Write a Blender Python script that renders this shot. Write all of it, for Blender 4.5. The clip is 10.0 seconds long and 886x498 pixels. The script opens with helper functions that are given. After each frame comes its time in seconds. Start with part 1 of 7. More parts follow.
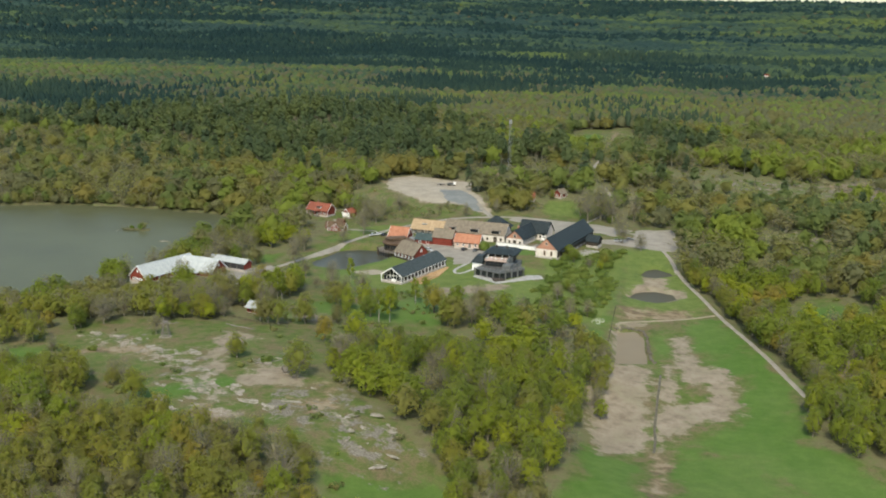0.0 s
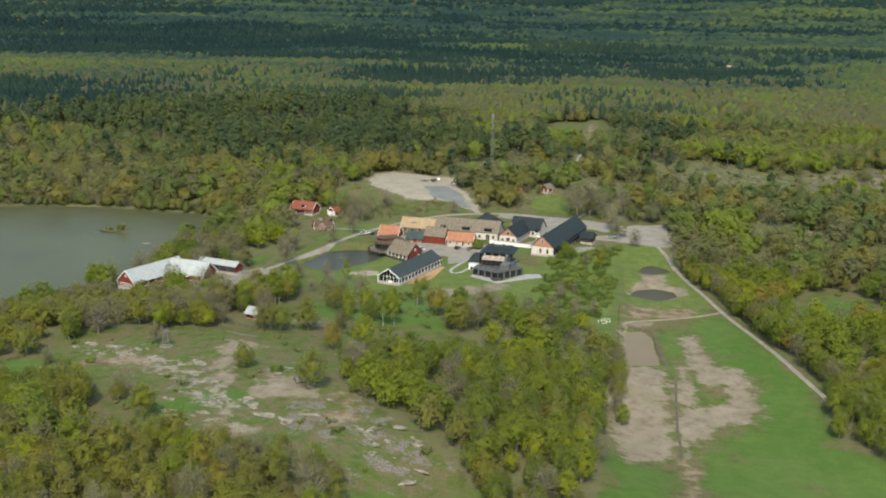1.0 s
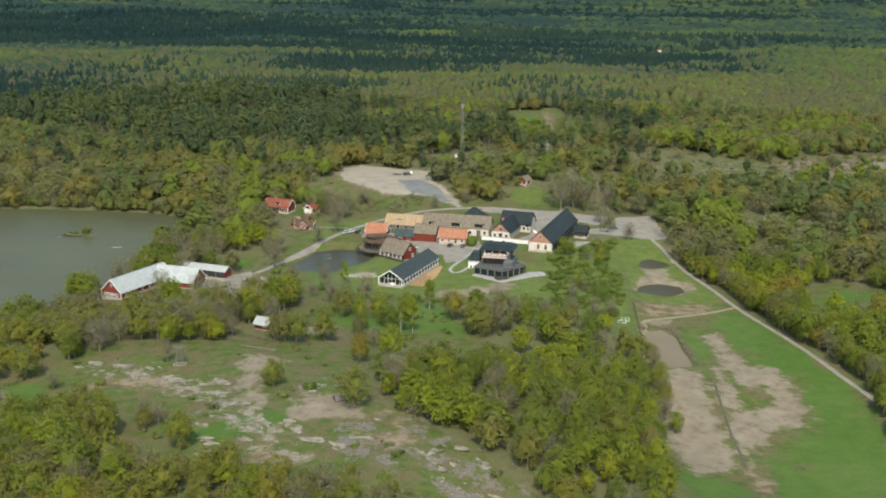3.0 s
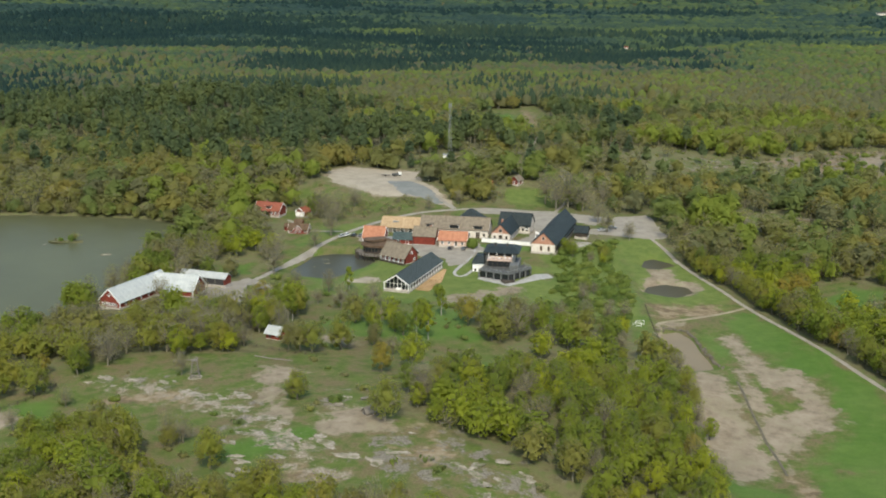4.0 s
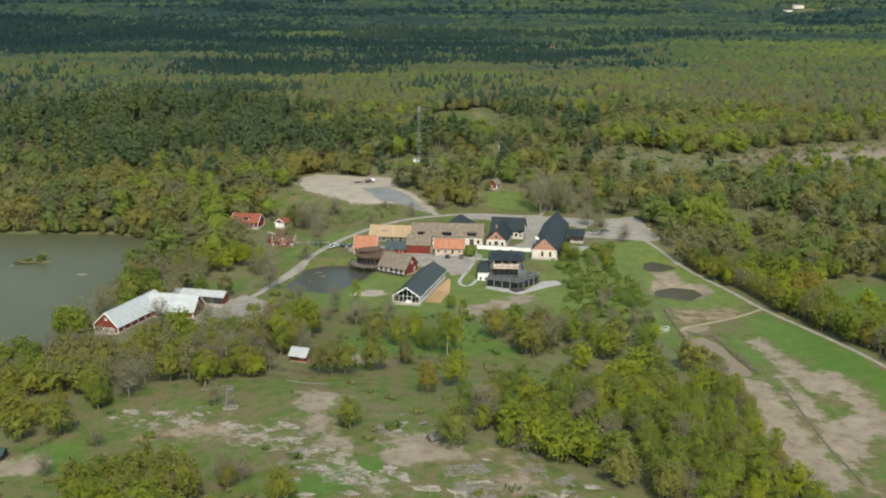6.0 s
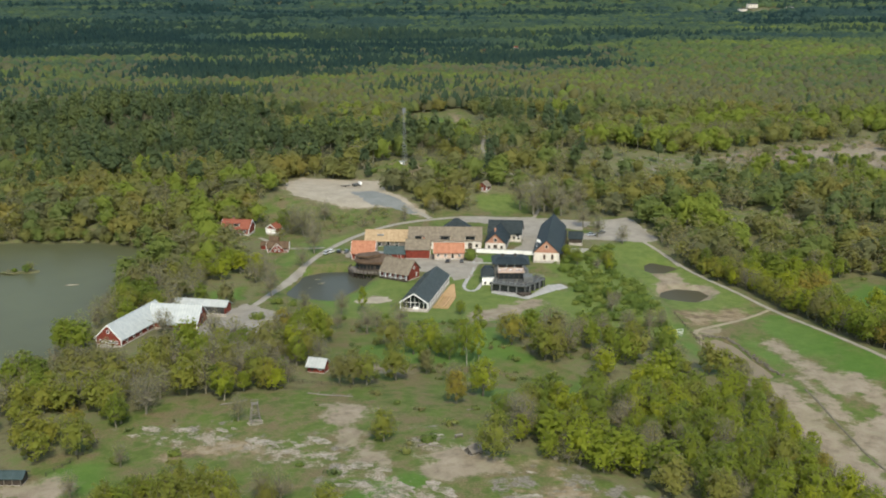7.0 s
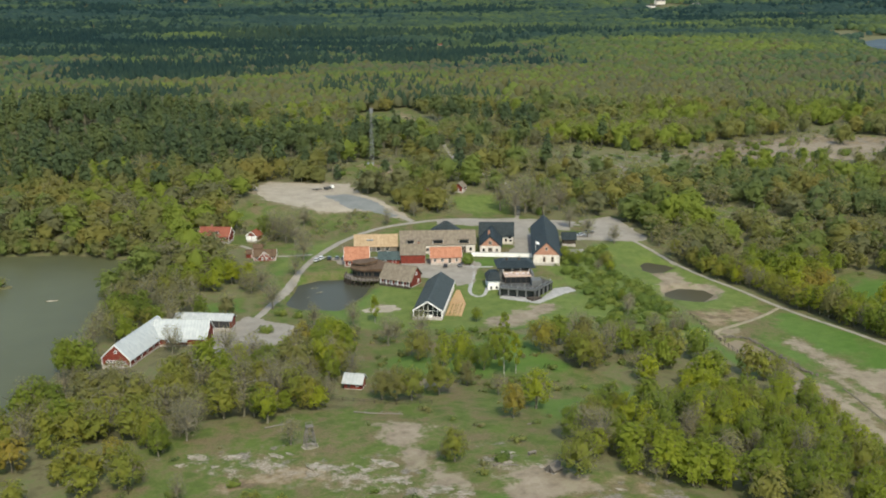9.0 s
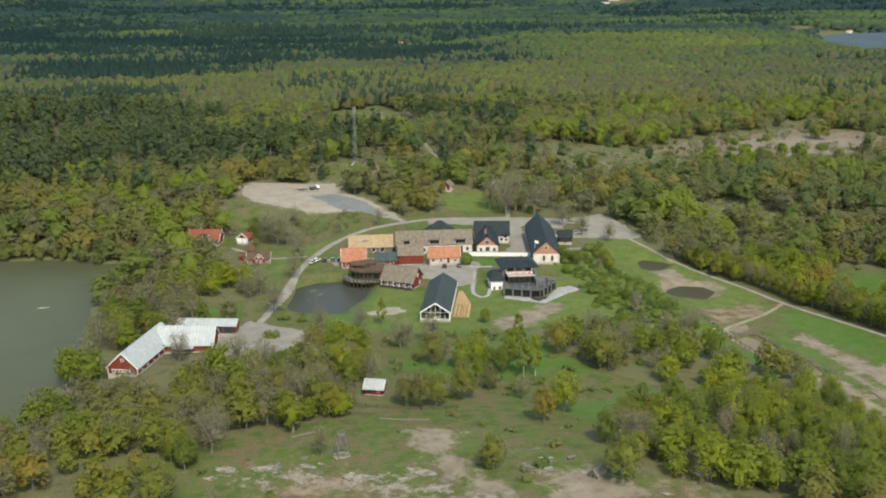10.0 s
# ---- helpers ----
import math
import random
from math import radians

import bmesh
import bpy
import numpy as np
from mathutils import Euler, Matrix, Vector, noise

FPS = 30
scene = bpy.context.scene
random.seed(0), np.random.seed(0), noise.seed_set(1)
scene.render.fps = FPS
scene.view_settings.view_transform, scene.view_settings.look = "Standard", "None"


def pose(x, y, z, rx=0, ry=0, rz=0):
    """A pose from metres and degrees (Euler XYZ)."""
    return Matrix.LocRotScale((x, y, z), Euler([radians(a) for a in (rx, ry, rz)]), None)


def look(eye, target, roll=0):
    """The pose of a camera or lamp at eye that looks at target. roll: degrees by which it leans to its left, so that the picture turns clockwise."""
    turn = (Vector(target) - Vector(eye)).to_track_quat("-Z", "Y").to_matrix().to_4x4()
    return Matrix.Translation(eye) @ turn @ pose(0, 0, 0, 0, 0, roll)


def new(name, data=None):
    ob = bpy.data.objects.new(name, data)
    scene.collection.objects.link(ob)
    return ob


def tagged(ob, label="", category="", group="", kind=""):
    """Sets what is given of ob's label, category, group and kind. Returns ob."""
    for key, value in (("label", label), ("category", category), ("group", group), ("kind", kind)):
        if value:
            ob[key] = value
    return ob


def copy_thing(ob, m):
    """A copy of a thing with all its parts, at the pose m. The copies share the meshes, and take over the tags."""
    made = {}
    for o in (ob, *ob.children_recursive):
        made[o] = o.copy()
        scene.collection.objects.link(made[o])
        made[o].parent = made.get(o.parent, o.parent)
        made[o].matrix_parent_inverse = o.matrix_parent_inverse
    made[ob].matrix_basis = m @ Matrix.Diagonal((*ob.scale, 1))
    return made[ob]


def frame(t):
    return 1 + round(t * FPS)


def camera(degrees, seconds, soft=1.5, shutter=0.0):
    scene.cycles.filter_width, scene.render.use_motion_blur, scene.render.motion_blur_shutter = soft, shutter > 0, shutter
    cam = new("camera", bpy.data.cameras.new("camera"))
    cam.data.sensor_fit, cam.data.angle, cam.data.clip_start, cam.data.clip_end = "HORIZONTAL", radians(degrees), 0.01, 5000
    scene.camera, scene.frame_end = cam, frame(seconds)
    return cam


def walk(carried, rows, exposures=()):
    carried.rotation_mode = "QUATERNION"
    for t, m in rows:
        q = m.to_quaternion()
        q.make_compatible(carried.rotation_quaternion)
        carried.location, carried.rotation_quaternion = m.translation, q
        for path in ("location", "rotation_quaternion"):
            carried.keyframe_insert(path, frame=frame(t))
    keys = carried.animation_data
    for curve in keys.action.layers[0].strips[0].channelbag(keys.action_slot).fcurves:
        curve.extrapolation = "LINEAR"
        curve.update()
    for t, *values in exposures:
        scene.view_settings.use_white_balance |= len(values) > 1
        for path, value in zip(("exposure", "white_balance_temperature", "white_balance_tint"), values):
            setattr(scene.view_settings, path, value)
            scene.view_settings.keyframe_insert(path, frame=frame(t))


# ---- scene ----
cam = camera(42.9, 10.0, soft=1.93)
METRES, EYE, TILT, LEAN, TURN = 224.7, 120.0, 0.0, 0.0, 10.2
ROWS = [
    (0.0, 0.0, 0.0, 0.0, 0.24, -12.87, -1.07),
    (0.5, -0.0417, 0.0278, 0.0019, -0.92, -13.02, -0.98),
    (1.0, -0.0864, 0.058, 0.0033, -2.23, -13.29, -0.88),
    (1.5, -0.1276, 0.086, 0.0037, -3.49, -13.48, -0.81),
    (2.0, -0.1718, 0.1162, 0.0035, -4.77, -13.67, -0.78),
    (2.5, -0.2122, 0.1442, 0.0026, -5.85, -13.82, -0.76),
    (4.0, -0.3377, 0.2344, -0.0021, -9.28, -13.97, -0.51),
    (4.5, -0.377, 0.2634, -0.0042, -10.47, -13.94, -0.43),
    (5.0, -0.4191, 0.2949, -0.0063, -11.81, -13.89, -0.27),
    (5.5, -0.4579, 0.3241, -0.0082, -13.02, -13.88, -0.12),
    (7.0, -0.5772, 0.4169, -0.0127, -16.78, -13.81, 0.23),
    (7.5, -0.6141, 0.4457, -0.0134, -18.0, -13.82, 0.31),
    (8.0, -0.6534, 0.4771, -0.0139, -19.34, -13.87, 0.43),
    (8.5, -0.6893, 0.5061, -0.0141, -20.56, -13.93, 0.42),
    (9.0, -0.7277, 0.538, -0.0145, -21.89, -13.95, 0.32),
    (9.5, -0.7621, 0.5677, -0.0149, -23.11, -14.01, 0.31),
    (10.0, -0.7988, 0.5998, -0.015, -24.47, -14.12, 0.42),
]
walk(cam, [(t, pose(0, 0, EYE, TILT, LEAN, TURN) @ pose(METRES * x, METRES * y, METRES * z, 90 + pitch, roll, yaw)) for t, x, y, z, yaw, pitch, roll in ROWS],
     exposures=((0.0, 1.08, 7300, 4), (10.0, 1.08, 7300, 4)))

# ---- world, sun, exposure ----
SUN_TO = Vector((-0.03, 0.70, -0.76)).normalized()
world = bpy.data.worlds.new("sky")
scene.world = world
world.use_nodes = True
wn = world.node_tree
sky = wn.nodes.new("ShaderNodeTexSky")
sky.sky_type = 'NISHITA'
sky.sun_disc = False
sky.sun_elevation = math.asin(-SUN_TO.z)
sky.sun_rotation = math.atan2(-SUN_TO.x, -SUN_TO.y)
sky.air_density, sky.dust_density = 1.0, 1.2
wn.nodes["Background"].inputs[1].default_value = 0.15
wn.links.new(sky.outputs[0], wn.nodes["Background"].inputs[0])
sun = new("sun", bpy.data.lights.new("sun", 'SUN'))
sun.data.energy, sun.data.angle, sun.data.color = 2.0, radians(0.55), (1.0, 0.95, 0.86)
sun.matrix_world = look((0, 0, 0), SUN_TO)


# ---- materials ----
def shader(name):
    m = bpy.data.materials.new(name)
    m.use_nodes = True
    nt = m.node_tree
    return m, nt, nt.nodes["Principled BSDF"]


def node(nt, kind, **inputs):
    n = nt.nodes.new(kind)
    for k, v in inputs.items():
        n.inputs[k.replace("_", " ")].default_value = v
    return n


def noise_of(nt, scale, detail=4.0, rough=0.6, stretch=None):
    co = nt.nodes.new("ShaderNodeNewGeometry").outputs["Position"] if stretch is None else nt.nodes.new("ShaderNodeTexCoord").outputs["Object"]
    if stretch:
        mp = nt.nodes.new("ShaderNodeMapping")
        mp.inputs["Scale"].default_value = stretch
        nt.links.new(co, mp.inputs["Vector"])
        co = mp.outputs[0]
    n = node(nt, "ShaderNodeTexNoise", Scale=scale, Detail=detail, Roughness=rough)
    nt.links.new(co, n.inputs["Vector"])
    return n.outputs["Fac"]


def ramp(nt, fac, *stops):
    r = nt.nodes.new("ShaderNodeValToRGB")
    els = r.color_ramp.elements
    while len(els) < len(stops):
        els.new(0.5)
    for e, (p, c) in zip(els, stops):
        e.position, e.color = p, (*c, 1)
    nt.links.new(fac, r.inputs[0])
    return r.outputs[0]


def mixc(nt, fac, a, b, how='MIX'):
    n = nt.nodes.new("ShaderNodeMix")
    n.data_type, n.blend_type = 'RGBA', how
    for sock, v in ((n.inputs[0], fac), (n.inputs[6], a), (n.inputs[7], b)):
        if isinstance(v, (int, float)):
            sock.default_value = v
        elif isinstance(v, tuple):
            sock.default_value = (*v, 1)
        else:
            nt.links.new(v, sock)
    return n.outputs[2]


def calc(nt, op, a, b=0.0, c=0.0, clamp=False):
    n = nt.nodes.new("ShaderNodeMath")
    n.operation, n.use_clamp = op, clamp
    for sock, v in zip(n.inputs, (a, b, c)):
        if isinstance(v, (int, float)):
            sock.default_value = v
        else:
            nt.links.new(v, sock)
    return n.outputs[0]


def bump(nt, bsdf, fac, strength, dist):
    b = node(nt, "ShaderNodeBump", Strength=strength, Distance=dist)
    nt.links.new(fac, b.inputs["Height"])
    nt.links.new(b.outputs[0], bsdf.inputs["Normal"])


def plain(name, dark, light, scale=0.8, rough=0.8, metal=0.0, fine=9.0, relief=0.3, stretch=None, spread=0.0):
    """A surface with broad stains, fine grain and a little relief."""
    m, nt, b = shader(name)
    broad, grain = noise_of(nt, scale, 5, 0.65, stretch), noise_of(nt, fine, 3, 0.6, stretch)
    c = ramp(nt, broad, (0.38, dark), (0.62, light))
    c = mixc(nt, 0.35, c, ramp(nt, grain, (0.36, dark), (0.64, light)))
    if spread:
        rnd = nt.nodes.new("ShaderNodeObjectInfo").outputs["Random"]
        c = mixc(nt, spread, c, ramp(nt, rnd, (0.0, dark), (1.0, light)))
    nt.links.new(c, b.inputs["Base Color"])
    b.inputs["Roughness"].default_value, b.inputs["Metallic"].default_value = rough, metal
    bump(nt, b, grain, relief, 0.05)
    return m


def ribbed(name, dark, light, pitch, axis, rough=0.7, relief=0.6, metal=0.0, gap=0.55):
    """Boards, tiles or seams: a surface with ribs at a given pitch along one axis of the object."""
    m, nt, b = shader(name)
    co = nt.nodes.new("ShaderNodeTexCoord").outputs["Object"]
    sep = nt.nodes.new("ShaderNodeSeparateXYZ")
    nt.links.new(co, sep.inputs[0])
    u = calc(nt, 'DIVIDE', sep.outputs[axis], pitch)
    saw = calc(nt, 'FRACT', u)
    row = calc(nt, 'FRACT', calc(nt, 'MULTIPLY', calc(nt, 'SINE', calc(nt, 'MULTIPLY', calc(nt, 'FLOOR', u), 12.9898)), 437.58))
    edge = calc(nt, 'SMOOTH_MIN', calc(nt, 'MULTIPLY', saw, 9), calc(nt, 'MULTIPLY', calc(nt, 'SUBTRACT', 1.0, saw), 9), 0.2, clamp=True)
    stain = noise_of(nt, 0.7, 5, 0.65)
    c = ramp(nt, stain, (0.38, dark), (0.62, light))
    c = mixc(nt, 0.3, c, ramp(nt, row, (0, dark), (1, light)))
    c = mixc(nt, calc(nt, 'MULTIPLY', calc(nt, 'SUBTRACT', 1.0, edge), gap), c, tuple(v * 0.4 for v in dark))
    nt.links.new(c, b.inputs["Base Color"])
    b.inputs["Roughness"].default_value, b.inputs["Metallic"].default_value = rough, metal
    b.inputs["Specular IOR Level"].default_value = 0.25
    bump(nt, b, edge, relief, 0.06)
    return m


def foliage(name, stops, per_thing, glow=0.62):
    """Leaves that let some light through; the hue differs from tree to tree and from spray to spray."""
    m, nt, b = shader(name)
    if per_thing:
        tint = nt.nodes.new("ShaderNodeObjectInfo").outputs["Random"]
    else:
        at = nt.nodes.new("ShaderNodeAttribute")
        at.attribute_name = "tint"
        tint = at.outputs["Fac"]
    isl = nt.nodes.new("ShaderNodeNewGeometry").outputs["Random Per Island"]
    t = calc(nt, 'ADD', tint, calc(nt, 'MULTIPLY', calc(nt, 'SUBTRACT', isl, 0.5), 0.10), clamp=True)
    c = ramp(nt, t, *stops)
    v = calc(nt, 'ADD', 0.95, calc(nt, 'MULTIPLY', isl, 0.10))
    hv = nt.nodes.new("ShaderNodeHueSaturation")
    nt.links.new(c, hv.inputs["Color"])
    nt.links.new(v, hv.inputs["Value"])
    c = hv.outputs[0]
    nt.links.new(c, b.inputs["Base Color"])
    b.inputs["Roughness"].default_value = 0.75
    b.inputs["Specular IOR Level"].default_value = 0.08
    tr = nt.nodes.new("ShaderNodeBsdfTranslucent")
    nt.links.new(c, tr.inputs[0])
    mx = nt.nodes.new("ShaderNodeMixShader")
    mx.inputs[0].default_value = glow
    nt.links.new(b.outputs[0], mx.inputs[1])
    nt.links.new(tr.outputs[0], mx.inputs[2])
    nt.links.new(mx.outputs[0], nt.nodes["Material Output"].inputs[0])
    return m


def water(name, colour, rough, ripple, gloss):
    m, nt, b = shader(name)
    n1 = noise_of(nt, 0.5, 4, 0.6)
    nt.links.new(ramp(nt, noise_of(nt, 0.02, 3), (0.3, colour), (0.75, tuple(1.35 * v for v in colour))), b.inputs["Base Color"])
    b.inputs["Roughness"].default_value, b.inputs["IOR"].default_value = rough, 1.33
    b.inputs["Specular IOR Level"].default_value = gloss
    bump(nt, b, n1, ripple, 0.12)
    return m


def ground_material():
    m, nt, b = shader("meadow_and_forest_floor")

    def mask(attr, scale, k, soft, gain=1.0):
        at = nt.nodes.new("ShaderNodeAttribute")
        at.attribute_name = attr
        n = noise_of(nt, scale, 6, 0.68)
        s = calc(nt, 'ADD', calc(nt, 'MULTIPLY', at.outputs["Fac"], gain), calc(nt, 'MULTIPLY', calc(nt, 'SUBTRACT', n, 0.5), k))
        r = nt.nodes.new("ShaderNodeMapRange")
        r.interpolation_type = 'SMOOTHSTEP'
        r.inputs["From Min"].default_value, r.inputs["From Max"].default_value = 0.5 - soft, 0.5 + soft
        nt.links.new(s, r.inputs["Value"])
        return calc(nt, 'MULTIPLY', r.outputs[0], calc(nt, 'MULTIPLY', at.outputs["Fac"], 3.0, clamp=True))

    broad, mid, fine = noise_of(nt, 0.035, 5, 0.6), noise_of(nt, 0.22, 6, 0.7), noise_of(nt, 2.2, 4, 0.7)
    patch = noise_of(nt, 0.11, 6, 0.74)
    floor_c = ramp(nt, mid, (0.38, (0.084, 0.080, 0.040)), (0.5, (0.122, 0.114, 0.060)), (0.62, (0.094, 0.116, 0.042)))
    rough_g = ramp(nt, mid, (0.36, (0.060, 0.082, 0.021)), (0.5, (0.076, 0.108, 0.024)), (0.64, (0.098, 0.118, 0.038)))
    brown_g = ramp(nt, fine, (0.36, (0.092, 0.072, 0.040)), (0.64, (0.150, 0.118, 0.068)))
    rough_g = mixc(nt, ramp(nt, patch, (0.44, (0, 0, 0)), (0.60, (0.90, 0.90, 0.90))), rough_g, brown_g)
    lush_g = ramp(nt, mid, (0.38, (0.056, 0.112, 0.018)), (0.62, (0.082, 0.142, 0.026)))
    lush_g = mixc(nt, 0.4, lush_g, ramp(nt, broad, (0.38, (0.046, 0.094, 0.017)), (0.62, (0.096, 0.130, 0.040))))
    sand_c = ramp(nt, mid, (0.36, (0.160, 0.130, 0.092)), (0.5, (0.210, 0.174, 0.128)), (0.64, (0.262, 0.224, 0.170)))
    sand_c = mixc(nt, ramp(nt, patch, (0.50, (0, 0, 0)), (0.66, (0.35, 0.35, 0.35))), sand_c, (0.125, 0.130, 0.062))
    soil_c = ramp(nt, mid, (0.38, (0.105, 0.080, 0.050)), (0.5, (0.180, 0.137, 0.082)), (0.64, (0.24, 0.20, 0.14)))
    rock_c = ramp(nt, fine, (0.34, (0.092, 0.082, 0.062)), (0.5, (0.150, 0.134, 0.108)), (0.66, (0.215, 0.196, 0.166)))
    bare_c = ramp(nt, fine, (0.34, (0.130, 0.108, 0.078)), (0.5, (0.225, 0.192, 0.148)), (0.66, (0.360, 0.320, 0.262)))
    c = mixc(nt, mask("open", 0.12, 0.9, 0.2), floor_c, rough_g)
    c = mixc(nt, mask("lush", 0.06, 2.2, 0.25, 0.80), c, lush_g)
    lawn_g = ramp(nt, mid, (0.38, (0.078, 0.114, 0.026)), (0.62, (0.114, 0.144, 0.040)))
    c = mixc(nt, mask("lawn", 0.08, 1.6, 0.3, 0.85), c, lawn_g)
    c = mixc(nt, mask("soil", 0.14, 1.6, 0.16, 0.75), c, soil_c)
    c = mixc(nt, mask("rock", 0.16, 3.2, 0.15, 0.40), c, rock_c)
    c = mixc(nt, mask("bare", 0.21, 4.0, 0.30, 0.45), c, bare_c)
    c = mixc(nt, mask("sand", 0.17, 2.0, 0.18, 0.92), c, sand_c)
    c = mixc(nt, 0.30, c, mixc(nt, 1.0, c, ramp(nt, fine, (0.34, (0.5, 0.5, 0.45)), (0.66, (1.0, 1.0, 1.0))), 'MULTIPLY'))
    nt.links.new(c, b.inputs["Base Color"])
    b.inputs["Roughness"].default_value = 0.95
    b.inputs["Specular IOR Level"].default_value = 0.15
    bump(nt, b, mid, 0.5, 0.5)
    return m


GROUND = ground_material()
GRAVEL = plain("pale_gravel", (0.160, 0.144, 0.116), (0.238, 0.218, 0.184), 0.16, 0.95, fine=1.6, relief=0.5)
ASPHALT = plain("grey_crushed_stone", (0.105, 0.112, 0.105), (0.155, 0.162, 0.152), 0.15, 0.9, fine=1.5)
LAKE = water("brown_lake_water", (0.056, 0.060, 0.031), 0.38, 0.25, 0.08)
POND = water("dark_pond_water", (0.040, 0.042, 0.032), 0.3, 0.10, 0.05)
BLUE_LAKE = water("distant_open_water", (0.060, 0.082, 0.096), 0.5, 0.1, 0.0)
SILT = water("silty_pool", (0.150, 0.124, 0.086), 0.6, 0.1, 0.1)
MUD = water("muddy_pond", (0.046, 0.042, 0.025), 0.3, 0.06, 0.03)
BLACK_ROOF = ribbed("black_sheet_roof", (0.010, 0.016, 0.018), (0.021, 0.030, 0.032), 0.6, 0, 0.7, 0.5)
HALL_ROOF = ribbed("slate_grey_seam_roof", (0.028, 0.038, 0.039), (0.046, 0.058, 0.059), 0.6, 0, 0.6, 0.6)
THATCH = ribbed("weathered_shingle_roof", (0.112, 0.092, 0.068), (0.178, 0.150, 0.114), 0.35, 0, 0.95, 0.25, gap=0.12)
WOOD_ROOF = ribbed("new_plank_roof", (0.235, 0.165, 0.095), (0.335, 0.250, 0.155), 0.5, 0, 0.85, 0.4, gap=0.25)
CLAY = ribbed("orange_clay_tiles", (0.245, 0.100, 0.058), (0.350, 0.162, 0.098), 0.30, 0, 0.85, 0.6, gap=0.3)
RED_TILE = ribbed("red_clay_tiles", (0.150, 0.044, 0.028), (0.225, 0.076, 0.046), 0.30, 0, 0.85, 0.6, gap=0.3)
GREEN_ROOF = ribbed("dark_green_sheet_roof", (0.025, 0.042, 0.042), (0.05, 0.072, 0.07), 0.6, 0, 0.5, 0.5)
BROWN_ROOF = ribbed("brown_wooden_roof", (0.062, 0.038, 0.022), (0.112, 0.074, 0.046), 0.4, 0, 0.85, 0.5, gap=0.35)
SHED_ROOF = ribbed("pale_metal_roof", (0.285, 0.310, 0.305), (0.370, 0.390, 0.384), 1.1, 0, 0.6, 0.5, 0.0, gap=0.35)
GREY_SHEET = ribbed("dull_grey_sheet_roof", (0.26, 0.28, 0.275), (0.35, 0.365, 0.355), 1.1, 0, 0.7, 0.4, 0.0, gap=0.25)
RED_WALL = ribbed("falu_red_boards", (0.120, 0.022, 0.015), (0.190, 0.040, 0.025), 0.30, 0, 0.9, 0.5, gap=0.45)
RED_END = ribbed("falu_red_gable_boards", (0.120, 0.022, 0.015), (0.190, 0.040, 0.025), 0.30, 1, 0.9, 0.5, gap=0.45)
WHITE = plain("white_paint", (0.58, 0.575, 0.55), (0.74, 0.73, 0.71), 0.6, 0.7)
STONE_W = plain("whitewashed_stone", (0.40, 0.36, 0.31), (0.62, 0.58, 0.52), 0.9, 0.95, fine=2.5, relief=0.8)
BRICK = ribbed("pink_brick_gable", (0.26, 0.125, 0.085), (0.37, 0.20, 0.14), 0.16, 2, 0.95, 0.4, gap=0.25)
PINK = plain("pale_pink_render", (0.38, 0.27, 0.21), (0.52, 0.39, 0.31), 0.8, 0.95)
PLINTH = plain("grey_fieldstone", (0.22, 0.20, 0.175), (0.42, 0.39, 0.35), 1.4, 0.95, fine=3.0, relief=0.8)
CONCRETE = plain("grey_concrete", (0.036, 0.039, 0.039), (0.072, 0.076, 0.074), 0.5, 0.85)
FRAME_GREY = plain("grey_rendered_frame", (0.066, 0.070, 0.069), (0.112, 0.117, 0.114), 0.5, 0.85)
PAVING = plain("pale_stone_paving", (0.20, 0.20, 0.19), (0.32, 0.31, 0.295), 0.4, 0.9, fine=1.2)
DARK_WOOD = ribbed("dark_stained_boards", (0.032, 0.026, 0.020), (0.070, 0.056, 0.044), 0.25, 0, 0.85, 0.5)
WOOD = plain("weathered_grey_wood", (0.085, 0.074, 0.062), (0.175, 0.155, 0.130), 1.2, 0.9, stretch=(1, 6, 6), spread=0.3)
DECK = plain("new_larch_boards", (0.27, 0.165, 0.078), (0.42, 0.28, 0.14), 0.6, 0.85, spread=0.35)
STEEL = plain("galvanised_steel", (0.15, 0.16, 0.165), (0.24, 0.25, 0.255), 1.0, 0.6, 0.2)
BARK = plain("grey_brown_bark", (0.096, 0.086, 0.058), (0.180, 0.164, 0.116), 1.5, 0.95, relief=0.7)
BIRCH_BARK = plain("pale_birch_bark", (0.20, 0.185, 0.16), (0.40, 0.375, 0.33), 1.5, 0.9)
ROCK, _nt, _b = shader("pale_granite")
_c = ramp(_nt, noise_of(_nt, 1.1, 6, 0.7), (0.36, (0.150, 0.128, 0.098)), (0.5, (0.245, 0.215, 0.172)), (0.66, (0.410, 0.372, 0.315)))
_c = mixc(_nt, ramp(_nt, noise_of(_nt, 0.55, 6, 0.72), (0.47, (0, 0, 0)), (0.58, (1, 1, 1))), _c, ramp(_nt, noise_of(_nt, 1.7), (0.4, (0.105, 0.088, 0.05)), (0.6, (0.075, 0.095, 0.03))))
_nt.links.new(_c, _b.inputs["Base Color"])
_b.inputs["Roughness"].default_value = 0.95
bump(_nt, _b, noise_of(_nt, 2.0, 5, 0.7), 0.8, 0.2)
GLASS, _nt, _b = shader("dark_window_glass")
_b.inputs["Base Color"].default_value = (0.015, 0.018, 0.02, 1)
_b.inputs["Roughness"].default_value = 0.08
TYRE = plain("black_rubber", (0.012, 0.012, 0.012), (0.03, 0.03, 0.03))

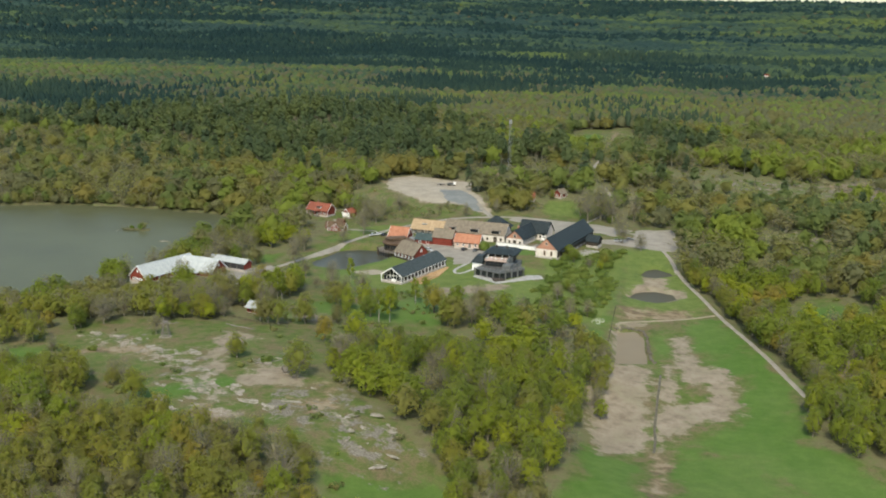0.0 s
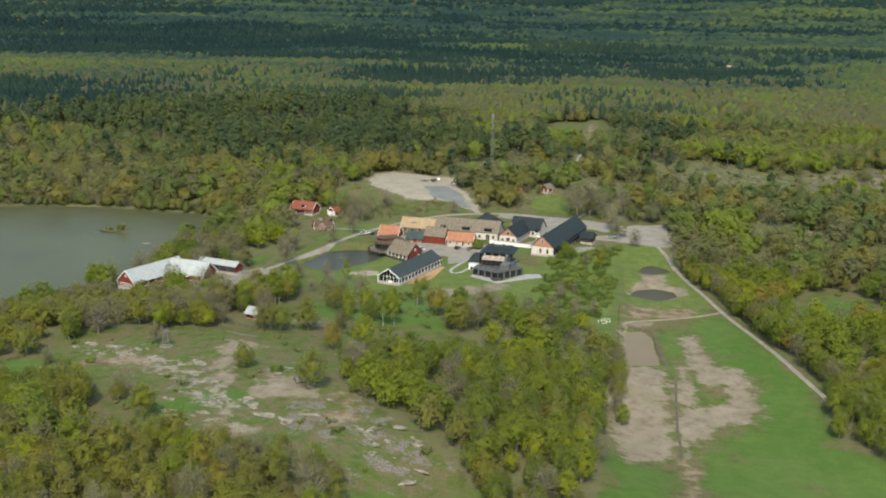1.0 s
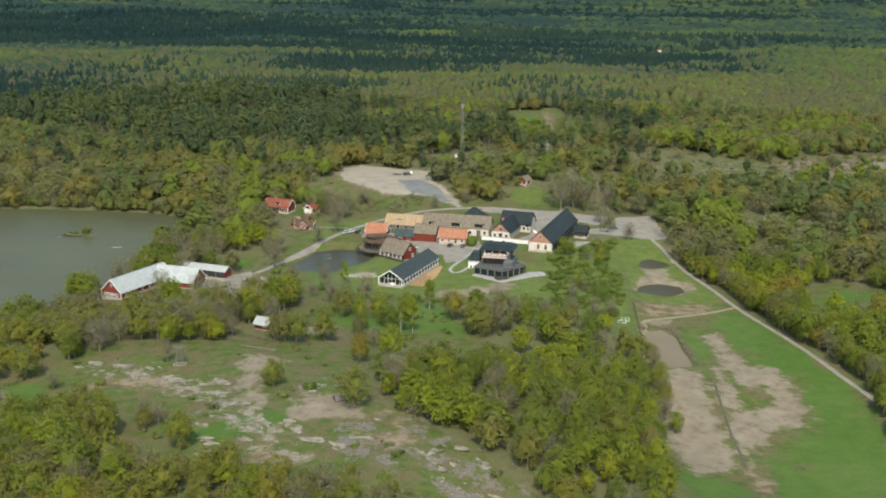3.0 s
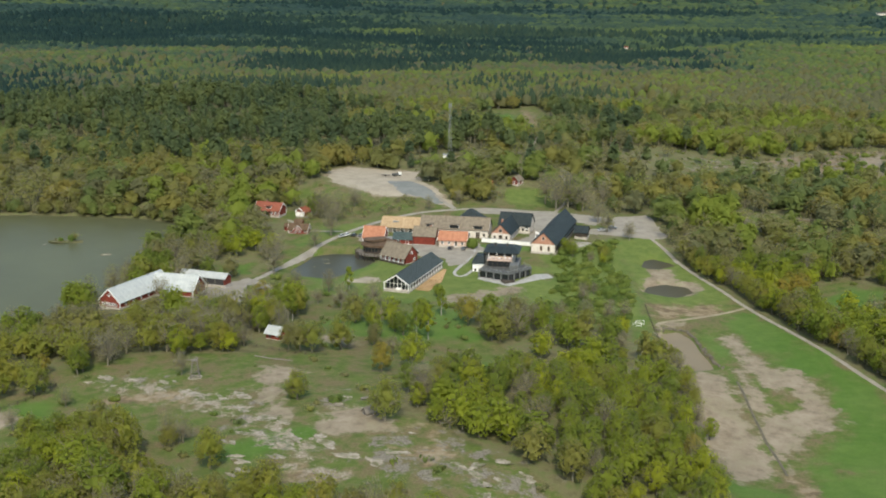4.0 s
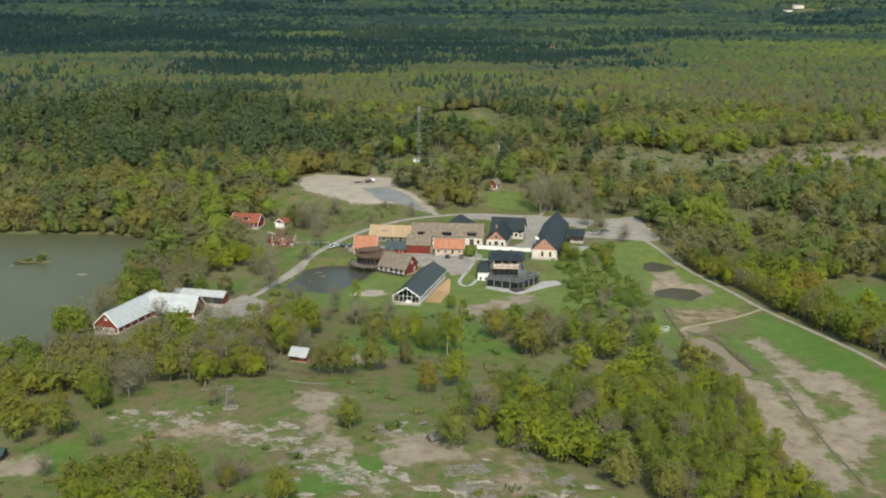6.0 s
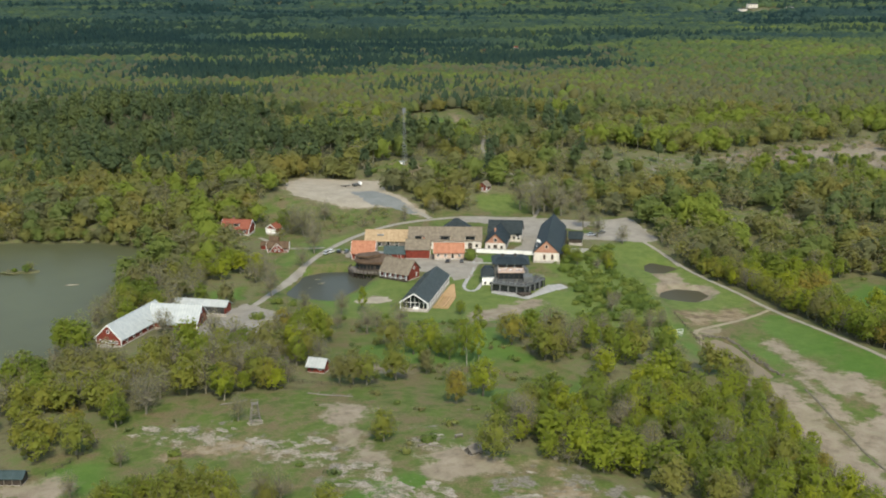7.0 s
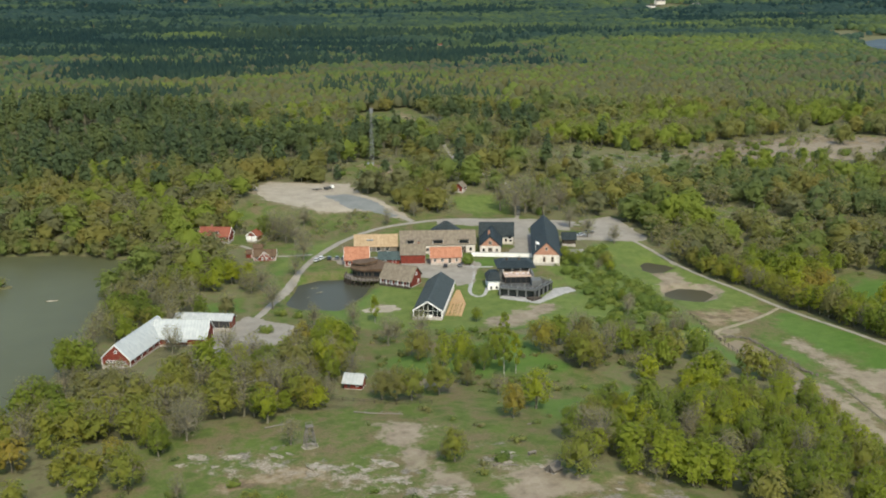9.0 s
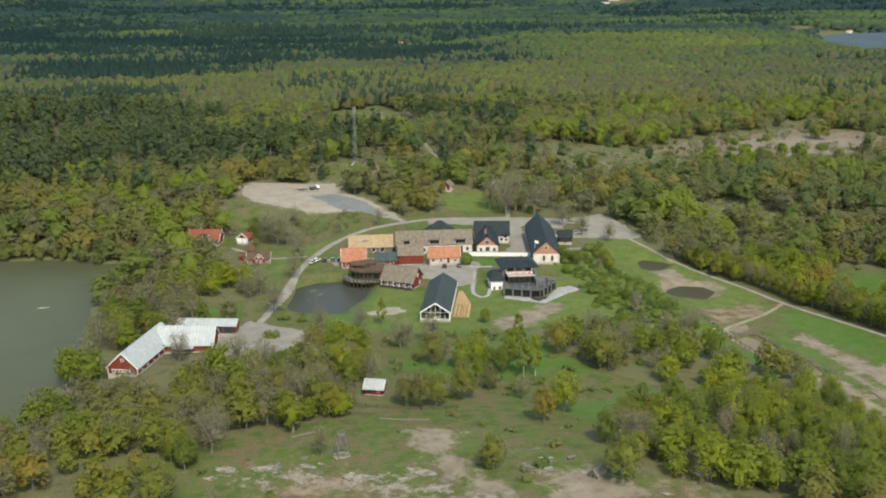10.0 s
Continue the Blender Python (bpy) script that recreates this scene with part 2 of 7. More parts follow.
OAK_STOPS = ((0.0, (0.206, 0.200, 0.088)), (0.22, (0.236, 0.232, 0.064)), (0.45, (0.218, 0.244, 0.054)), (0.65, (0.252, 0.250, 0.052)), (0.82, (0.230, 0.256, 0.050)), (1.0, (0.300, 0.244, 0.056)))
MAPLE_STOPS = ((0.0, (0.160, 0.208, 0.044)), (0.4, (0.196, 0.242, 0.042)), (0.75, (0.236, 0.280, 0.040)), (1.0, (0.300, 0.330, 0.038)))
GREY_STOPS = ((0.0, (0.216, 0.206, 0.106)), (0.5, (0.244, 0.236, 0.092)), (1.0, (0.230, 0.250, 0.076)))
PINE_STOPS = ((0.0, (0.084, 0.122, 0.066)), (0.5, (0.108, 0.146, 0.068)), (1.0, (0.146, 0.180, 0.070)))
BUSH_STOPS = ((0.0, (0.152, 0.214, 0.056)), (0.5, (0.190, 0.250, 0.060)), (1.0, (0.246, 0.288, 0.078)))
# far conifer colour: cloud shadow and blue haze put into the leaves
SHADED_SPRUCE_STOPS = ((0.0, (0.022, 0.052, 0.052)), (0.5, (0.040, 0.076, 0.060)), (1.0, (0.072, 0.110, 0.064)))
# far broadleaf colour, blue haze put into its lower stops
HAZED_LEAF_STOPS = ((0.0, (0.046, 0.090, 0.082)), (0.35, (0.086, 0.136, 0.080)), (0.65, (0.128, 0.180, 0.072)), (1.0, (0.186, 0.240, 0.062)))
# far leaf colours, dulled for haze and darkened for missing crown shade
HAZED_FAR_OAK_STOPS = ((0.0, (0.128, 0.134, 0.078)), (0.5, (0.142, 0.156, 0.074)), (1.0, (0.176, 0.172, 0.074)))
HAZED_FAR_MAPLE_STOPS = ((0.0, (0.112, 0.140, 0.076)), (0.5, (0.134, 0.166, 0.072)), (1.0, (0.176, 0.210, 0.070)))
HAZED_FAR_GREY_STOPS = ((0.0, (0.142, 0.140, 0.098)), (1.0, (0.160, 0.168, 0.090)))
# middle-distance leaf: extra blue in these colours stands for haze
HAZED_OAK_STOPS = ((0.0, (0.178, 0.184, 0.096)), (0.35, (0.204, 0.214, 0.080)), (0.7, (0.232, 0.234, 0.072)), (1.0, (0.258, 0.230, 0.072)))
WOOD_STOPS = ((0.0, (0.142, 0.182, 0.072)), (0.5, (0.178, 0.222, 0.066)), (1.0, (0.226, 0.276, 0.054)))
LEAF = {k: (foliage(k + "_leaves", s, True), foliage(k + "_leaves_of_the_wood", s, False))
        for k, s in (("oak", OAK_STOPS), ("maple", MAPLE_STOPS), ("grey", GREY_STOPS), ("pine", PINE_STOPS), ("bush", BUSH_STOPS), ("spruce", SHADED_SPRUCE_STOPS), ("hazed", HAZED_LEAF_STOPS), ("wood", WOOD_STOPS), ("hazed_oak", HAZED_OAK_STOPS), ("far_oak", HAZED_FAR_OAK_STOPS), ("far_maple", HAZED_FAR_MAPLE_STOPS), ("far_grey", HAZED_FAR_GREY_STOPS))}


# ---- plan: heights, shores and zones ----
LEVELS_1 = [
    [(12, 339, -16.0), (31, 362, -15.8), (15, 441, -13.5), (34, 480, -14.3), (60, 379, -14.6), (12, 520, -14), (0, 546, -12.5), (29, 522, -13), (10, 402, -13.5), (90, 300, -16)],
]
LEVELS_2 = [
    [(-53, 499, -8), (-114, 478, -7.8), (-92, 518, -7.6), (-46, 540, -6), (-30, 560, -6), (-63, 490, -8.2), (-100, 580, -6.6), (-8, 645, -7.5), (-25, 600, -7.5), (-70, 560, -6.2),
     (-130, 552, -7.6), (-110, 545, -7.2), (-130, 580, -7), (-185, 612, -7), (-167, 611, -7.5), (-119, 703, -0.5), (-134, 690, -1)],
]
LEVELS_3 = [
    [(-164, 692, 2), (-93, 743, 4.5), (-40, 720, 0), (-215, 438, -7), (-184, 440, -6), (-146, 402, -2.2), (-162, 355, 0.5), (-142, 350, 0.5), (-186, 348, -2.4), (-150, 338, 0), (-123, 323, 1.8),
     (-102, 324, 2), (-90, 302, 1.7), (-42, 470, -9), (-30, 400, -9), (-55, 330, -4), (-60, 410, -6), (-90, 430, -5), (-120, 440, -6), (-150, 480, -8.5), (-175, 500, -9)],
]
LEVELS_4 = [
    [(-120, 250, 2), (-200, 300, -3), (-40, 260, -8), (-230, 560, -10), (-230, 500, -11), (120, 450, -9), (160, 600, -6), (80, 650, -5), (0, 800, 4), (-250, 720, -3), (62, 1092, 3), (123, 1840, -10),
     (-300, 1000, 6), (400, 1000, 2), (-600, 1500, 5), (600, 1800, 0)],
    [(900, 3000, 0), (-800, 3000, 0), (0, 2500, 0), (-500, 600, -8), (-400, 350, -10), (0, 0, -8), (-400, 0, -6), (250, 250, -14), (-320, 700, -8), (300, 500, -8)],
]
LEVELS = LEVELS_1 + LEVELS_2 + LEVELS_3 + LEVELS_4
KNOWN = np.array([p for rows in LEVELS for p in rows], float)
REACH = np.where(np.hypot(KNOWN[:, 0] + 100, KNOWN[:, 1] - 480) > 420, 80.0, 22.0) ** 2

LAKE_SHORE = [(-700, 560), (-420, 612), (-381, 618), (-354, 628), (-304, 633), (-270, 627), (-250, 626), (-227, 611), (-219, 612), (-214, 600), (-228, 565), (-231, 519), (-231, 475), (-238, 452), (-243, 420), (-262, 385), (-330, 350), (-700, 330)]
FARM_POND = [(-158, 516), (-151, 543), (-142, 548), (-130, 548), (-121, 535), (-128, 517), (-139, 501), (-152, 505)]
POND_A = [(0, 543), (3, 553), (8, 557), (15, 551), (16, 545), (8, 538), (3, 538)]
POND_B = [(-5, 503), (-2, 513), (7, 519), (16, 514), (18, 506), (7, 495), (-2, 497)]
POOL = [(-8, 445), (0, 449), (4, 438), (5, 407), (-7, 402)]
BASINS = [(LAKE_SHORE, -12.0, 0.10, 30), (FARM_POND, -10.2, 0.4, 5), (POND_A, -13.3, 0.3, 4), (POND_B, -14.8, 0.3, 4), (POOL, -13.9, 0.2, 2),
          ([(950, 1850), (1300, 1900), (1600, 1600), (960, 1300), (762, 1418), (742, 1450), (792, 1640), (880, 1790)], -13.0, 0.1, 60)]


def lattice(x, y, scale, seed):
    """Smooth value noise from 0 to 1."""
    u, v = np.asarray(x, float) / scale, np.asarray(y, float) / scale
    i, j = np.floor(u), np.floor(v)
    f, g = u - i, v - j
    f, g = f * f * (3 - 2 * f), g * g * (3 - 2 * g)

    def h(a, b):
        s = np.sin(a * 127.1 + b * 311.7 + seed * 74.7) * 43758.5453
        return s - np.floor(s)
    return (h(i, j) * (1 - f) + h(i + 1, j) * f) * (1 - g) + (h(i, j + 1) * (1 - f) + h(i + 1, j + 1) * f) * g


def outside(x, y, poly):
    """Signed distance to a polygon in metres: negative inside."""
    x, y = np.asarray(x, float), np.asarray(y, float)
    best, inside = np.full(x.shape, 1e18), np.zeros(x.shape, bool)
    for (ax, ay), (bx, by) in zip(poly, poly[1:] + poly[:1]):
        ex, ey = bx - ax, by - ay
        t = np.clip(((x - ax) * ex + (y - ay) * ey) / (ex * ex + ey * ey), 0, 1)
        best = np.minimum(best, (x - ax - t * ex) ** 2 + (y - ay - t * ey) ** 2)
        if ay != by:
            inside ^= ((ay > y) != (by > y)) & (x < ax + (y - ay) * ex / (by - ay))
    return np.sqrt(best) * np.where(inside, -1, 1)


def aside(x, y, line):
    """Distance to an open line."""
    best = np.full(np.shape(x), 1e18)
    for (ax, ay), (bx, by) in zip(line, line[1:]):
        ex, ey = bx - ax, by - ay
        t = np.clip(((x - ax) * ex + (y - ay) * ey) / (ex * ex + ey * ey), 0, 1)
        best = np.minimum(best, (x - ax - t * ex) ** 2 + (y - ay - t * ey) ** 2)
    return np.sqrt(best)


def height(x, y):
    x, y = np.asarray(x, float), np.asarray(y, float)
    top, low = np.zeros(x.shape), np.zeros(x.shape)
    for (px, py, pz), r in zip(KNOWN, REACH):
        w = 1 / ((x - px) ** 2 + (y - py) ** 2 + r) ** 2
        top, low = top + w * pz, low + w
    z = top / low
    r = np.hypot(x + 60, y)
    far = np.clip((r - 900) / 1200, 0, 1) * np.clip((np.hypot(x - 900, y - 1650) - 200) / 600, 0, 1)
    z = z + far * 20 * (lattice(x * 0.5, y, 420, 3) - 0.5) + far * 6 * (lattice(x, y, 190, 5) - 0.5)
    s = np.clip((r - 2900) / 2000, 0, 1)
    z = z + 97 * s * s * (3 - 2 * s) * (0.85 + 0.3 * lattice(x, y, 900, 8))
    for poly, level, slope, bank in BASINS:
        near = (x > min(p[0] for p in poly) - 40) & (x < max(p[0] for p in poly) + 40) & (y > min(p[1] for p in poly) - 40) & (y < max(p[1] for p in poly) + 40)
        if near.any():
            sd = outside(x[near], y[near], poly) + 3 * (lattice(x[near], y[near], 7, 2) - 0.5) * min(1, bank / 8)
            k = np.clip(sd / bank, 0, 1)
            zn = z[near]
            z[near] = np.where(sd < 0, level + np.maximum(sd * slope, -2.5), (level + sd * slope) * (1 - k) + (zn + np.maximum(level + 0.25 - zn, 0) * (1 - k)) * k)
    return z


def h1(x, y):
    return float(height(np.array([float(x)]), np.array([float(y)]))[0])


FIELD = [(-22, 200), (-17, 281), (-13, 323), (-15, 365), (-10, 400), (-18, 404), (-20, 450), (-9, 466), (-9, 523), (-8, 567), (0, 585), (13, 584), (18, 547), (35, 489), (45, 444), (59, 391), (56, 377), (55, 358), (57, 343), (70, 333), (96, 318), (96, 200)]
FARM = [(-190, 470), (-172, 500), (-165, 545), (-163, 580), (-160, 606), (-135, 632), (-112, 655), (-88, 645), (-60, 645), (-57, 676), (-20, 683), (-28, 640), (-4, 628), (19, 632), (17, 585), (-22, 583), (-20, 560), (-32, 545), (-46, 530),
        (-44, 500), (-55, 482), (-75, 458), (-90, 448), (-79, 443), (-113, 455), (-141, 462), (-150, 470), (-156, 466), (-172, 444), (-186, 448)]
MEADOW = [(-215, 337), (-207, 366), (-186, 379), (-152, 381), (-143, 395), (-142, 446), (-138, 466), (-113, 477), (-79, 443), (-75, 415), (-62, 398), (-72, 366), (-85, 366), (-100, 352), (-100, 326), (-86, 314), (-73, 302), (-61, 292),
          (-46, 276), (-44, 240), (-70, 240), (-78, 262), (-100, 273), (-140, 274), (-152, 286), (-175, 292), (-200, 302), (-222, 314)]
RED_GARDEN = [(-196, 628), (-170, 626), (-158, 622), (-141, 612), (-146, 565), (-158, 540), (-168, 560), (-166, 600), (-192, 602)]
LOT = [(-165, 700), (-154, 727), (-108, 713), (-104, 683), (-97, 668), (-86, 641), (-90, 634), (-104, 650), (-116, 648), (-127, 648), (-158, 673)]
MAST_YARD = [(-112, 735), (-95, 758), (-75, 752), (-60, 730), (-80, 705), (-104, 715)]
GREEN_STRIP = [(-72, 940), (-58, 1025), (-36, 1030), (-16, 1050), (-8, 872), (-46, 868), (-64, 900)]
FAR_HEATH = [(67, 1060), (90, 1179), (125, 1136), (105, 1018), (73, 1035)]
RIGHT_HEATH = [(112, 782), (128, 756), (150, 744), (193, 742), (245, 748), (300, 780), (304, 826), (250, 846), (186, 836), (140, 800)]
WOOD_GAP = [(92, 600), (108, 590), (126, 580), (126, 570), (104, 576), (90, 588)]
EAST_STRIP = [(41, 758), (87, 782), (118, 786), (130, 756), (84, 746), (44, 735)]
EAST_GAP = [(62, 620), (84, 626), (102, 612), (98, 600), (76, 600)]
TRACK_GAP = [(48, 706), (60, 742), (118, 742), (112, 706), (80, 698)]
GLADE = [(62, 470), (95, 470), (100, 500), (85, 520), (70, 505)]
SHED_YARD = [(-192, 522), (-172, 526), (-174, 504), (-190, 506)]
OPEN_SW = [(-226, 334), (-205, 344), (-180, 322), (-150, 296), (-152, 284), (-176, 282), (-206, 290), (-230, 312)]
LOT_BANK = [(-174, 658), (-163, 677), (-141, 655), (-113, 646), (-100, 632), (-110, 617), (-140, 625), (-162, 618)]
ROADS = [
    ("road", "pale gravel farm road along the pond", 3.5, [(-200, 430), (-186, 455), (-172, 490), (-158, 526), (-144, 567), (-126, 601), (-107, 621), (-86, 630), (-62, 635), (-34, 630), (-4, 612), (2, 600)]),
    ("road", "pale gravel road beside the fields and wood", 2.3, [(0, 606), (8, 592), (15, 570), (20, 541), (34, 484), (44, 444), (57.5, 393), (60, 380)]),
    ("track", "narrow gravel track climbing through trees", 2.2, [(-33, 631), (-24, 660), (-21, 690), (-24, 712), (-34, 748), (-34, 800), (-24, 860), (-20, 905)]),
    ("track", "gravel track from the lot to the farm", 4.0, [(-104, 668), (-95, 650), (-86, 632)]),
    ("path", "worn earth path across the field", 2.9, [(-8, 449), (-4, 455), (15, 467), (33, 481)]),
    ("track", "gravel drive to the red cottages", 2.6, [(-141, 581), (-158, 583), (-168, 600), (-172, 606)]),
]
SLOPE = [(-47, 543), (-26, 556), (-6, 577), (-9, 500), (-13, 448), (-30, 438), (-44, 436), (-61, 440), (-58, 482), (-44, 500)]
OPENINGS = [EAST_STRIP, EAST_GAP, TRACK_GAP, SLOPE, FIELD, FARM, MEADOW, RED_GARDEN, LOT, MAST_YARD, GREEN_STRIP, FAR_HEATH, RIGHT_HEATH, WOOD_GAP, GLADE, SHED_YARD, LOT_BANK, OPEN_SW]


# ---- building blocks ----
def mesh_of(name, verts, faces, mats):
    me = bpy.data.meshes.new(name)
    me.from_pydata([tuple(v) for v in verts], [], faces)
    for m in (mats if isinstance(mats, (list, tuple)) else [mats]):
        me.materials.append(m)
    return me


def part(name, bm, material, parent, label=""):
    me = bpy.data.meshes.new(name)
    bmesh.ops.recalc_face_normals(bm, faces=bm.faces)
    bm.to_mesh(me)
    bm.free()
    me.materials.append(material)
    ob = new(name, me)
    ob.parent = parent
    return tagged(ob, label)


def box(bm, x0, x1, y0, y1, z0, z1):
    v = [bm.verts.new((x, y, z)) for x in (x0, x1) for y in (y0, y1) for z in (z0, z1)]
    for a in ((0, 1, 3, 2), (4, 6, 7, 5), (0, 4, 5, 1), (2, 3, 7, 6), (0, 2, 6, 4), (1, 5, 7, 3)):
        bm.faces.new([v[i] for i in a])
    return bm


def boxes(*rows):
    bm = bmesh.new()
    for r in rows:
        box(bm, *r)
    return bm


def prism(bm, outline, z0, z1):
    """An upright prism over a plan outline; z1 may be one height or one for each corner."""
    tops = z1 if isinstance(z1, (list, tuple)) else [z1] * len(outline)
    lo = [bm.verts.new((x, y, z0)) for x, y in outline]
    hi = [bm.verts.new((x, y, z)) for (x, y), z in zip(outline, tops)]
    n = len(outline)
    bm.faces.new(lo[::-1])
    bm.faces.new(hi)
    for i in range(n):
        bm.faces.new((lo[i], lo[(i + 1) % n], hi[(i + 1) % n], hi[i]))
    return bm


def beam(bm, a, b, w, d=None):
    """A bar of square section from a to b."""
    a, b = Vector(a), Vector(b)
    q = (b - a).to_track_quat("Z", "Y").to_matrix()
    d = d or w
    v = [bm.verts.new(p + q @ Vector((sx * w / 2, sy * d / 2, 0))) for p in (a, b) for sx, sy in ((-1, -1), (1, -1), (1, 1), (-1, 1))]
    for f in ((0, 3, 2, 1), (4, 5, 6, 7), (0, 1, 5, 4), (1, 2, 6, 5), (2, 3, 7, 6), (3, 0, 4, 7)):
        bm.faces.new([v[i] for i in f])
    return bm


def stand(name, x, y, yaw, z=None, label="", category="", group=""):
    e = new(name)
    e.empty_display_size = 0.5
    e.matrix_basis = pose(x, y, h1(x, y) if z is None else z, 0, 0, yaw)
    return tagged(e, label, category, group)


def structure(name, me, label):
    return tagged(new(name, me), label, name, kind="structure")


# ---- ground ----
def spaced(lo_far, lo, hi, hi_far, step, grow):
    core = list(np.arange(lo, hi + step / 2, step))
    up, d = [], step
    while (up[-1] if up else hi) < hi_far:
        d *= grow
        up.append((up[-1] if up else core[-1]) + min(d, 90))
    down, d = [], step
    while (down[-1] if down else lo) > lo_far:
        d *= grow
        down.append((down[-1] if down else core[0]) - min(d, 90))
    return np.array(down[::-1] + core + up)


def soft(sd, w):
    return np.clip(0.5 - sd / (2 * w), 0, 1)


SANDS_1 = [
    [(-222, 329), (-207, 333), (-202, 328), (-208, 322), (-220, 323)],
    [(-15, 369), (-8, 400), (6, 403), (7, 339), (5, 329), (-9, 314), (-13, 334)],
    [(15, 444), (20, 444), (23, 421), (26, 408), (34, 405), (36, 394), (30, 388), (17, 389), (15, 415)],
    [(14, 406), (11, 405), (8, 353), (8, 326), (12, 338), (19, 352), (33, 361), (34, 373), (28, 378), (16, 370), (15, 390)],
]
SANDS_2 = [
    [(25, 392), (36, 394), (37, 366), (26, 372)],
    [(-7, 500), (-4, 516), (2, 524), (2, 536), (14, 537), (12, 524), (19, 518), (21, 505), (8, 492), (-3, 494)],
    [(-10, 452), (-8, 400), (-5, 401), (-5, 449), (5, 452), (5, 457)],
    [(-130, 494), (-122, 503), (-116, 494), (-121, 488)],
    [(-145, 367), (-135, 367), (-130, 361), (-135, 353), (-134, 335), (-128, 330), (-126, 322), (-135, 322), (-139, 336), (-143, 353)],
    [(-124, 314), (-118, 327), (-107, 332), (-106, 326), (-98, 317), (-106, 312), (-114, 311)],
    [(-89, 470), (-80, 476), (-72, 483), (-58, 490), (-56, 483), (-72, 468), (-86, 456), (-90, 460)],
]
SANDS_3 = [
    [(-131, 405), (-120, 410), (-118, 398), (-130, 396)],
    [(-163, 415), (-150, 420), (-148, 410)],
    [(168, 768), (180, 800), (217, 816), (254, 806), (306, 806), (262, 752), (228, 748), (188, 746)],
    [(78, 312), (96, 318), (92, 300), (80, 302)],
    [(72, 420), (86, 432), (86, 410), (74, 405)],
]
SANDS = SANDS_1 + SANDS_2 + SANDS_3
SOILS = [RIGHT_HEATH,
    [(-101, 303), (-85, 308), (-83, 300), (-90, 292), (-100, 295)],
    [(-126, 286), (-124, 295), (-116, 293), (-109, 286), (-116, 280)],
    [(-98, 318), (-94, 324), (-84, 314), (-90, 308)],
    [(-190, 344), (-160, 350), (-158, 334), (-186, 336)],
    [(5, 330), (14, 330), (10, 240), (5, 240)],
    [(-10, 478), (25, 486), (22, 468), (-8, 458)],
    [(-108, 740), (-95, 752), (-75, 745), (-70, 728), (-90, 712)],
    [(-32, 1010), (-22, 1040), (-20, 894), (-35, 896)],
]
ROCKS = [RIGHT_HEATH, EAST_STRIP, TRACK_GAP, EAST_GAP,
    [(-108, 308), (-94, 322), (-80, 310), (-68, 297), (-58, 288), (-62, 262), (-76, 268), (-86, 286), (-108, 287)],
    [(-170, 349), (-144, 339), (-128, 314), (-122, 301), (-127, 292), (-142, 300), (-148, 328), (-164, 338)],
    [(-199, 360), (-169, 357), (-164, 345), (-190, 347)],
    [(-124, 340), (-113, 342), (-112, 328), (-120, 330)],
    [(67, 1060), (90, 1179), (125, 1136), (105, 1018), (73, 1035)],
    [(140, 762), (190, 790), (230, 818), (300, 812), (304, 792), (240, 768), (190, 758)],
]
BARES = [
    [(-191, 357), (-183, 358), (-158, 339), (-149, 338), (-142, 330), (-143, 325), (-157, 330), (-171, 342), (-183, 346)],
    [(-141, 326), (-134, 327), (-127, 315), (-121, 308), (-115, 295), (-109, 286), (-121, 286), (-127, 295), (-137, 312)],
    [(-122, 330), (-116, 335), (-113, 329), (-120, 326)],
    [(172, 768), (180, 800), (217, 816), (254, 806), (306, 806), (262, 752), (228, 748), (188, 746)],
    [(-162, 343), (-148, 340), (-138, 325), (-123, 306), (-122, 301), (-133, 309), (-146, 331)],
]
LUSHES_1 = [
    SLOPE,
    [(8, 455), (13, 455), (11, 410), (9.5, 395), (7.5, 395), (7, 410)],
    [(20, 460), (36, 478), (58, 391), (56, 343), (80, 325), (90, 200), (12, 200), (12, 330), (34, 358), (38, 396), (24, 412), (21, 446)],
    [(-18, 200), (4, 200), (4, 312), (-14, 318)],
    [(-18, 404), (-20, 450), (-10, 462), (-11, 404)],
]
LUSHES_2 = [
    [(-132, 494), (-114, 512), (-116, 476), (-90, 470), (-62, 486), (-46, 480), (-72, 458), (-112, 462), (-150, 480)],
    [(-100, 516), (-84, 530), (-82, 496), (-94, 480), (-104, 474)],
    [(-150, 500), (-136, 500), (-118, 528), (-104, 512), (-118, 480), (-140, 484)],
    [(-160, 566), (-150, 590), (-138, 598), (-149, 568), (-160, 545)],
    [(-98, 378), (-60, 396), (-73, 366), (-95, 354)],
    [(-130, 430), (-82, 448), (-76, 412), (-128, 404)],
]
LUSHES_3 = [
    [(-64, 957), (-53, 1010), (-36, 1010), (-40, 910), (-59, 919)],
    [(64, 474), (92, 474), (96, 498), (84, 514)],
    [(-190, 520), (-173, 524), (-175, 507), (-188, 508)],
    [(-77, 556), (-72.5, 558), (-49, 550.5), (-51, 541), (-74, 541)],
    [(-215, 340), (-195, 340), (-196, 325), (-212, 320)],
    [(-150, 300), (-118, 322), (-116, 306), (-140, 292)],
    [(-78, 262), (-46, 276), (-44, 240), (-70, 240)],
]
LUSHES = LUSHES_1 + LUSHES_2 + LUSHES_3


LAWNS = [[(-132, 494), (-118, 528), (-104, 512), (-86, 530), (-78, 540), (-76, 520), (-60, 524), (-46, 520), (-46, 480), (-72, 458), (-112, 462), (-150, 480)], SLOPE,
         [(-160, 560), (-150, 590), (-128, 606), (-132, 590), (-148, 560)], [(-7, 470), (-8, 566), (0, 584), (14, 583), (19, 545), (31, 498), (24, 470)], [(-58, 650), (-57, 676), (-26, 680), (-30, 645)]]


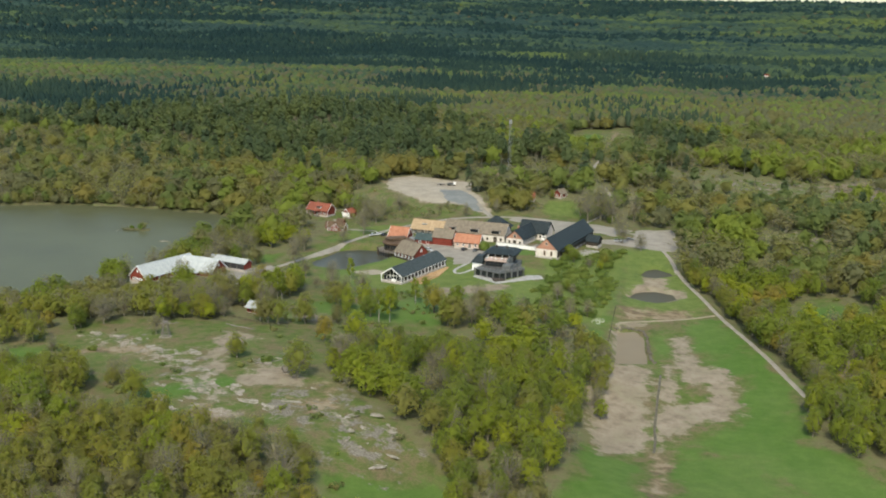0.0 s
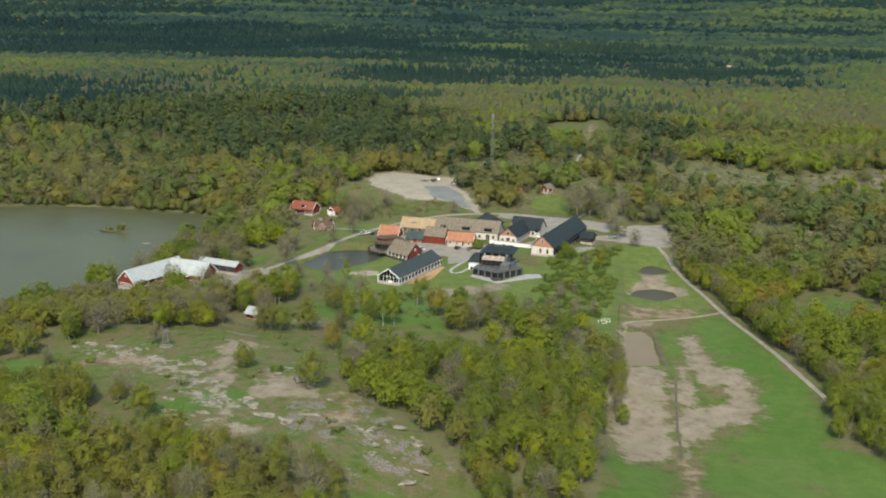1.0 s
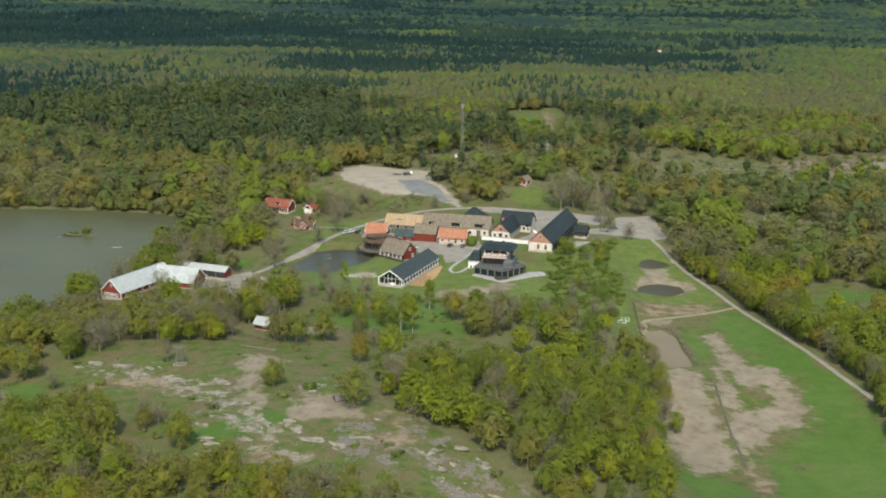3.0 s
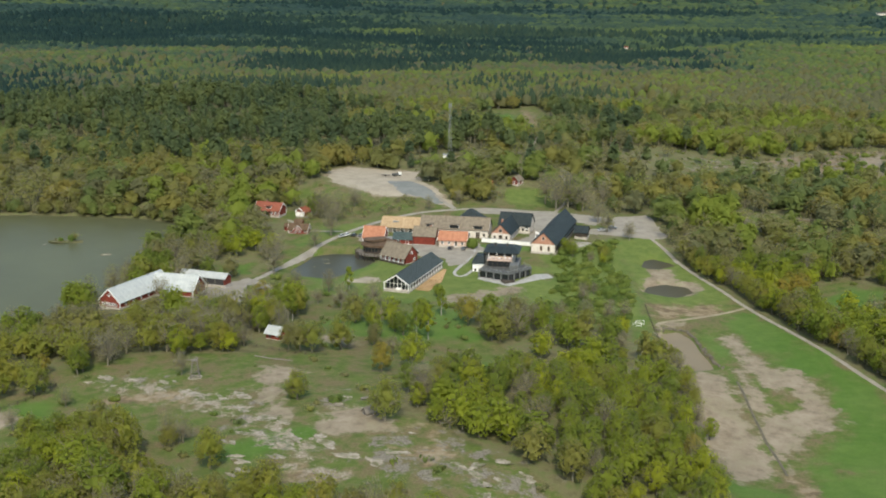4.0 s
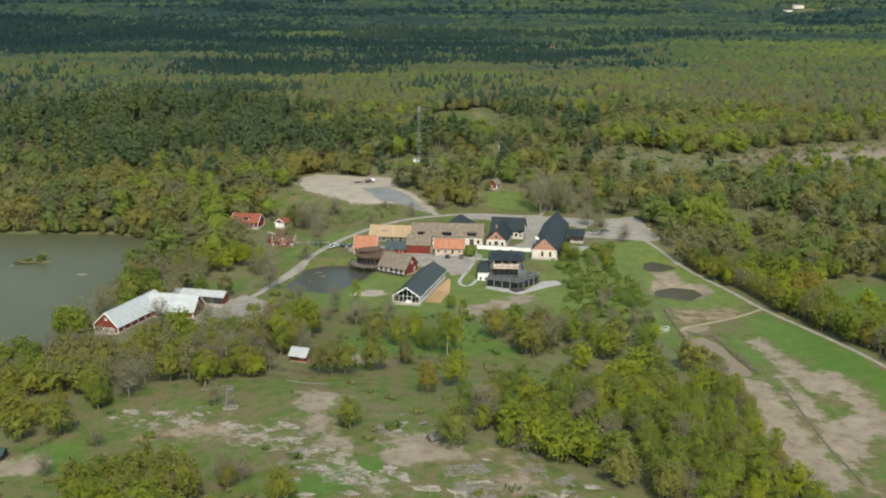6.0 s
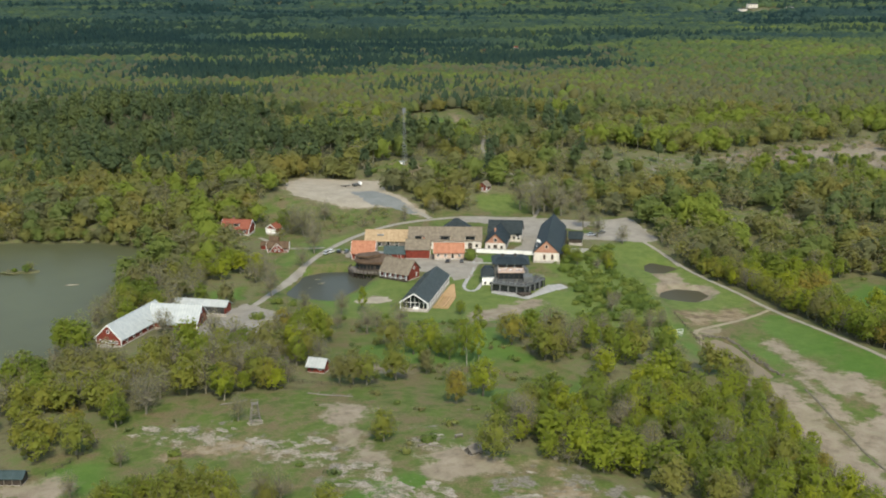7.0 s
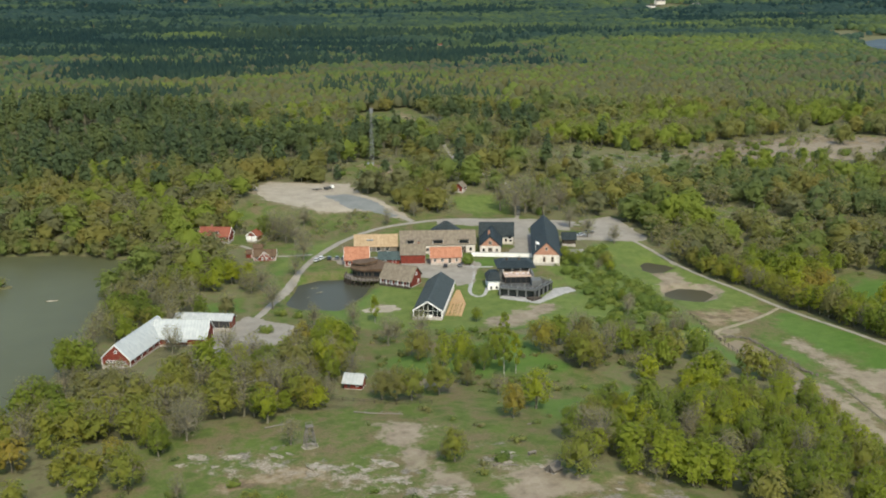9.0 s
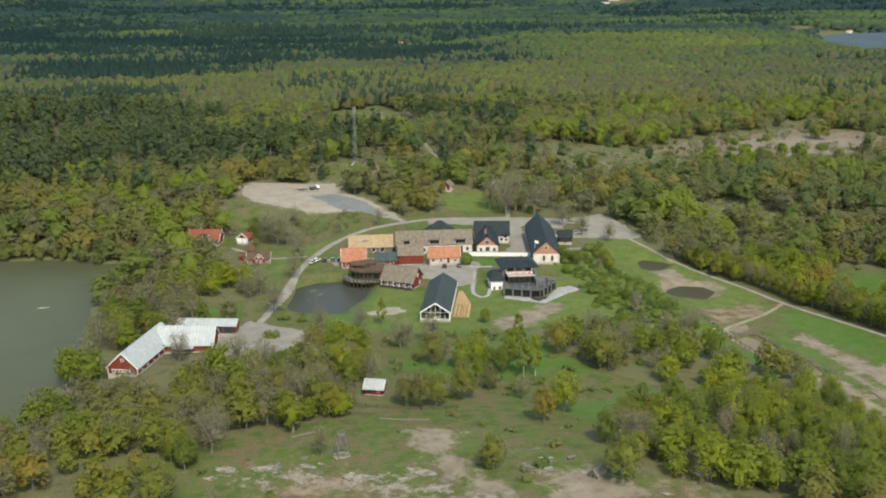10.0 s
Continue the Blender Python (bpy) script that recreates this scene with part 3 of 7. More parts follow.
def make_ground():
    gx = spaced(-4000, -250, 100, 4400, 1.9, 1.12)
    gy = spaced(-900, 250, 630, 4950, 1.9, 1.08)
    x, y = [a.ravel() for a in np.meshgrid(gx, gy)]
    z = height(x, y)
    nx, ny = len(gx), len(gy)
    i = (np.arange(ny - 1)[:, None] * nx + np.arange(nx - 1)[None, :]).ravel()
    quads = np.stack([i, i + 1, i + nx + 1, i + nx], 1)
    me = fast_mesh("ground", np.stack([x, y, z], 1), quads, [GROUND])
    near = (x > -330) & (x < 340) & (y > 150) & (y < 1250)

    def layer(name, polys, w, base=0.0):
        out = np.full(x.shape, base)
        for p in polys:
            out[near] = np.maximum(out[near], soft(outside(x[near], y[near], p), w))
        a = me.attributes.new(name, 'FLOAT', 'POINT')
        a.data.foreach_set("value", out.astype(np.float32))
    layer("open", OPENINGS, 5)
    layer("lush", LUSHES, 6)
    layer("lawn", LAWNS, 4)
    layer("soil", SOILS, 6)
    layer("rock", ROCKS, 9)
    layer("bare", BARES, 3.5)
    layer("sand", SANDS + [LOT], 5)
    me.shade_smooth()
    return structure("ground", me, "rolling ground of grass, bare rock, sand and forest floor")


def fast_mesh(name, verts, quads, mats):
    me = bpy.data.meshes.new(name)
    me.vertices.add(len(verts))
    me.vertices.foreach_set("co", np.ascontiguousarray(verts, np.float32).ravel())
    n, k = quads.shape
    me.loops.add(n * k)
    me.loops.foreach_set("vertex_index", np.ascontiguousarray(quads, np.int32).ravel())
    me.polygons.add(n)
    me.polygons.foreach_set("loop_start", np.arange(0, n * k, k, dtype=np.int32))
    for m in mats:
        me.materials.append(m)
    me.update(calc_edges=True)
    return me


make_ground()


def make_water(label, poly, level, material, grow):
    c = Vector((sum(p[0] for p in poly) / len(poly), sum(p[1] for p in poly) / len(poly), 0))
    ring = []
    for px, py in poly:
        d = Vector((px, py, 0)) - c
        d *= 1 + grow / max(d.length, 1)
        ring.append((c.x + d.x, c.y + d.y, level))
    bm = bmesh.new()
    bm.faces.new([bm.verts.new(p) for p in ring])
    bmesh.ops.triangulate(bm, faces=bm.faces)
    me = bpy.data.meshes.new("water")
    bmesh.ops.recalc_face_normals(bm, faces=bm.faces)
    bm.to_mesh(me)
    bm.free()
    if me.polygons[0].normal.z < 0:
        me.flip_normals()
    me.materials.append(material)
    structure("water", me, label)


make_water("wide calm grey-brown lake", LAKE_SHORE, -12.0, LAKE, 4)
make_water("dark still farm pond beside the road", FARM_POND, -10.2, POND, 2)
make_water("small muddy pond in sandy ground", POND_A, -13.3, MUD, 1.5)
make_water("small muddy pond in sandy ground", POND_B, -14.8, MUD, 1.5)
make_water("shallow silty settling pool in the field", POOL, -13.9, SILT, 1.0)


def ribbon(name, label, width, line, material, lift=0.14):
    pts = [Vector((a, b, 0)) for a, b in line]
    fine = []
    n = len(pts)
    for k in range(n - 1):
        p0, p1, p2, p3 = pts[max(k - 1, 0)], pts[k], pts[k + 1], pts[min(k + 2, n - 1)]
        steps = max(2, int((p2 - p1).length / 1.6))
        for s in range(steps):
            t = s / steps
            fine.append(0.5 * (2 * p1 + (p2 - p0) * t + (2 * p0 - 5 * p1 + 4 * p2 - p3) * t * t + (3 * p1 - p0 - 3 * p2 + p3) * t ** 3))
    fine.append(pts[-1])
    cols = 5
    xs, ys = [], []
    for k, p in enumerate(fine):
        d = (fine[min(k + 1, len(fine) - 1)] - fine[max(k - 1, 0)]).normalized()
        side = Vector((-d.y, d.x, 0))
        for c in range(cols):
            u = (c / (cols - 1) - 0.5) * width
            if c in (0, cols - 1):
                u *= 0.86 + 0.36 * float(lattice(p.x + c * 50, p.y, 2.6, 4))
            q = p + side * u
            xs.append(q.x), ys.append(q.y)
    z = height(np.array(xs), np.array(ys))
    edge = np.array([c in (0, cols - 1) for _ in fine for c in range(cols)])
    z = z + np.where(edge, -0.06, lift)
    faces = [(k * cols + c, (k + 1) * cols + c, (k + 1) * cols + c + 1, k * cols + c + 1) for k in range(len(fine) - 1) for c in range(cols - 1)]
    me = mesh_of(name, list(zip(xs, ys, z)), faces, material)
    if me.polygons[0].normal.z < 0:
        me.flip_normals()
    me.shade_smooth()
    structure(name, me, label)


for _name, _label, _w, _line in ROADS:
    ribbon(_name, _label, _w * (0.7 if _name == "path" else 1), _line, plain("trodden_earth", (0.15, 0.125, 0.075), (0.23, 0.195, 0.13), 0.2) if _name == "path" else GRAVEL)


def sheet(name, label, poly, material, lift=0.12, step=1.6, ragged=1.2):
    """A ragged-edged surface lying on the ground."""
    xs = np.arange(min(p[0] for p in poly) - 2, max(p[0] for p in poly) + 2, step)
    ys = np.arange(min(p[1] for p in poly) - 2, max(p[1] for p in poly) + 2, step)
    gx, gy = [a.ravel() for a in np.meshgrid(xs, ys)]
    sd = outside(gx, gy, poly) + ragged * 2 * (lattice(gx, gy, 3, 6) - 0.5)
    z = height(gx, gy) + np.clip(-sd * 0.25, -0.25, lift)
    n = len(xs)
    keep = sd < step * 0.9
    faces = []
    for j in range(len(ys) - 1):
        for i in range(n - 1):
            q = (j * n + i, j * n + i + 1, (j + 1) * n + i + 1, (j + 1) * n + i)
            if keep[q[0]] and keep[q[1]] and keep[q[2]] and keep[q[3]]:
                faces.append(q)
    used = sorted({v for f in faces for v in f})
    index = {v: k for k, v in enumerate(used)}
    me = mesh_of(name, [(gx[v], gy[v], z[v]) for v in used], [tuple(index[v] for v in f) for f in faces], material)
    me.shade_smooth()
    structure(name, me, label)


sheet("pavement", "pale gravel farmyard between the buildings", [(-134, 574), (-116, 571), (-112, 565), (-74, 556), (-72, 545), (-76, 535), (-81, 520), (-89, 518), (-90, 532), (-98, 530), (-101, 535), (-112, 545), (-118, 551), (-132, 563)], GRAVEL)
sheet("pavement", "pale gravel court between the two black-roofed barns", [(-73.5, 561), (-47.5, 553.5), (-44, 556), (-34, 590), (-32, 628), (-52, 632), (-46, 595), (-50, 572), (-56, 563), (-72, 568)], GRAVEL)
sheet("pavement", "wide pale gravel strip behind the barns", [(-76, 626), (-73, 636), (-50, 635), (-34, 635), (-15, 627), (-4, 621), (-14, 603), (-30, 613), (-40, 612), (-54, 620)], GRAVEL, 0.16)
sheet("pavement", "pale gravel parking place by the crossroads", [(-4, 622), (17, 630), (20, 588), (16, 582), (-22, 583), (-24, 592), (-4, 600)], GRAVEL)
sheet("pavement", "pale gravel yard before the red barn", [(-188, 481), (-173, 500), (-156, 482), (-157, 467), (-168, 455), (-174, 444), (-184, 440), (-188, 455)], GRAVEL)
sheet("pavement", "pale sandy gravel lot behind the farm", [(x * 0.97 - 3.6, y * 0.97 + 20.2) for x, y in LOT], plain("sandy_gravel", (0.196, 0.168, 0.124), (0.288, 0.254, 0.198), 0.12, 0.95, fine=0.9, relief=0.5), 0.10, 1.8, 2.0)
sheet("pavement", "pale sandy pit on the pond lawn", [(-131, 494), (-124, 500), (-117, 498), (-116, 493), (-122, 489), (-128, 490)], bpy.data.materials["sandy_gravel"], 0.10, 1.0, 1.6)
sheet("pavement", "blue-grey crushed stone on the gravel lot", [(-126, 683), (-112, 686), (-101, 668), (-95, 650), (-91, 640), (-97, 640), (-106, 650), (-116, 654)], ASPHALT, lift=0.26)


# ---- trees ----
def sprays(rng, centres, radii, n, size, shell=0.72, up=0.25, squash=1.0, out=1.1, ruffle=0.27):
    """Small leaf sprays over a group of round lobes, as triangles."""
    centres, radii = np.array(centres, float), np.array(radii, float)
    pick = rng.choice(len(centres), n, p=radii ** 2 / (radii ** 2).sum())
    d = rng.normal(size=(n, 3))
    d /= np.linalg.norm(d, axis=1)[:, None]
    r = shell + (1.04 - shell) * rng.random(n) ** 0.6
    pos = centres[pick] + d * (radii[pick] * r)[:, None] * np.array((1, 1, squash))
    mid = centres.mean(0) - np.array((0, 0, 0.5 * np.ptp(centres[:, 2])))
    dome = pos - mid
    dome /= np.linalg.norm(dome, axis=1)[:, None]
    nor = d * out * 0.65 + dome * 0.75 + ruffle * rng.normal(size=(n, 3)) + np.array((0, 0, up + 0.3))
    nor /= np.linalg.norm(nor, axis=1)[:, None]
    a = np.cross(nor, rng.normal(size=(n, 3)))
    a /= np.linalg.norm(a, axis=1)[:, None]
    b = np.cross(nor, a)
    s = size * (0.55 + 0.9 * rng.random(n))
    corners = []
    for k in range(3):
        t = 2.094 * k + 0.7 * (rng.random(n) - 0.5)
        q = s * (0.55 + 0.6 * rng.random(n))
        corners.append(pos + a * (np.cos(t) * q)[:, None] + b * (np.sin(t) * q)[:, None])
    return np.stack(corners, 1).reshape(-1, 3)


def core(rng, centre, wide, tall, around=9, rows=4):
    """The closed inner leaf mass of a crown, an uneven dome of triangles."""
    grid = []
    for j in range(rows + 1):
        e = -0.75 + (math.pi / 2 + 0.70) * j / rows
        for i in range(around):
            a = 2 * math.pi * (i + 0.5 * (j % 2)) / around
            r = 1 + 0.2 * rng.normal()
            grid.append((math.cos(a) * math.cos(e) * wide * r, math.sin(a) * math.cos(e) * wide * r, math.sin(e) * tall * r))
    v = np.array(grid) + np.array(centre)
    out = []
    for j in range(rows):
        for i in range(around):
            k = (i + 1) % around
            p, q, r, t = j * around + i, j * around + k, (j + 1) * around + k, (j + 1) * around + i
            out.append(v[[p, q, r, p, r, t]])
    return np.concatenate(out)


def twigs(rng, centres, radii, n, long, thick):
    """Fine bare twigs round the lobes of a crown, each a thin blade."""
    centres, radii = np.array(centres, float), np.array(radii, float)
    pick = rng.integers(0, len(centres), n)
    d = rng.normal(size=(n, 3)) + (0, 0, 0.35)
    d /= np.linalg.norm(d, axis=1)[:, None]
    p0 = centres[pick] + d * (radii[pick] * (0.25 + 0.5 * rng.random(n)))[:, None]
    d = d + 0.45 * rng.normal(size=(n, 3))
    d /= np.linalg.norm(d, axis=1)[:, None]
    p1 = p0 + d * (long * (0.5 + 0.8 * rng.random(n)))[:, None]
    side = np.cross(d, rng.normal(size=(n, 3)))
    side *= thick / np.linalg.norm(side, axis=1)[:, None]
    return np.stack([p0 - side, p0 + side, p1 + side * 0.3, p1 - side * 0.3], 1).reshape(-1, 3)


def strut(a, b, ra, rb, n=4):
    """A tapered limb as quads."""
    a, b = np.array(a, float), np.array(b, float)
    d = (b - a) / max(np.linalg.norm(b - a), 1e-6)
    u = np.cross(d, (0.3, 0.8, 0.52))
    u /= np.linalg.norm(u)
    v = np.cross(d, u)
    out = []
    for k in range(n):
        t0, t1 = 2 * math.pi * k / n, 2 * math.pi * (k + 1) / n
        c0, c1 = u * math.cos(t0) + v * math.sin(t0), u * math.cos(t1) + v * math.sin(t1)
        out += [a + c0 * ra, a + c1 * ra, b + c1 * rb, b + c0 * rb]
    return np.array(out)


def tree_shape(kind, seed, detail):
    """Leaf quads and wood quads of one tree about 10 m high, standing at the origin. detail: number of sprays."""
    rng = np.random.default_rng(seed)
    leaves, wood, fine = [], [], []
    if kind in ("oak", "maple", "grey"):
        high, wide = {"oak": (9.6, 4.0), "maple": (10.5, 3.7), "grey": (10.0, 3.6)}[kind]
        wide *= 0.88 + 0.3 * rng.random()
        near, middle = detail > 600, detail > 300
        n = 40 if near else (32 if middle else 14)
        cs, rs = [], []
        mid, tall = high * 0.53, high * 0.40
        for k in range(n):
            u = 1 - 1.75 * (k + 0.5) / n
            a = 2.4 * k + 0.9 * rng.random()
            f = math.sqrt(max(0.0, 1 - u * u)) * (0.78 + 0.45 * rng.random())
            cs.append((math.cos(a) * wide * 0.72 * f, math.sin(a) * wide * 0.72 * f, mid + tall * u * (0.8 + 0.4 * rng.random())))
            rs.append(wide * ((0.19 if near else (0.23 if middle else 0.30)) + 0.17 * rng.random()))
        size = 0.325 if near else (0.56 if middle else 0.80)
        bare = kind == "grey"
        leaves.append(sprays(rng, cs, rs, int(detail * (0.72 if bare else 1.0)), size * (0.62 if bare else 1.0), 0.30 if bare else (0.12 if near else (0.25 if middle else 0.72)), 0.3, 0.9, 1.0, 0.45 if middle else 0.3))
        if not bare:
            leaves.append(core(rng, (0, 0, mid), wide * (0.40 if near else (0.48 if middle else 0.74)), tall * (0.58 if near else (0.70 if middle else 0.95)), *((7, 3) if near else (6, 2))))
        fork = (0.3 * rng.normal(), 0.3 * rng.normal(), high * 0.34)
        wood.append(strut((0, 0, -0.6), fork, 0.30, 0.20, 6 if near else 3))
        if middle:
            step = 1 if bare else 2
            for c, r in zip(cs[::step], rs[::step]):
                wood.append(strut(fork, c, 0.15, 0.05, 3))
            fine.append(twigs(rng, cs, rs, {(True, True): 330, (False, True): 90, (True, False): 80, (False, False): 16}[(bare, near)], 1.5, 0.040 if near else 0.07))
        elif bare:
            fine.append(twigs(rng, cs, rs, 26, 2.0, 0.10))
    elif kind == "birch":
        high = 12.0
        wood.append(strut((0, 0, -0.5), (0.2, 0.1, high * 0.95), 0.13, 0.03, 6))
        cs, rs = [], []
        for k in range(11):
            a, z = k * 2.4, high * (0.34 + 0.056 * k)
            r = 1.7 * (1 - 0.065 * k)
            cs.append((math.cos(a) * r, math.sin(a) * r, z))
            rs.append(0.75 + 0.25 * rng.random())
            wood.append(strut((0.1, 0.05, z - 0.9), cs[-1], 0.05, 0.02, 3))
        leaves.append(sprays(rng, cs, rs, int(detail * 0.9), 0.36, 0.2, 0.0, 1.3))
    elif kind == "pine":
        high = 11.0 + 2 * rng.random()
        wood.append(strut((0, 0, -0.5), (0, 0, high * 0.9), 0.2, 0.06, 3))
        spruce = rng.random() < 0.55
        cs, rs = [], []
        tiers = 7
        for k in range(tiers):
            f = k / (tiers - 1)
            z = high * ((0.22 + 0.74 * f) if spruce else (0.5 + 0.42 * f))
            r = (2.3 * (1 - f) + 0.35) if spruce else 2.1 * (1 - 0.55 * f * f)
            for j in range(3 if f < 0.8 else 1):
                a = j * 2.094 + k * 1.1
                cs.append((math.cos(a) * r * 0.5, math.sin(a) * r * 0.5, z))
                rs.append(max(0.45, r * 0.62))
        size = 0.62 if detail > 300 else 0.88
        leaves.append(sprays(rng, cs, rs, int(detail * 0.7), size, 0.45, 0.1, 0.62))
    elif kind == "scrub":
        cs = [(rng.normal() * 0.9, rng.normal() * 0.9, 1.1 + 0.6 * rng.random()) for _ in range(6)]
        leaves.append(sprays(rng, cs, [0.9 + 0.4 * rng.random() for _ in cs], 85, 0.26, 0.3, 0.3, 0.9))
        for c in cs:
            wood.append(strut((0, 0, -0.3), c, 0.05, 0.03, 3))
            for _ in range(6):
                d = rng.normal(size=3) + (0, 0, 0.5)
                d /= np.linalg.norm(d)
                wood.append(strut(c, np.array(c) + d * (0.8 + 0.5 * rng.random()), 0.035, 0.012, 3))
    elif kind == "round":
        leaves.append(sprays(rng, [(0, 0, 1.5), (0.5, 0.2, 1.3), (-0.4, -0.3, 1.4)], [1.5, 1.2, 1.2], 500, 0.36, 0.75, 0.3, 0.95))
        wood.append(strut((0, 0, -0.3), (0, 0, 0.9), 0.1, 0.06, 4))
    else:
        cs = [(rng.normal() * 0.9, rng.normal() * 0.9, 0.9 + 0.5 * rng.random()) for _ in range(5)]
        leaves.append(sprays(rng, cs, [0.9 + 0.5 * rng.random() for _ in cs], detail, 0.36 if detail > 100 else 0.6, 0.5, 0.4, 0.85))
        leaves.append(core(rng, (0, 0, 0.8), 0.95, 0.65, *((9, 4) if detail > 100 else (6, 2))))
        wood.append(strut((0, 0, -0.3), (0, 0, 0.9), 0.08, 0.04, 3))
    return np.concatenate(leaves), np.concatenate(wood), np.concatenate(fine) if fine else np.zeros((0, 3))


def domed(leaf, grain=0.20):
    """Turns the leaf triangles outward and gives each the soft normal of its crown."""
    q = leaf.reshape(-1, 3, 3)
    c = q.mean(1)
    g = np.cross(q[:, 1] - q[:, 0], q[:, 2] - q[:, 0])
    g /= np.maximum(np.linalg.norm(g, axis=1), 1e-9)[:, None]
    d = c - (c.mean(0) - np.array((0, 0, 0.30 * np.ptp(c[:, 2]))))
    d /= np.maximum(np.linalg.norm(d, axis=1), 1e-9)[:, None]
    back = (g * d).sum(1) < 0
    q = np.where(back[:, None, None], q[:, ::-1], q)
    g = np.where(back[:, None], -g, g)
    n = d * (1 - grain) + g * grain
    n /= np.linalg.norm(n, axis=1)[:, None]
    return q.reshape(-1, 3), np.repeat(n, 3, 0)


def soft_normals(me, n):
    me.shade_smooth()
    a = me.attributes.new("custom_normal", 'FLOAT_VECTOR', 'POINT')
    a.data.foreach_set("vector", np.ascontiguousarray(n, np.float32).ravel())


def quads_for(v):
    return np.arange(len(v), dtype=np.int32).reshape(-1, 4)


def tris_for(v):
    return np.arange(len(v), dtype=np.int32).reshape(-1, 3)


TREE_WORDS = {"oak": ("oak_tree", "broad oak with fresh olive-brown spring leaves"), "maple": ("maple_tree", "leafy tree with bright yellow-green spring leaves"),
              "grey": ("budding_tree", "grey-brown tree still almost bare of leaves"), "pine": ("pine_tree", "dark green conifer with ragged crown"),
              "birch": ("birch_tree", "slender pale-trunked birch with thin foliage"), "bush": ("shrub", "rounded green shrub on rough grass"), "round": ("round_bush", "dense round green bush in the yard"), "scrub": ("scrub_bush", "bare grey-brown scrub bush on rough grass")}
MODELS = {}


def tree_model(kind, variant):
    key = (kind, variant)
    if key not in MODELS:
        leaf, wood, fine = tree_shape(kind, 100 + 17 * variant + len(kind), {"bush": 330, "scrub": 150, "grey": 900, "birch": 800}.get(kind, 1300))
        leaf, soft_n = domed(leaf)
        crown = fast_mesh("crown", leaf, tris_for(leaf), [LEAF[{"birch": "maple", "scrub": "grey", "round": "bush"}.get(kind, kind)][0]])
        trunk = fast_mesh("trunk", wood, quads_for(wood), [BIRCH_BARK if kind == "birch" else BARK])
        soft_normals(crown, soft_n)
        MODELS[key] = (crown, trunk, fast_mesh("brushwood", fine, quads_for(fine), [BARK]) if len(fine) else None)
    return MODELS[key]


def plant(kind, variant, x, y, scale, turn, squash=1.0, label="", z=None):
    name, words = TREE_WORDS[kind]
    e = stand(name, x, y, turn, z, label or words, {"bush": "shrub", "scrub": "bush", "round": "bush"}.get(kind, "tree"), {"bush": "shrubs on the slope", "scrub": "scrub behind the farm", "round": "bushes in the yard"}.get(kind, kind + " trees around the farm"))
    e.scale = (scale, scale, scale * squash)
    for nm, me in zip(("crown", "trunk", "brushwood"), tree_model(kind, variant)):
        if me:
            o = new(nm, me)
            o.parent = e
            if nm == "brushwood":
                tagged(o, kind="stuff")


def wood_stuff(name, label, kind, detail, spots, variants=6, seed=1, leafage=""):
    """Trees beyond counting, joined into one mesh. spots: rows of x, y, scale, tint."""
    if not len(spots):
        return
    rng = np.random.default_rng(seed)
    spots = np.asarray(spots, float)
    zz = height(spots[:, 0], spots[:, 1])
    lv, lt, wv, ln = [], [], [], []
    which = rng.integers(0, variants, len(spots))
    turn = rng.random(len(spots)) * 2 * math.pi
    tall = (0.78 + 0.26 * rng.random(len(spots))) * (1.25 if kind == "pine" else (1.0 if detail > 300 else 0.90))
    for v in range(variants):
        leaf, wood, fine = tree_shape(kind, 300 + 31 * v + detail + len(kind), detail)
        sel = np.where(which == v)[0]
        if not len(sel):
            continue
        c, s, k = np.cos(turn[sel])[:, None], np.sin(turn[sel])[:, None], spots[sel, 2][:, None]

        def put(t):
            return np.stack([(t[None, :, 0] * c - t[None, :, 1] * s) * k + spots[sel, 0][:, None], (t[None, :, 0] * s + t[None, :, 1] * c) * k + spots[sel, 1][:, None],
                             t[None, :, 2] * k * tall[sel][:, None] + zz[sel][:, None]], 2).reshape(-1, 3)
        leaf, soft_n = domed(leaf)
        lv.append(put(leaf))
        ln.append(np.stack([soft_n[None, :, 0] * c - soft_n[None, :, 1] * s, soft_n[None, :, 0] * s + soft_n[None, :, 1] * c, np.broadcast_to(soft_n[None, :, 2], (len(sel), len(soft_n)))], 2).reshape(-1, 3))
        lt.append(np.repeat(spots[sel, 3], len(leaf) // 3))
        wv.append(put(np.concatenate([wood, fine])))
    leaf = np.concatenate(lv)
    me = fast_mesh(name, leaf, tris_for(leaf), [LEAF[leafage or kind][1]])
    soft_normals(me, np.concatenate(ln))
    a = me.attributes.new("tint", 'FLOAT', 'FACE')
    a.data.foreach_set("value", np.concatenate(lt).astype(np.float32))
    ob = tagged(new(name, me), label, "wood", kind="stuff")
    if wv:
        wood = np.concatenate(wv)
        t = new("trunks", fast_mesh("trunks", wood, quads_for(wood), [BARK]))
        t.parent = ob


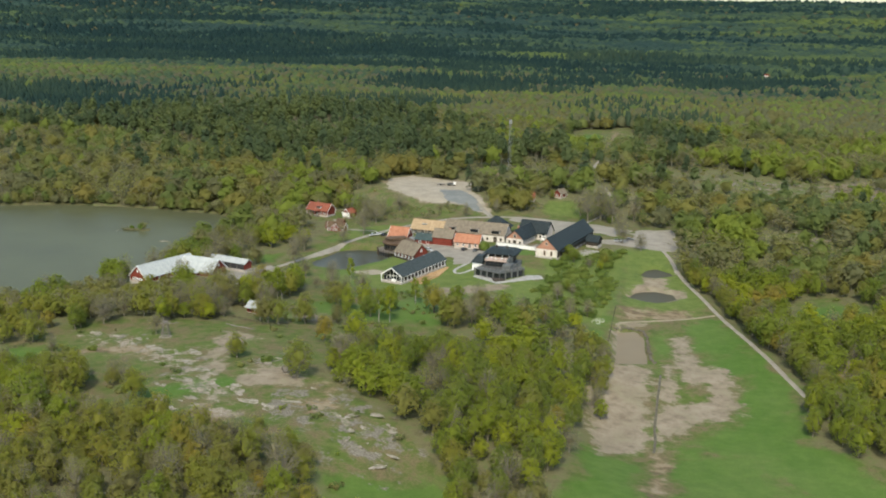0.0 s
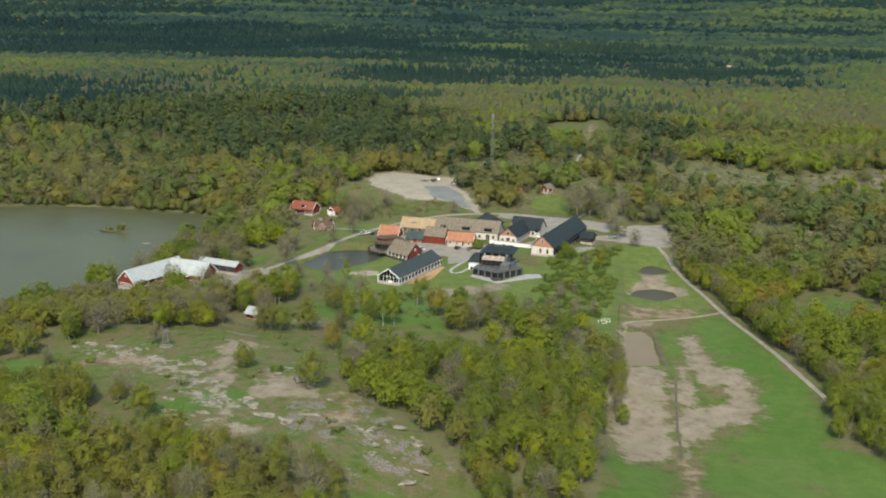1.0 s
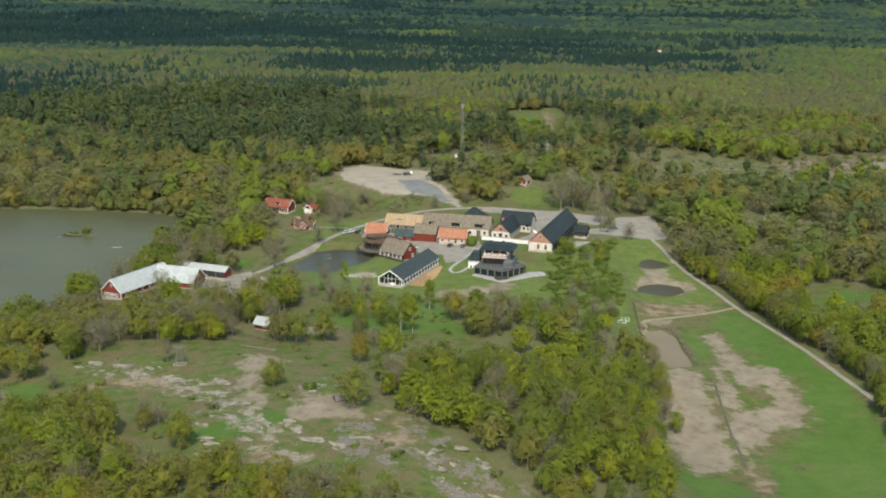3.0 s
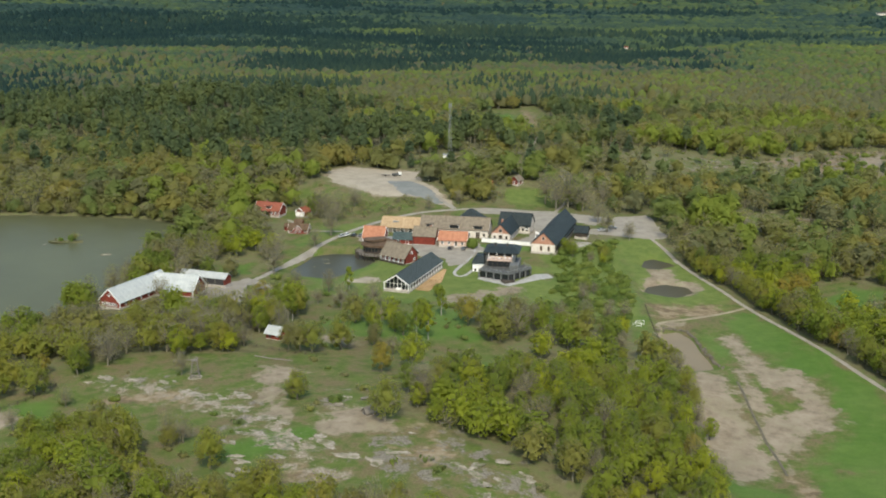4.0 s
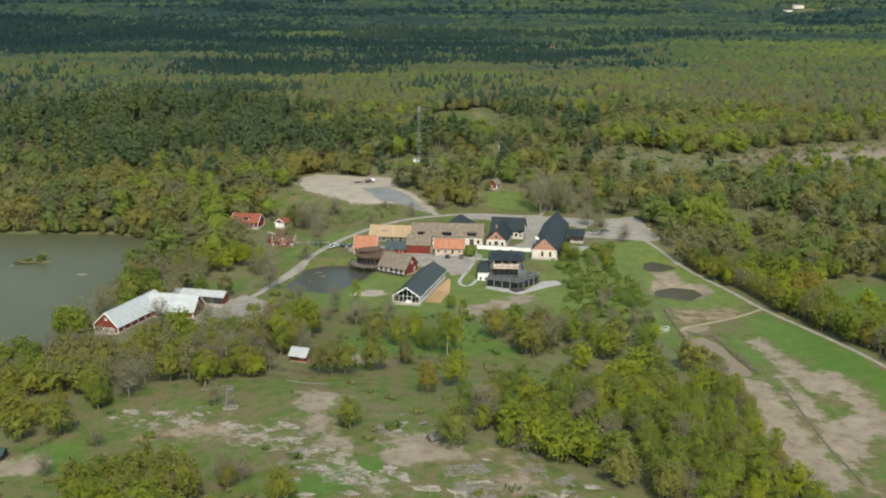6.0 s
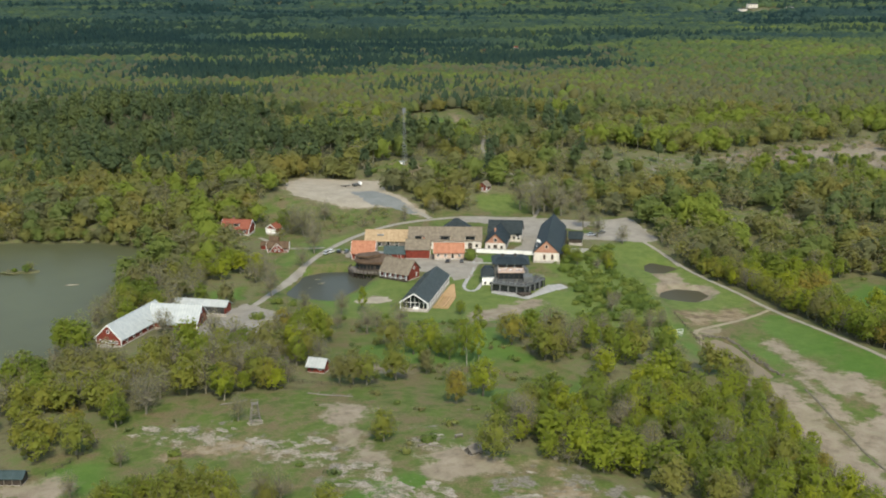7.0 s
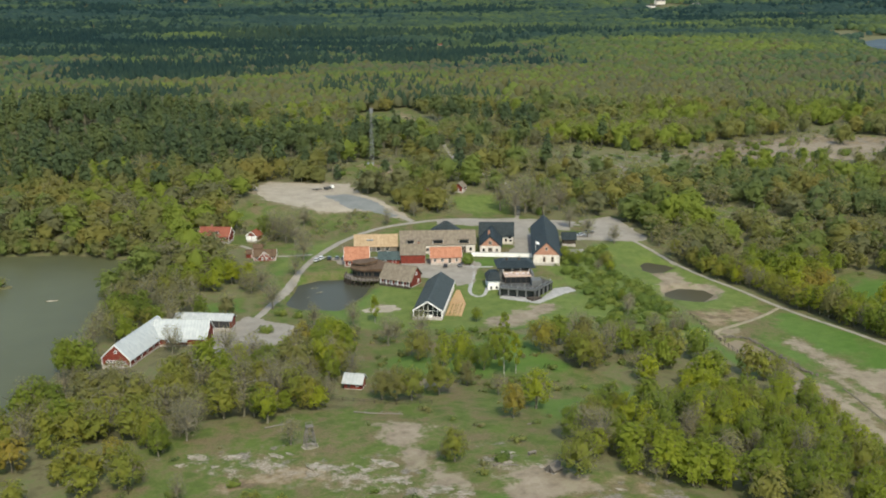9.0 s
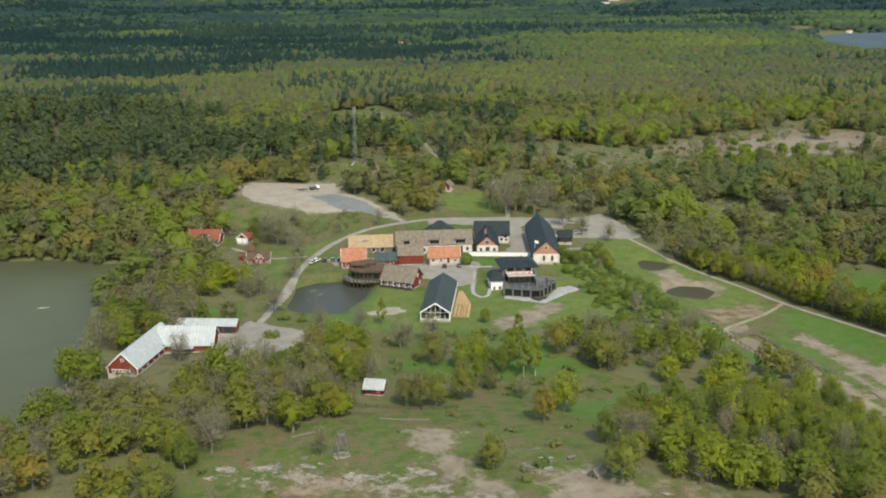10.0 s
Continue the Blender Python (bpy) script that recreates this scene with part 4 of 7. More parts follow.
def undergrowth():
    """Low bushes and brambles beyond counting in the clearings and under the trees."""
    x, y, rng = jitter(-330, 330, 250, 860, 5.2, 501)
    keep = np.zeros(len(x), bool)
    for poly, share in ((MEADOW, 0.10), (OPEN_SW, 0.2), (EAST_STRIP, 0.5), (TRACK_GAP, 0.65), (EAST_GAP, 0.45), (RIGHT_HEATH, 0.22), (MAST_YARD, 0.4), (GLADE, 0.15), (WOOD_GAP, 0.4), (LOT_BANK, 0.15)):
        keep |= (outside(x, y, poly) < -1) & (rng.random(len(x)) < share)
    room = lattice(x, y, 120, 53) * 0.5 + lattice(x, y, 52, 54) * 0.5
    keep |= (y > 560) & (room > np.where(x > 10, 0.52, 0.62)) & free_of(x, y, 3.0) & (rng.random(len(x)) < 0.4)
    keep |= (x > -135) & (x < -55) & (y > 392) & (y < 462) & (lattice(x, y, 13, 58) > 0.56)
    for p in SANDS + BARES + [LOT]:
        keep &= outside(x, y, p) > 1
    for _n, _l, w, line in ROADS:
        keep &= aside(x, y, line) > w / 2 + 1.5
    for bx_, by_, br in KEPT_CLEAR:
        keep &= np.hypot(x - bx_, y - by_) > br * 0.7
    x, y = x[keep], y[keep]
    size = 0.35 + 0.65 * rng.random(len(x)) ** 1.5
    grey = rng.random(len(x)) < 0.5
    for pick, name, label, leafage in ((~grey, "low_bushes", "low green and olive bushes in rough clearings", "wood"), (grey, "bare_brambles", "grey-brown brambles and bare low bushes", "grey")):
        wood_stuff(name, label, "bush", 40, np.stack([x[pick], y[pick], size[pick], rng.random(pick.sum())], 1), 5, 19, leafage)


# building sites, and spots before them cleared to fit the camera's view
KEPT_CLEAR = [(-161, 561, 11), (-158, 551, 9), (-68.5, 671, 11), (-66, 660, 9), (-50.5, 684, 11), (-47, 673, 10), (-186, 600, 16), (-166, 604, 13), (-179, 594, 12), (-164, 562, 16), (-218, 331, 9), (-62, 476, 18), (-48, 486, 10), (-102, 496, 27), (-38, 564, 34), (-58, 575, 18), (-85, 575, 22), (-78, 592, 12), (-112, 583, 13), (-66, 508, 20), (-205, 465, 24), (-188, 484, 14), (-182, 615, 11), (-165, 613, 7), (-162, 571, 12), (-147, 398, 8), (-118, 542, 15), (-217, 441, 14), (-203, 450, 13), (-191, 460, 10), (-146, 391, 8), (-160, 568, 12), (-182, 607, 11)]


def free_of(x, y, margin=2.0):
    """Where trees may stand: outside openings, water, roads, buildings and gaps kept open towards the camera."""
    ok = np.ones(x.shape, bool)
    wob = 5 * (lattice(x, y, 14, 11) - 0.5)
    for p in OPENINGS:
        bx = (x > min(q[0] for q in p) - 9) & (x < max(q[0] for q in p) + 9) & (y > min(q[1] for q in p) - 9) & (y < max(q[1] for q in p) + 9)
        if bx.any():
            ok[bx] &= outside(x[bx], y[bx], p) > margin + wob[bx]
    for p, *_ in [BASINS[0], BASINS[1], BASINS[-1]]:
        bx = (x > min(q[0] for q in p) - 9) & (x < max(q[0] for q in p) + 9) & (y > min(q[1] for q in p) - 9) & (y < max(q[1] for q in p) + 9)
        if bx.any():
            ok[bx] &= outside(x[bx], y[bx], p) > 2.5
    for _n, _l, w, line in ROADS:
        ok &= aside(x, y, line) > w / 2 + (1.0 if w < 3 else 2.2)
    for bx_, by_, br in KEPT_CLEAR:
        ok &= np.hypot(x - bx_, y - by_) > br * 0.8
    return ok


def jitter(x0, x1, y0, y1, step, seed):
    rng = np.random.default_rng(seed)
    gx, gy = np.meshgrid(np.arange(x0, x1, step), np.arange(y0, y1, step))
    gx = gx + (np.arange(gx.shape[0]) % 2)[:, None] * step / 2
    x = gx.ravel() + (rng.random(gx.size) - 0.5) * step * 0.85
    y = gy.ravel() + (rng.random(gx.size) - 0.5) * step * 0.85
    seen = (x > -0.70 * y - 12) & ((x < 0.25 * y + 12) | (x < -200 + 0.81 * (y - 100) + 12))
    return x[seen], y[seen], rng


def species(x, y, rng):
    """0 oak, 1 maple, 2 grey, 3 pine: belts and patches of the woods."""
    a = 0.40 * lattice(x, y, 48, 21) + 0.45 * lattice(x, y, 20, 24) + 0.15 * rng.random(len(x))
    b = lattice(x, y, 130, 22)
    r = rng.random(len(x))
    grove = (x > -110) & (x < 0) & (y < 480)
    south = ((x <= -70) & (y < 300)) | ((x < -175) & (y < 425))
    k = np.where(r < np.where(grove, 0.42, 0.60), 0, np.where(r < np.where(grove, 0.82, 0.84), 1, 2))
    k = np.where((a > 0.58) & (r < 0.60) & ~south, 1, k)
    k = np.where(south & (k == 1) & (rng.random(len(x)) < 0.70), 0, k)
    k = np.where((a < 0.36) & (r < np.where(grove | south, 0.22, 0.62)), 2, k)
    k = np.where((y > 700) & (k == 1) & (r > 0.62), 0, k)
    k = np.where((y > 520) & (k == 0) & (rng.random(len(x)) < np.where(y > 740, 0.5, 0.32)), np.where(rng.random(len(x)) < np.where(y > 740, 0.45, 0.2), 1, 2), k)
    k = np.where((x < -60) & (y > 560) & (y < 760) & (k == 1) & (rng.random(len(x)) < 0.6), 0, k)
    shore = (x < -140) & (y > 375) & (y < 640)
    k = np.where(shore & (r < 0.24), 2, k)
    belt = np.clip((y - 690) / 130, 0, 1) * np.clip((1400 - y) / 300, 0.25, 1) * np.clip((150 - x + 0.05 * y) / 150, 0.40, 1)
    # wide bands of dark conifers that paint cloud shadow on the far forest
    shade_bands = lattice(x * 0.4, y, 300, 31) * 0.55 + lattice(x * 0.5, y, 120, 32) * 0.30 + lattice(x, y, 45, 33) * 0.15 + np.clip((x + 0.1 * y - 300) / 3500, 0, 0.12)
    far = np.clip((y - 1150) / 350, 0, 1)
    # conifer share also rises with distance, standing for shade and haze
    p = np.maximum(belt * (0.16 + 0.50 * np.clip((b - 0.30) * 3.0, 0, 1)), far * np.clip(np.clip((0.58 - shade_bands) * 2.6, 0.02, 0.74) + 0.34 * np.clip((np.hypot(x, y) - 1900) / 1300, 0, 1), 0, 0.95))
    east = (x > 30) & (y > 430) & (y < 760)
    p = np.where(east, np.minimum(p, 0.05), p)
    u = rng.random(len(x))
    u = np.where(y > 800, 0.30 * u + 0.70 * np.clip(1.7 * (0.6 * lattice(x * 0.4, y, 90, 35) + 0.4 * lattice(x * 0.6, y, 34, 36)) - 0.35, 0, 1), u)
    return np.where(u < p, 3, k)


KINDS = ["oak", "maple", "grey", "pine"]


DETAIL_NEAR, DETAIL_FAR = 440, 270


def far_woods():
    rows = {(k, d): [] for k in range(4) for d in (DETAIL_NEAR, DETAIL_FAR)}
    for lo, hi, step, detail, x0, x1, size in ((0, 520, 6.6, DETAIL_NEAR, -420, 320, 1.04), (520, 1000, 8.7, DETAIL_FAR, -760, 720, 1.36)):
        x, y, rng = jitter(x0, x1, 205 if lo == 0 else max(205, lo * 0.6), hi + 100, step, 40 + detail)
        r = np.hypot(x + 100, y - 40)
        heath = (outside(x, y, RIGHT_HEATH) < 0) & (rng.random(len(x)) < np.where(x < 165, 0.26, 0.05))
        heath |= ((outside(x, y, EAST_STRIP) < 0) | (outside(x, y, TRACK_GAP) < 0)) & (rng.random(len(x)) < 0.25)
        heath |= (outside(x, y, WOOD_GAP) < 0) & (rng.random(len(x)) < 0.12)
        ok = (r >= lo) & (r < hi) & (free_of(x, y) | heath) & (np.hypot(x, y) < 4850)
        if lo == 0:
            ok &= ~near_zone(x, y)
        ok &= ~((x > -240) & (x < -172) & (y > 322) & (y < 376)) | (rng.random(len(x)) < 0.5)
        thin = (x < -146) & (x > -234) & (y > 425) & (y < 600)
        ok &= ~thin | (rng.random(len(x)) < 0.88)
        ok &= ~((x > -110) & (x < -10) & (y > 376) & (y < 480)) | (rng.random(len(x)) < np.where(x < -52, 0.42, 0.55))
        if lo >= 500:
            room = lattice(x, y, 120, 53) * 0.5 + lattice(x, y, 52, 54) * 0.5
            ok &= (room < np.where(x > 10, 0.54, 0.64)) | (rng.random(len(x)) < 0.35)
        x, y = x[ok], y[ok]
        k = species(x, y, rng)
        s = size * (0.62 + 0.62 * rng.random(len(x)) ** 0.8)
        s = np.where(k == 3, s * 1.12, s)
        s = np.where((x > 105) & (y > 680) & (y < 752), s * 0.72, s)
        tint = np.clip(1.3 * lattice(x, y, 26, 61) - 0.15 + 0.7 * (rng.random(len(x)) - 0.5), 0, 1)
        if detail == DETAIL_FAR:
            edge = [(ax + (bx - ax) * f, ay + (by - ay) * f) for (ax, ay), (bx, by) in zip(LAKE_SHORE[1:9], LAKE_SHORE[2:10]) for f in np.arange(0, 1, 3.3 / math.hypot(bx - ax, by - ay))]
            ex = np.array([a for a, b in edge]) + rng.normal(size=len(edge)) * 1.2
            ey = np.array([b for a, b in edge]) + 0.2 + rng.random(len(edge)) * 4.0
            x, y = np.concatenate([x, ex]), np.concatenate([y, ey])
            k = np.concatenate([k, rng.choice(3, len(edge), p=(0.5, 0.25, 0.25))])
            s = np.concatenate([s, 0.55 + 0.45 * rng.random(len(edge))])
            tint = np.concatenate([tint, 0.6 * rng.random(len(edge))])
        tint = np.where((k == 1) & (detail == DETAIL_FAR), np.clip(1.9 * lattice(x, y, 60, 63) - 0.55 + 0.3 * tint, 0, 1), tint)
        for q in range(4):
            m = k == q
            rows[(q, detail)] = np.stack([x[m], y[m], s[m], tint[m]], 1)
    words = {0: ("oak_wood", "oaks in olive-brown spring leaf"), 1: ("maple_wood", "broadleaf trees in bright yellow-green leaf"), 2: ("bare_wood", "grey-brown trees not yet in leaf"), 3: ("conifer_wood", "dark green pines and spruces")}
    where = {DETAIL_NEAR: "near wood of ", DETAIL_FAR: "wood behind the farm of "}
    for (q, detail), spots in rows.items():
        # oaks behind the farm take the leaf colour with haze in it
        wood_stuff(words[q][0], where[detail] + words[q][1], KINDS[q], detail, spots, 6, 7 + q, {0: "hazed_oak", 1: "wood"}.get(q, "") if detail == DETAIL_FAR else "")


def near_zone(x, y):
    """The stretch of the plan whose trees are things of their own."""
    return ((x > -60) & (x < -4) & (y < 330)) | ((x > -105) & (x < -8) & (y > 330) & (y < 372)) | ((x > -165) & (x < -66) & (y < 275)) | ((x > 50) & (x < 80) & (y > 330) & (y < 400)) | ((x > -178) & (x < -140) & (y > 384) & (y < 425))


def near_woods():
    x, y, rng = jitter(-420, 320, 205, 640, 6.3, 340)
    ok = near_zone(x, y) & free_of(x, y)
    x, y = x[ok], y[ok]
    k = species(x, y, rng)
    for px, py, q in zip(x, y, k):
        plant(KINDS[min(int(q), 2)], int(rng.integers(0, 5)), px, py, 0.66 + 0.46 * rng.random(), rng.random() * 360, 0.88 + 0.3 * rng.random())


SINGLE = {}
SINGLE["maple"] = [(-163, 268, 1.2), (-172, 281, 1.2), (-150, 262, 1.0), (-236, 413, 1.1), (-114, 421, 0.75), (-108, 425, 0.8), (-103, 414, 0.7), (-97, 423, 0.8), (-112, 410, 0.55), (-106, 418, 0.6), (-98, 373, 0.9), (-199, 364, 0.6), (-153, 413, 0.9), (-172, 375, 0.75), (-175, 382, 0.7), (-203, 368, 0.55), (-92, 470, 0.45), (-160, 618, 0.95)]
SINGLE["oak"] = [(-157, 441, 0.95), (-72, 417, 0.8), (-162, 409, 1.15), (-129, 337, 0.7), (-107, 364, 0.75), (-122, 390, 0.95), (-80, 427, 0.95), (-69, 411, 0.95), (-103, 321, 0.9), (-139, 388, 0.75), (-135, 386, 0.8), (-131, 385, 0.8), (-121, 429, 0.9),
            (-207, 345, 0.95), (-193, 304, 0.9), (-167, 300, 0.95), (-144, 292, 0.8), (-160, 385, 0.75), (-163, 388, 0.95), (-112, 398, 0.6), (-77, 662, 0.9), (-60, 694, 0.8), (-68, 661, 0.75), (-71.5, 664, 0.7), (-55, 678, 0.5)]
SINGLE["grey"] = [(-63, 416, 0.9), (-56, 428, 0.7), (-46, 438, 0.75), (-36, 440, 0.8), (-27, 444, 0.7), (-138, 457, 0.5), (-124, 455, 0.55), (-20, 452, 0.6), (-34, 470, 0.6), (-105, 388, 0.6), (-193, 370, 0.9), (-181, 446, 0.9), (-194, 376, 0.8), (-167, 358, 0.6), (-93, 334, 0.9), (-199, 456, 0.85), (-148, 622, 0.95), (-140, 634, 0.9), (-31, 640, 1.5), (-24, 646, 1.5), (-17, 637, 1.3), (-27, 657, 1.5), (-36, 652, 1.2), (-12, 609, 1.0), (-5, 648, 1.3)]
SINGLE["grey"] += [(-151, 549, 0.8), (-166, 530, 0.9), (-10, 588, 0.9), (0, 578, 0.8), (-150, 480, 0.7), (-116, 452, 0.8), (-128, 447, 0.8), (-84, 640, 0.6), (-131, 339, 0.4), (-156, 612, 1.15), (-151, 607, 1.1), (-147, 603, 1.0), (-154, 618, 1.0), (-146, 571, 1.05), (-100, 628, 0.6), (-64, 440, 0.85), (-59, 442, 0.7), (-163, 506, 0.9), (-136, 476, 0.7)]
SINGLE["birch"] = [(-145, 426, 0.95), (-143.5, 427, 0.8), (-98, 408, 0.9), (-94, 409, 0.85), (-128, 478, 0.75), (-90, 438, 0.8)]


LEFT_WOOD = [(-257, 407), (-230, 394), (-198, 366), (-178, 342), (-152, 310), (-142, 285), (-165, 285), (-198, 306), (-230, 340)]


def meadow_edge():
    x, y, rng = jitter(-270, -130, 270, 420, 8.2, 88)
    ok = (outside(x, y, LEFT_WOOD) < 0) & (outside(x, y, MEADOW) < 1) & (lattice(x, y, 16, 75) > 0.46) & (np.hypot(x + 218, y - 331) > 10)
    ok &= ((outside(x, y, OPEN_SW) > 0) | (rng.random(len(x)) < 0.4)) & ~((x > -192) & (y > 316) & (y < 372))
    x, y = x[ok], y[ok]
    for px, py in zip(x, y):
        if py < 336:
            plant(("grey", "grey", "oak")[int(rng.integers(0, 3))], int(rng.integers(0, 5)), px, py, 0.55 + 0.35 * rng.random(), rng.random() * 360)
            continue
        plant(("oak", "oak", "grey", "maple")[int(rng.integers(0, 4))], int(rng.integers(0, 5)), px, py, 0.75 + 0.4 * rng.random(), rng.random() * 360)


def south_grove():
    """The dense little grove at the south-west corner of the meadow."""
    grove = [(-196, 258), (-194, 312), (-178, 316), (-169, 308), (-164, 288), (-166, 258)]
    x, y, rng = jitter(-200, -160, 255, 320, 6.4, 89)
    ok = outside(x, y, grove) < 0
    for px, py in zip(x[ok], y[ok]):
        plant(("maple", "oak")[int(px > -180)], int(rng.integers(0, 5)), px, py, 0.85 + 0.35 * rng.random(), rng.random() * 360)


def road_edge():
    """Trees that lean over the two long edges of the field."""
    rng = np.random.default_rng(64)
    for py in range(348, 402, 6):
        px = -12.0 + 2.5 * rng.random()
        plant(("oak", "grey", "oak", "maple")[int(rng.integers(0, 4))], int(rng.integers(0, 5)), px, py + rng.normal(), 0.62 + 0.3 * rng.random(), rng.random() * 360)
    line = [(22, 560), (24, 541), (38, 486), (48, 446), (62, 395), (63, 378), (66, 358), (74, 340)]
    for (ax, ay), (bx, by) in zip(line, line[1:]):
        n = max(1, int(math.hypot(bx - ax, by - ay) / 5.6))
        for i in range(n):
            px, py = ax + (bx - ax) * i / n + 0.8 + 1.5 * rng.random(), ay + (by - ay) * i / n + rng.normal()
            plant(("oak", "oak", "grey", "maple")[int(rng.integers(0, 4))], int(rng.integers(0, 5)), px, py, 0.75 + 0.4 * rng.random(), rng.random() * 360)


def single_trees():
    meadow_edge()
    south_grove()
    road_edge()
    plant("round", 0, -77.5, 547.5, 1.7, 20)
    plant("round", 1, -18.0, 640.0, 1.5, 70, 1.0, "round pale green bush by the gravel track")
    rng = np.random.default_rng(77)
    for kind, rows in SINGLE.items():
        for n, (x, y, s) in enumerate(rows):
            plant(kind, n % 5, x, y, s * 1.3, rng.random() * 360, 0.9 + 0.2 * rng.random())
    slope = [(-47, 543), (-24, 552), (-8, 572), (-11, 500), (-15, 455), (-30, 444), (-48, 444), (-50, 470), (-42, 500), (-40, 530)]
    x, y, rng2 = jitter(-60, 0, 440, 590, 4.6, 91)
    ok = (outside(x, y, slope) < 0) & (lattice(x, y, 11, 71) > 0.30)
    for px, py in zip(x[ok], y[ok]):
        if rng2.random() < 0.06:
            plant(("maple", "grey", "oak")[int(rng2.integers(0, 3))], int(rng2.integers(0, 5)), px, py, 0.45 + 0.35 * rng2.random(), rng2.random() * 360)
        else:
            plant("bush", int(rng2.integers(0, 5)), px, py, 0.55 + 1.2 * rng2.random() ** 1.6, rng2.random() * 360, 0.85)
    x, y, rng2 = jitter(-172, -60, 600, 735, 6.5, 95)
    ok = ((outside(x, y, [(-165, 600), (-150, 640), (-118, 660), (-92, 648), (-116, 625), (-140, 600), (-150, 575)]) < 0) | (outside(x, y, MAST_YARD) < 0) | (outside(x, y, [(-98, 690), (-88, 640), (-60, 646), (-58, 690)]) < 0)) & (lattice(x, y, 14, 73) > 0.42) & (outside(x, y, LOT) > 1.5)
    for _n, _l, w, line in ROADS:
        ok &= aside(x, y, line) > w / 2 + 1.2
    for px, py in zip(x[ok], y[ok]):
        plant("scrub", int(rng2.integers(0, 4)), px, py, 0.8 + 1.0 * rng2.random(), rng2.random() * 360)
    x, y, rng2 = jitter(45, 310, 680, 850, 9, 96)
    ok = (outside(x, y, RIGHT_HEATH) < -3) & (lattice(x, y, 22, 74) > 0.5)
    for px, py in zip(x[ok], y[ok]):
        if rng2.random() < 0.4:
            plant("bush", int(rng2.integers(0, 4)), px, py, 0.9 + 0.9 * rng2.random(), rng2.random() * 360, 1.0, "rounded green shrub on the stony heath")
        else:
            plant("scrub", int(rng2.integers(0, 4)), px, py, 0.9 + 0.9 * rng2.random(), rng2.random() * 360, 1.0, "bare grey scrub bush on the stony heath")
    for px, py, s in ((-120, 470, 0.8), (-136, 470, 0.9), (-196, 338, 0.8), (-182, 340, 0.8), (-118, 334, 0.9), (-150, 326, 0.5), (-125, 404, 0.7), (-154, 492, 1.0), (-160, 497, 1.1), (-168, 476, 1.2), (-86, 452, 1.0), (-96, 456, 0.9),
                      (-180, 640, 1.2), (-100, 700, 1.3), (-80, 690, 1.3), (-70, 700, 1.2), (-92, 715, 1.4), (-110, 728, 1.2), (-60, 712, 1.2)):
        plant("bush", int(abs(px)) % 5, px, py, s, (px * 37) % 360)


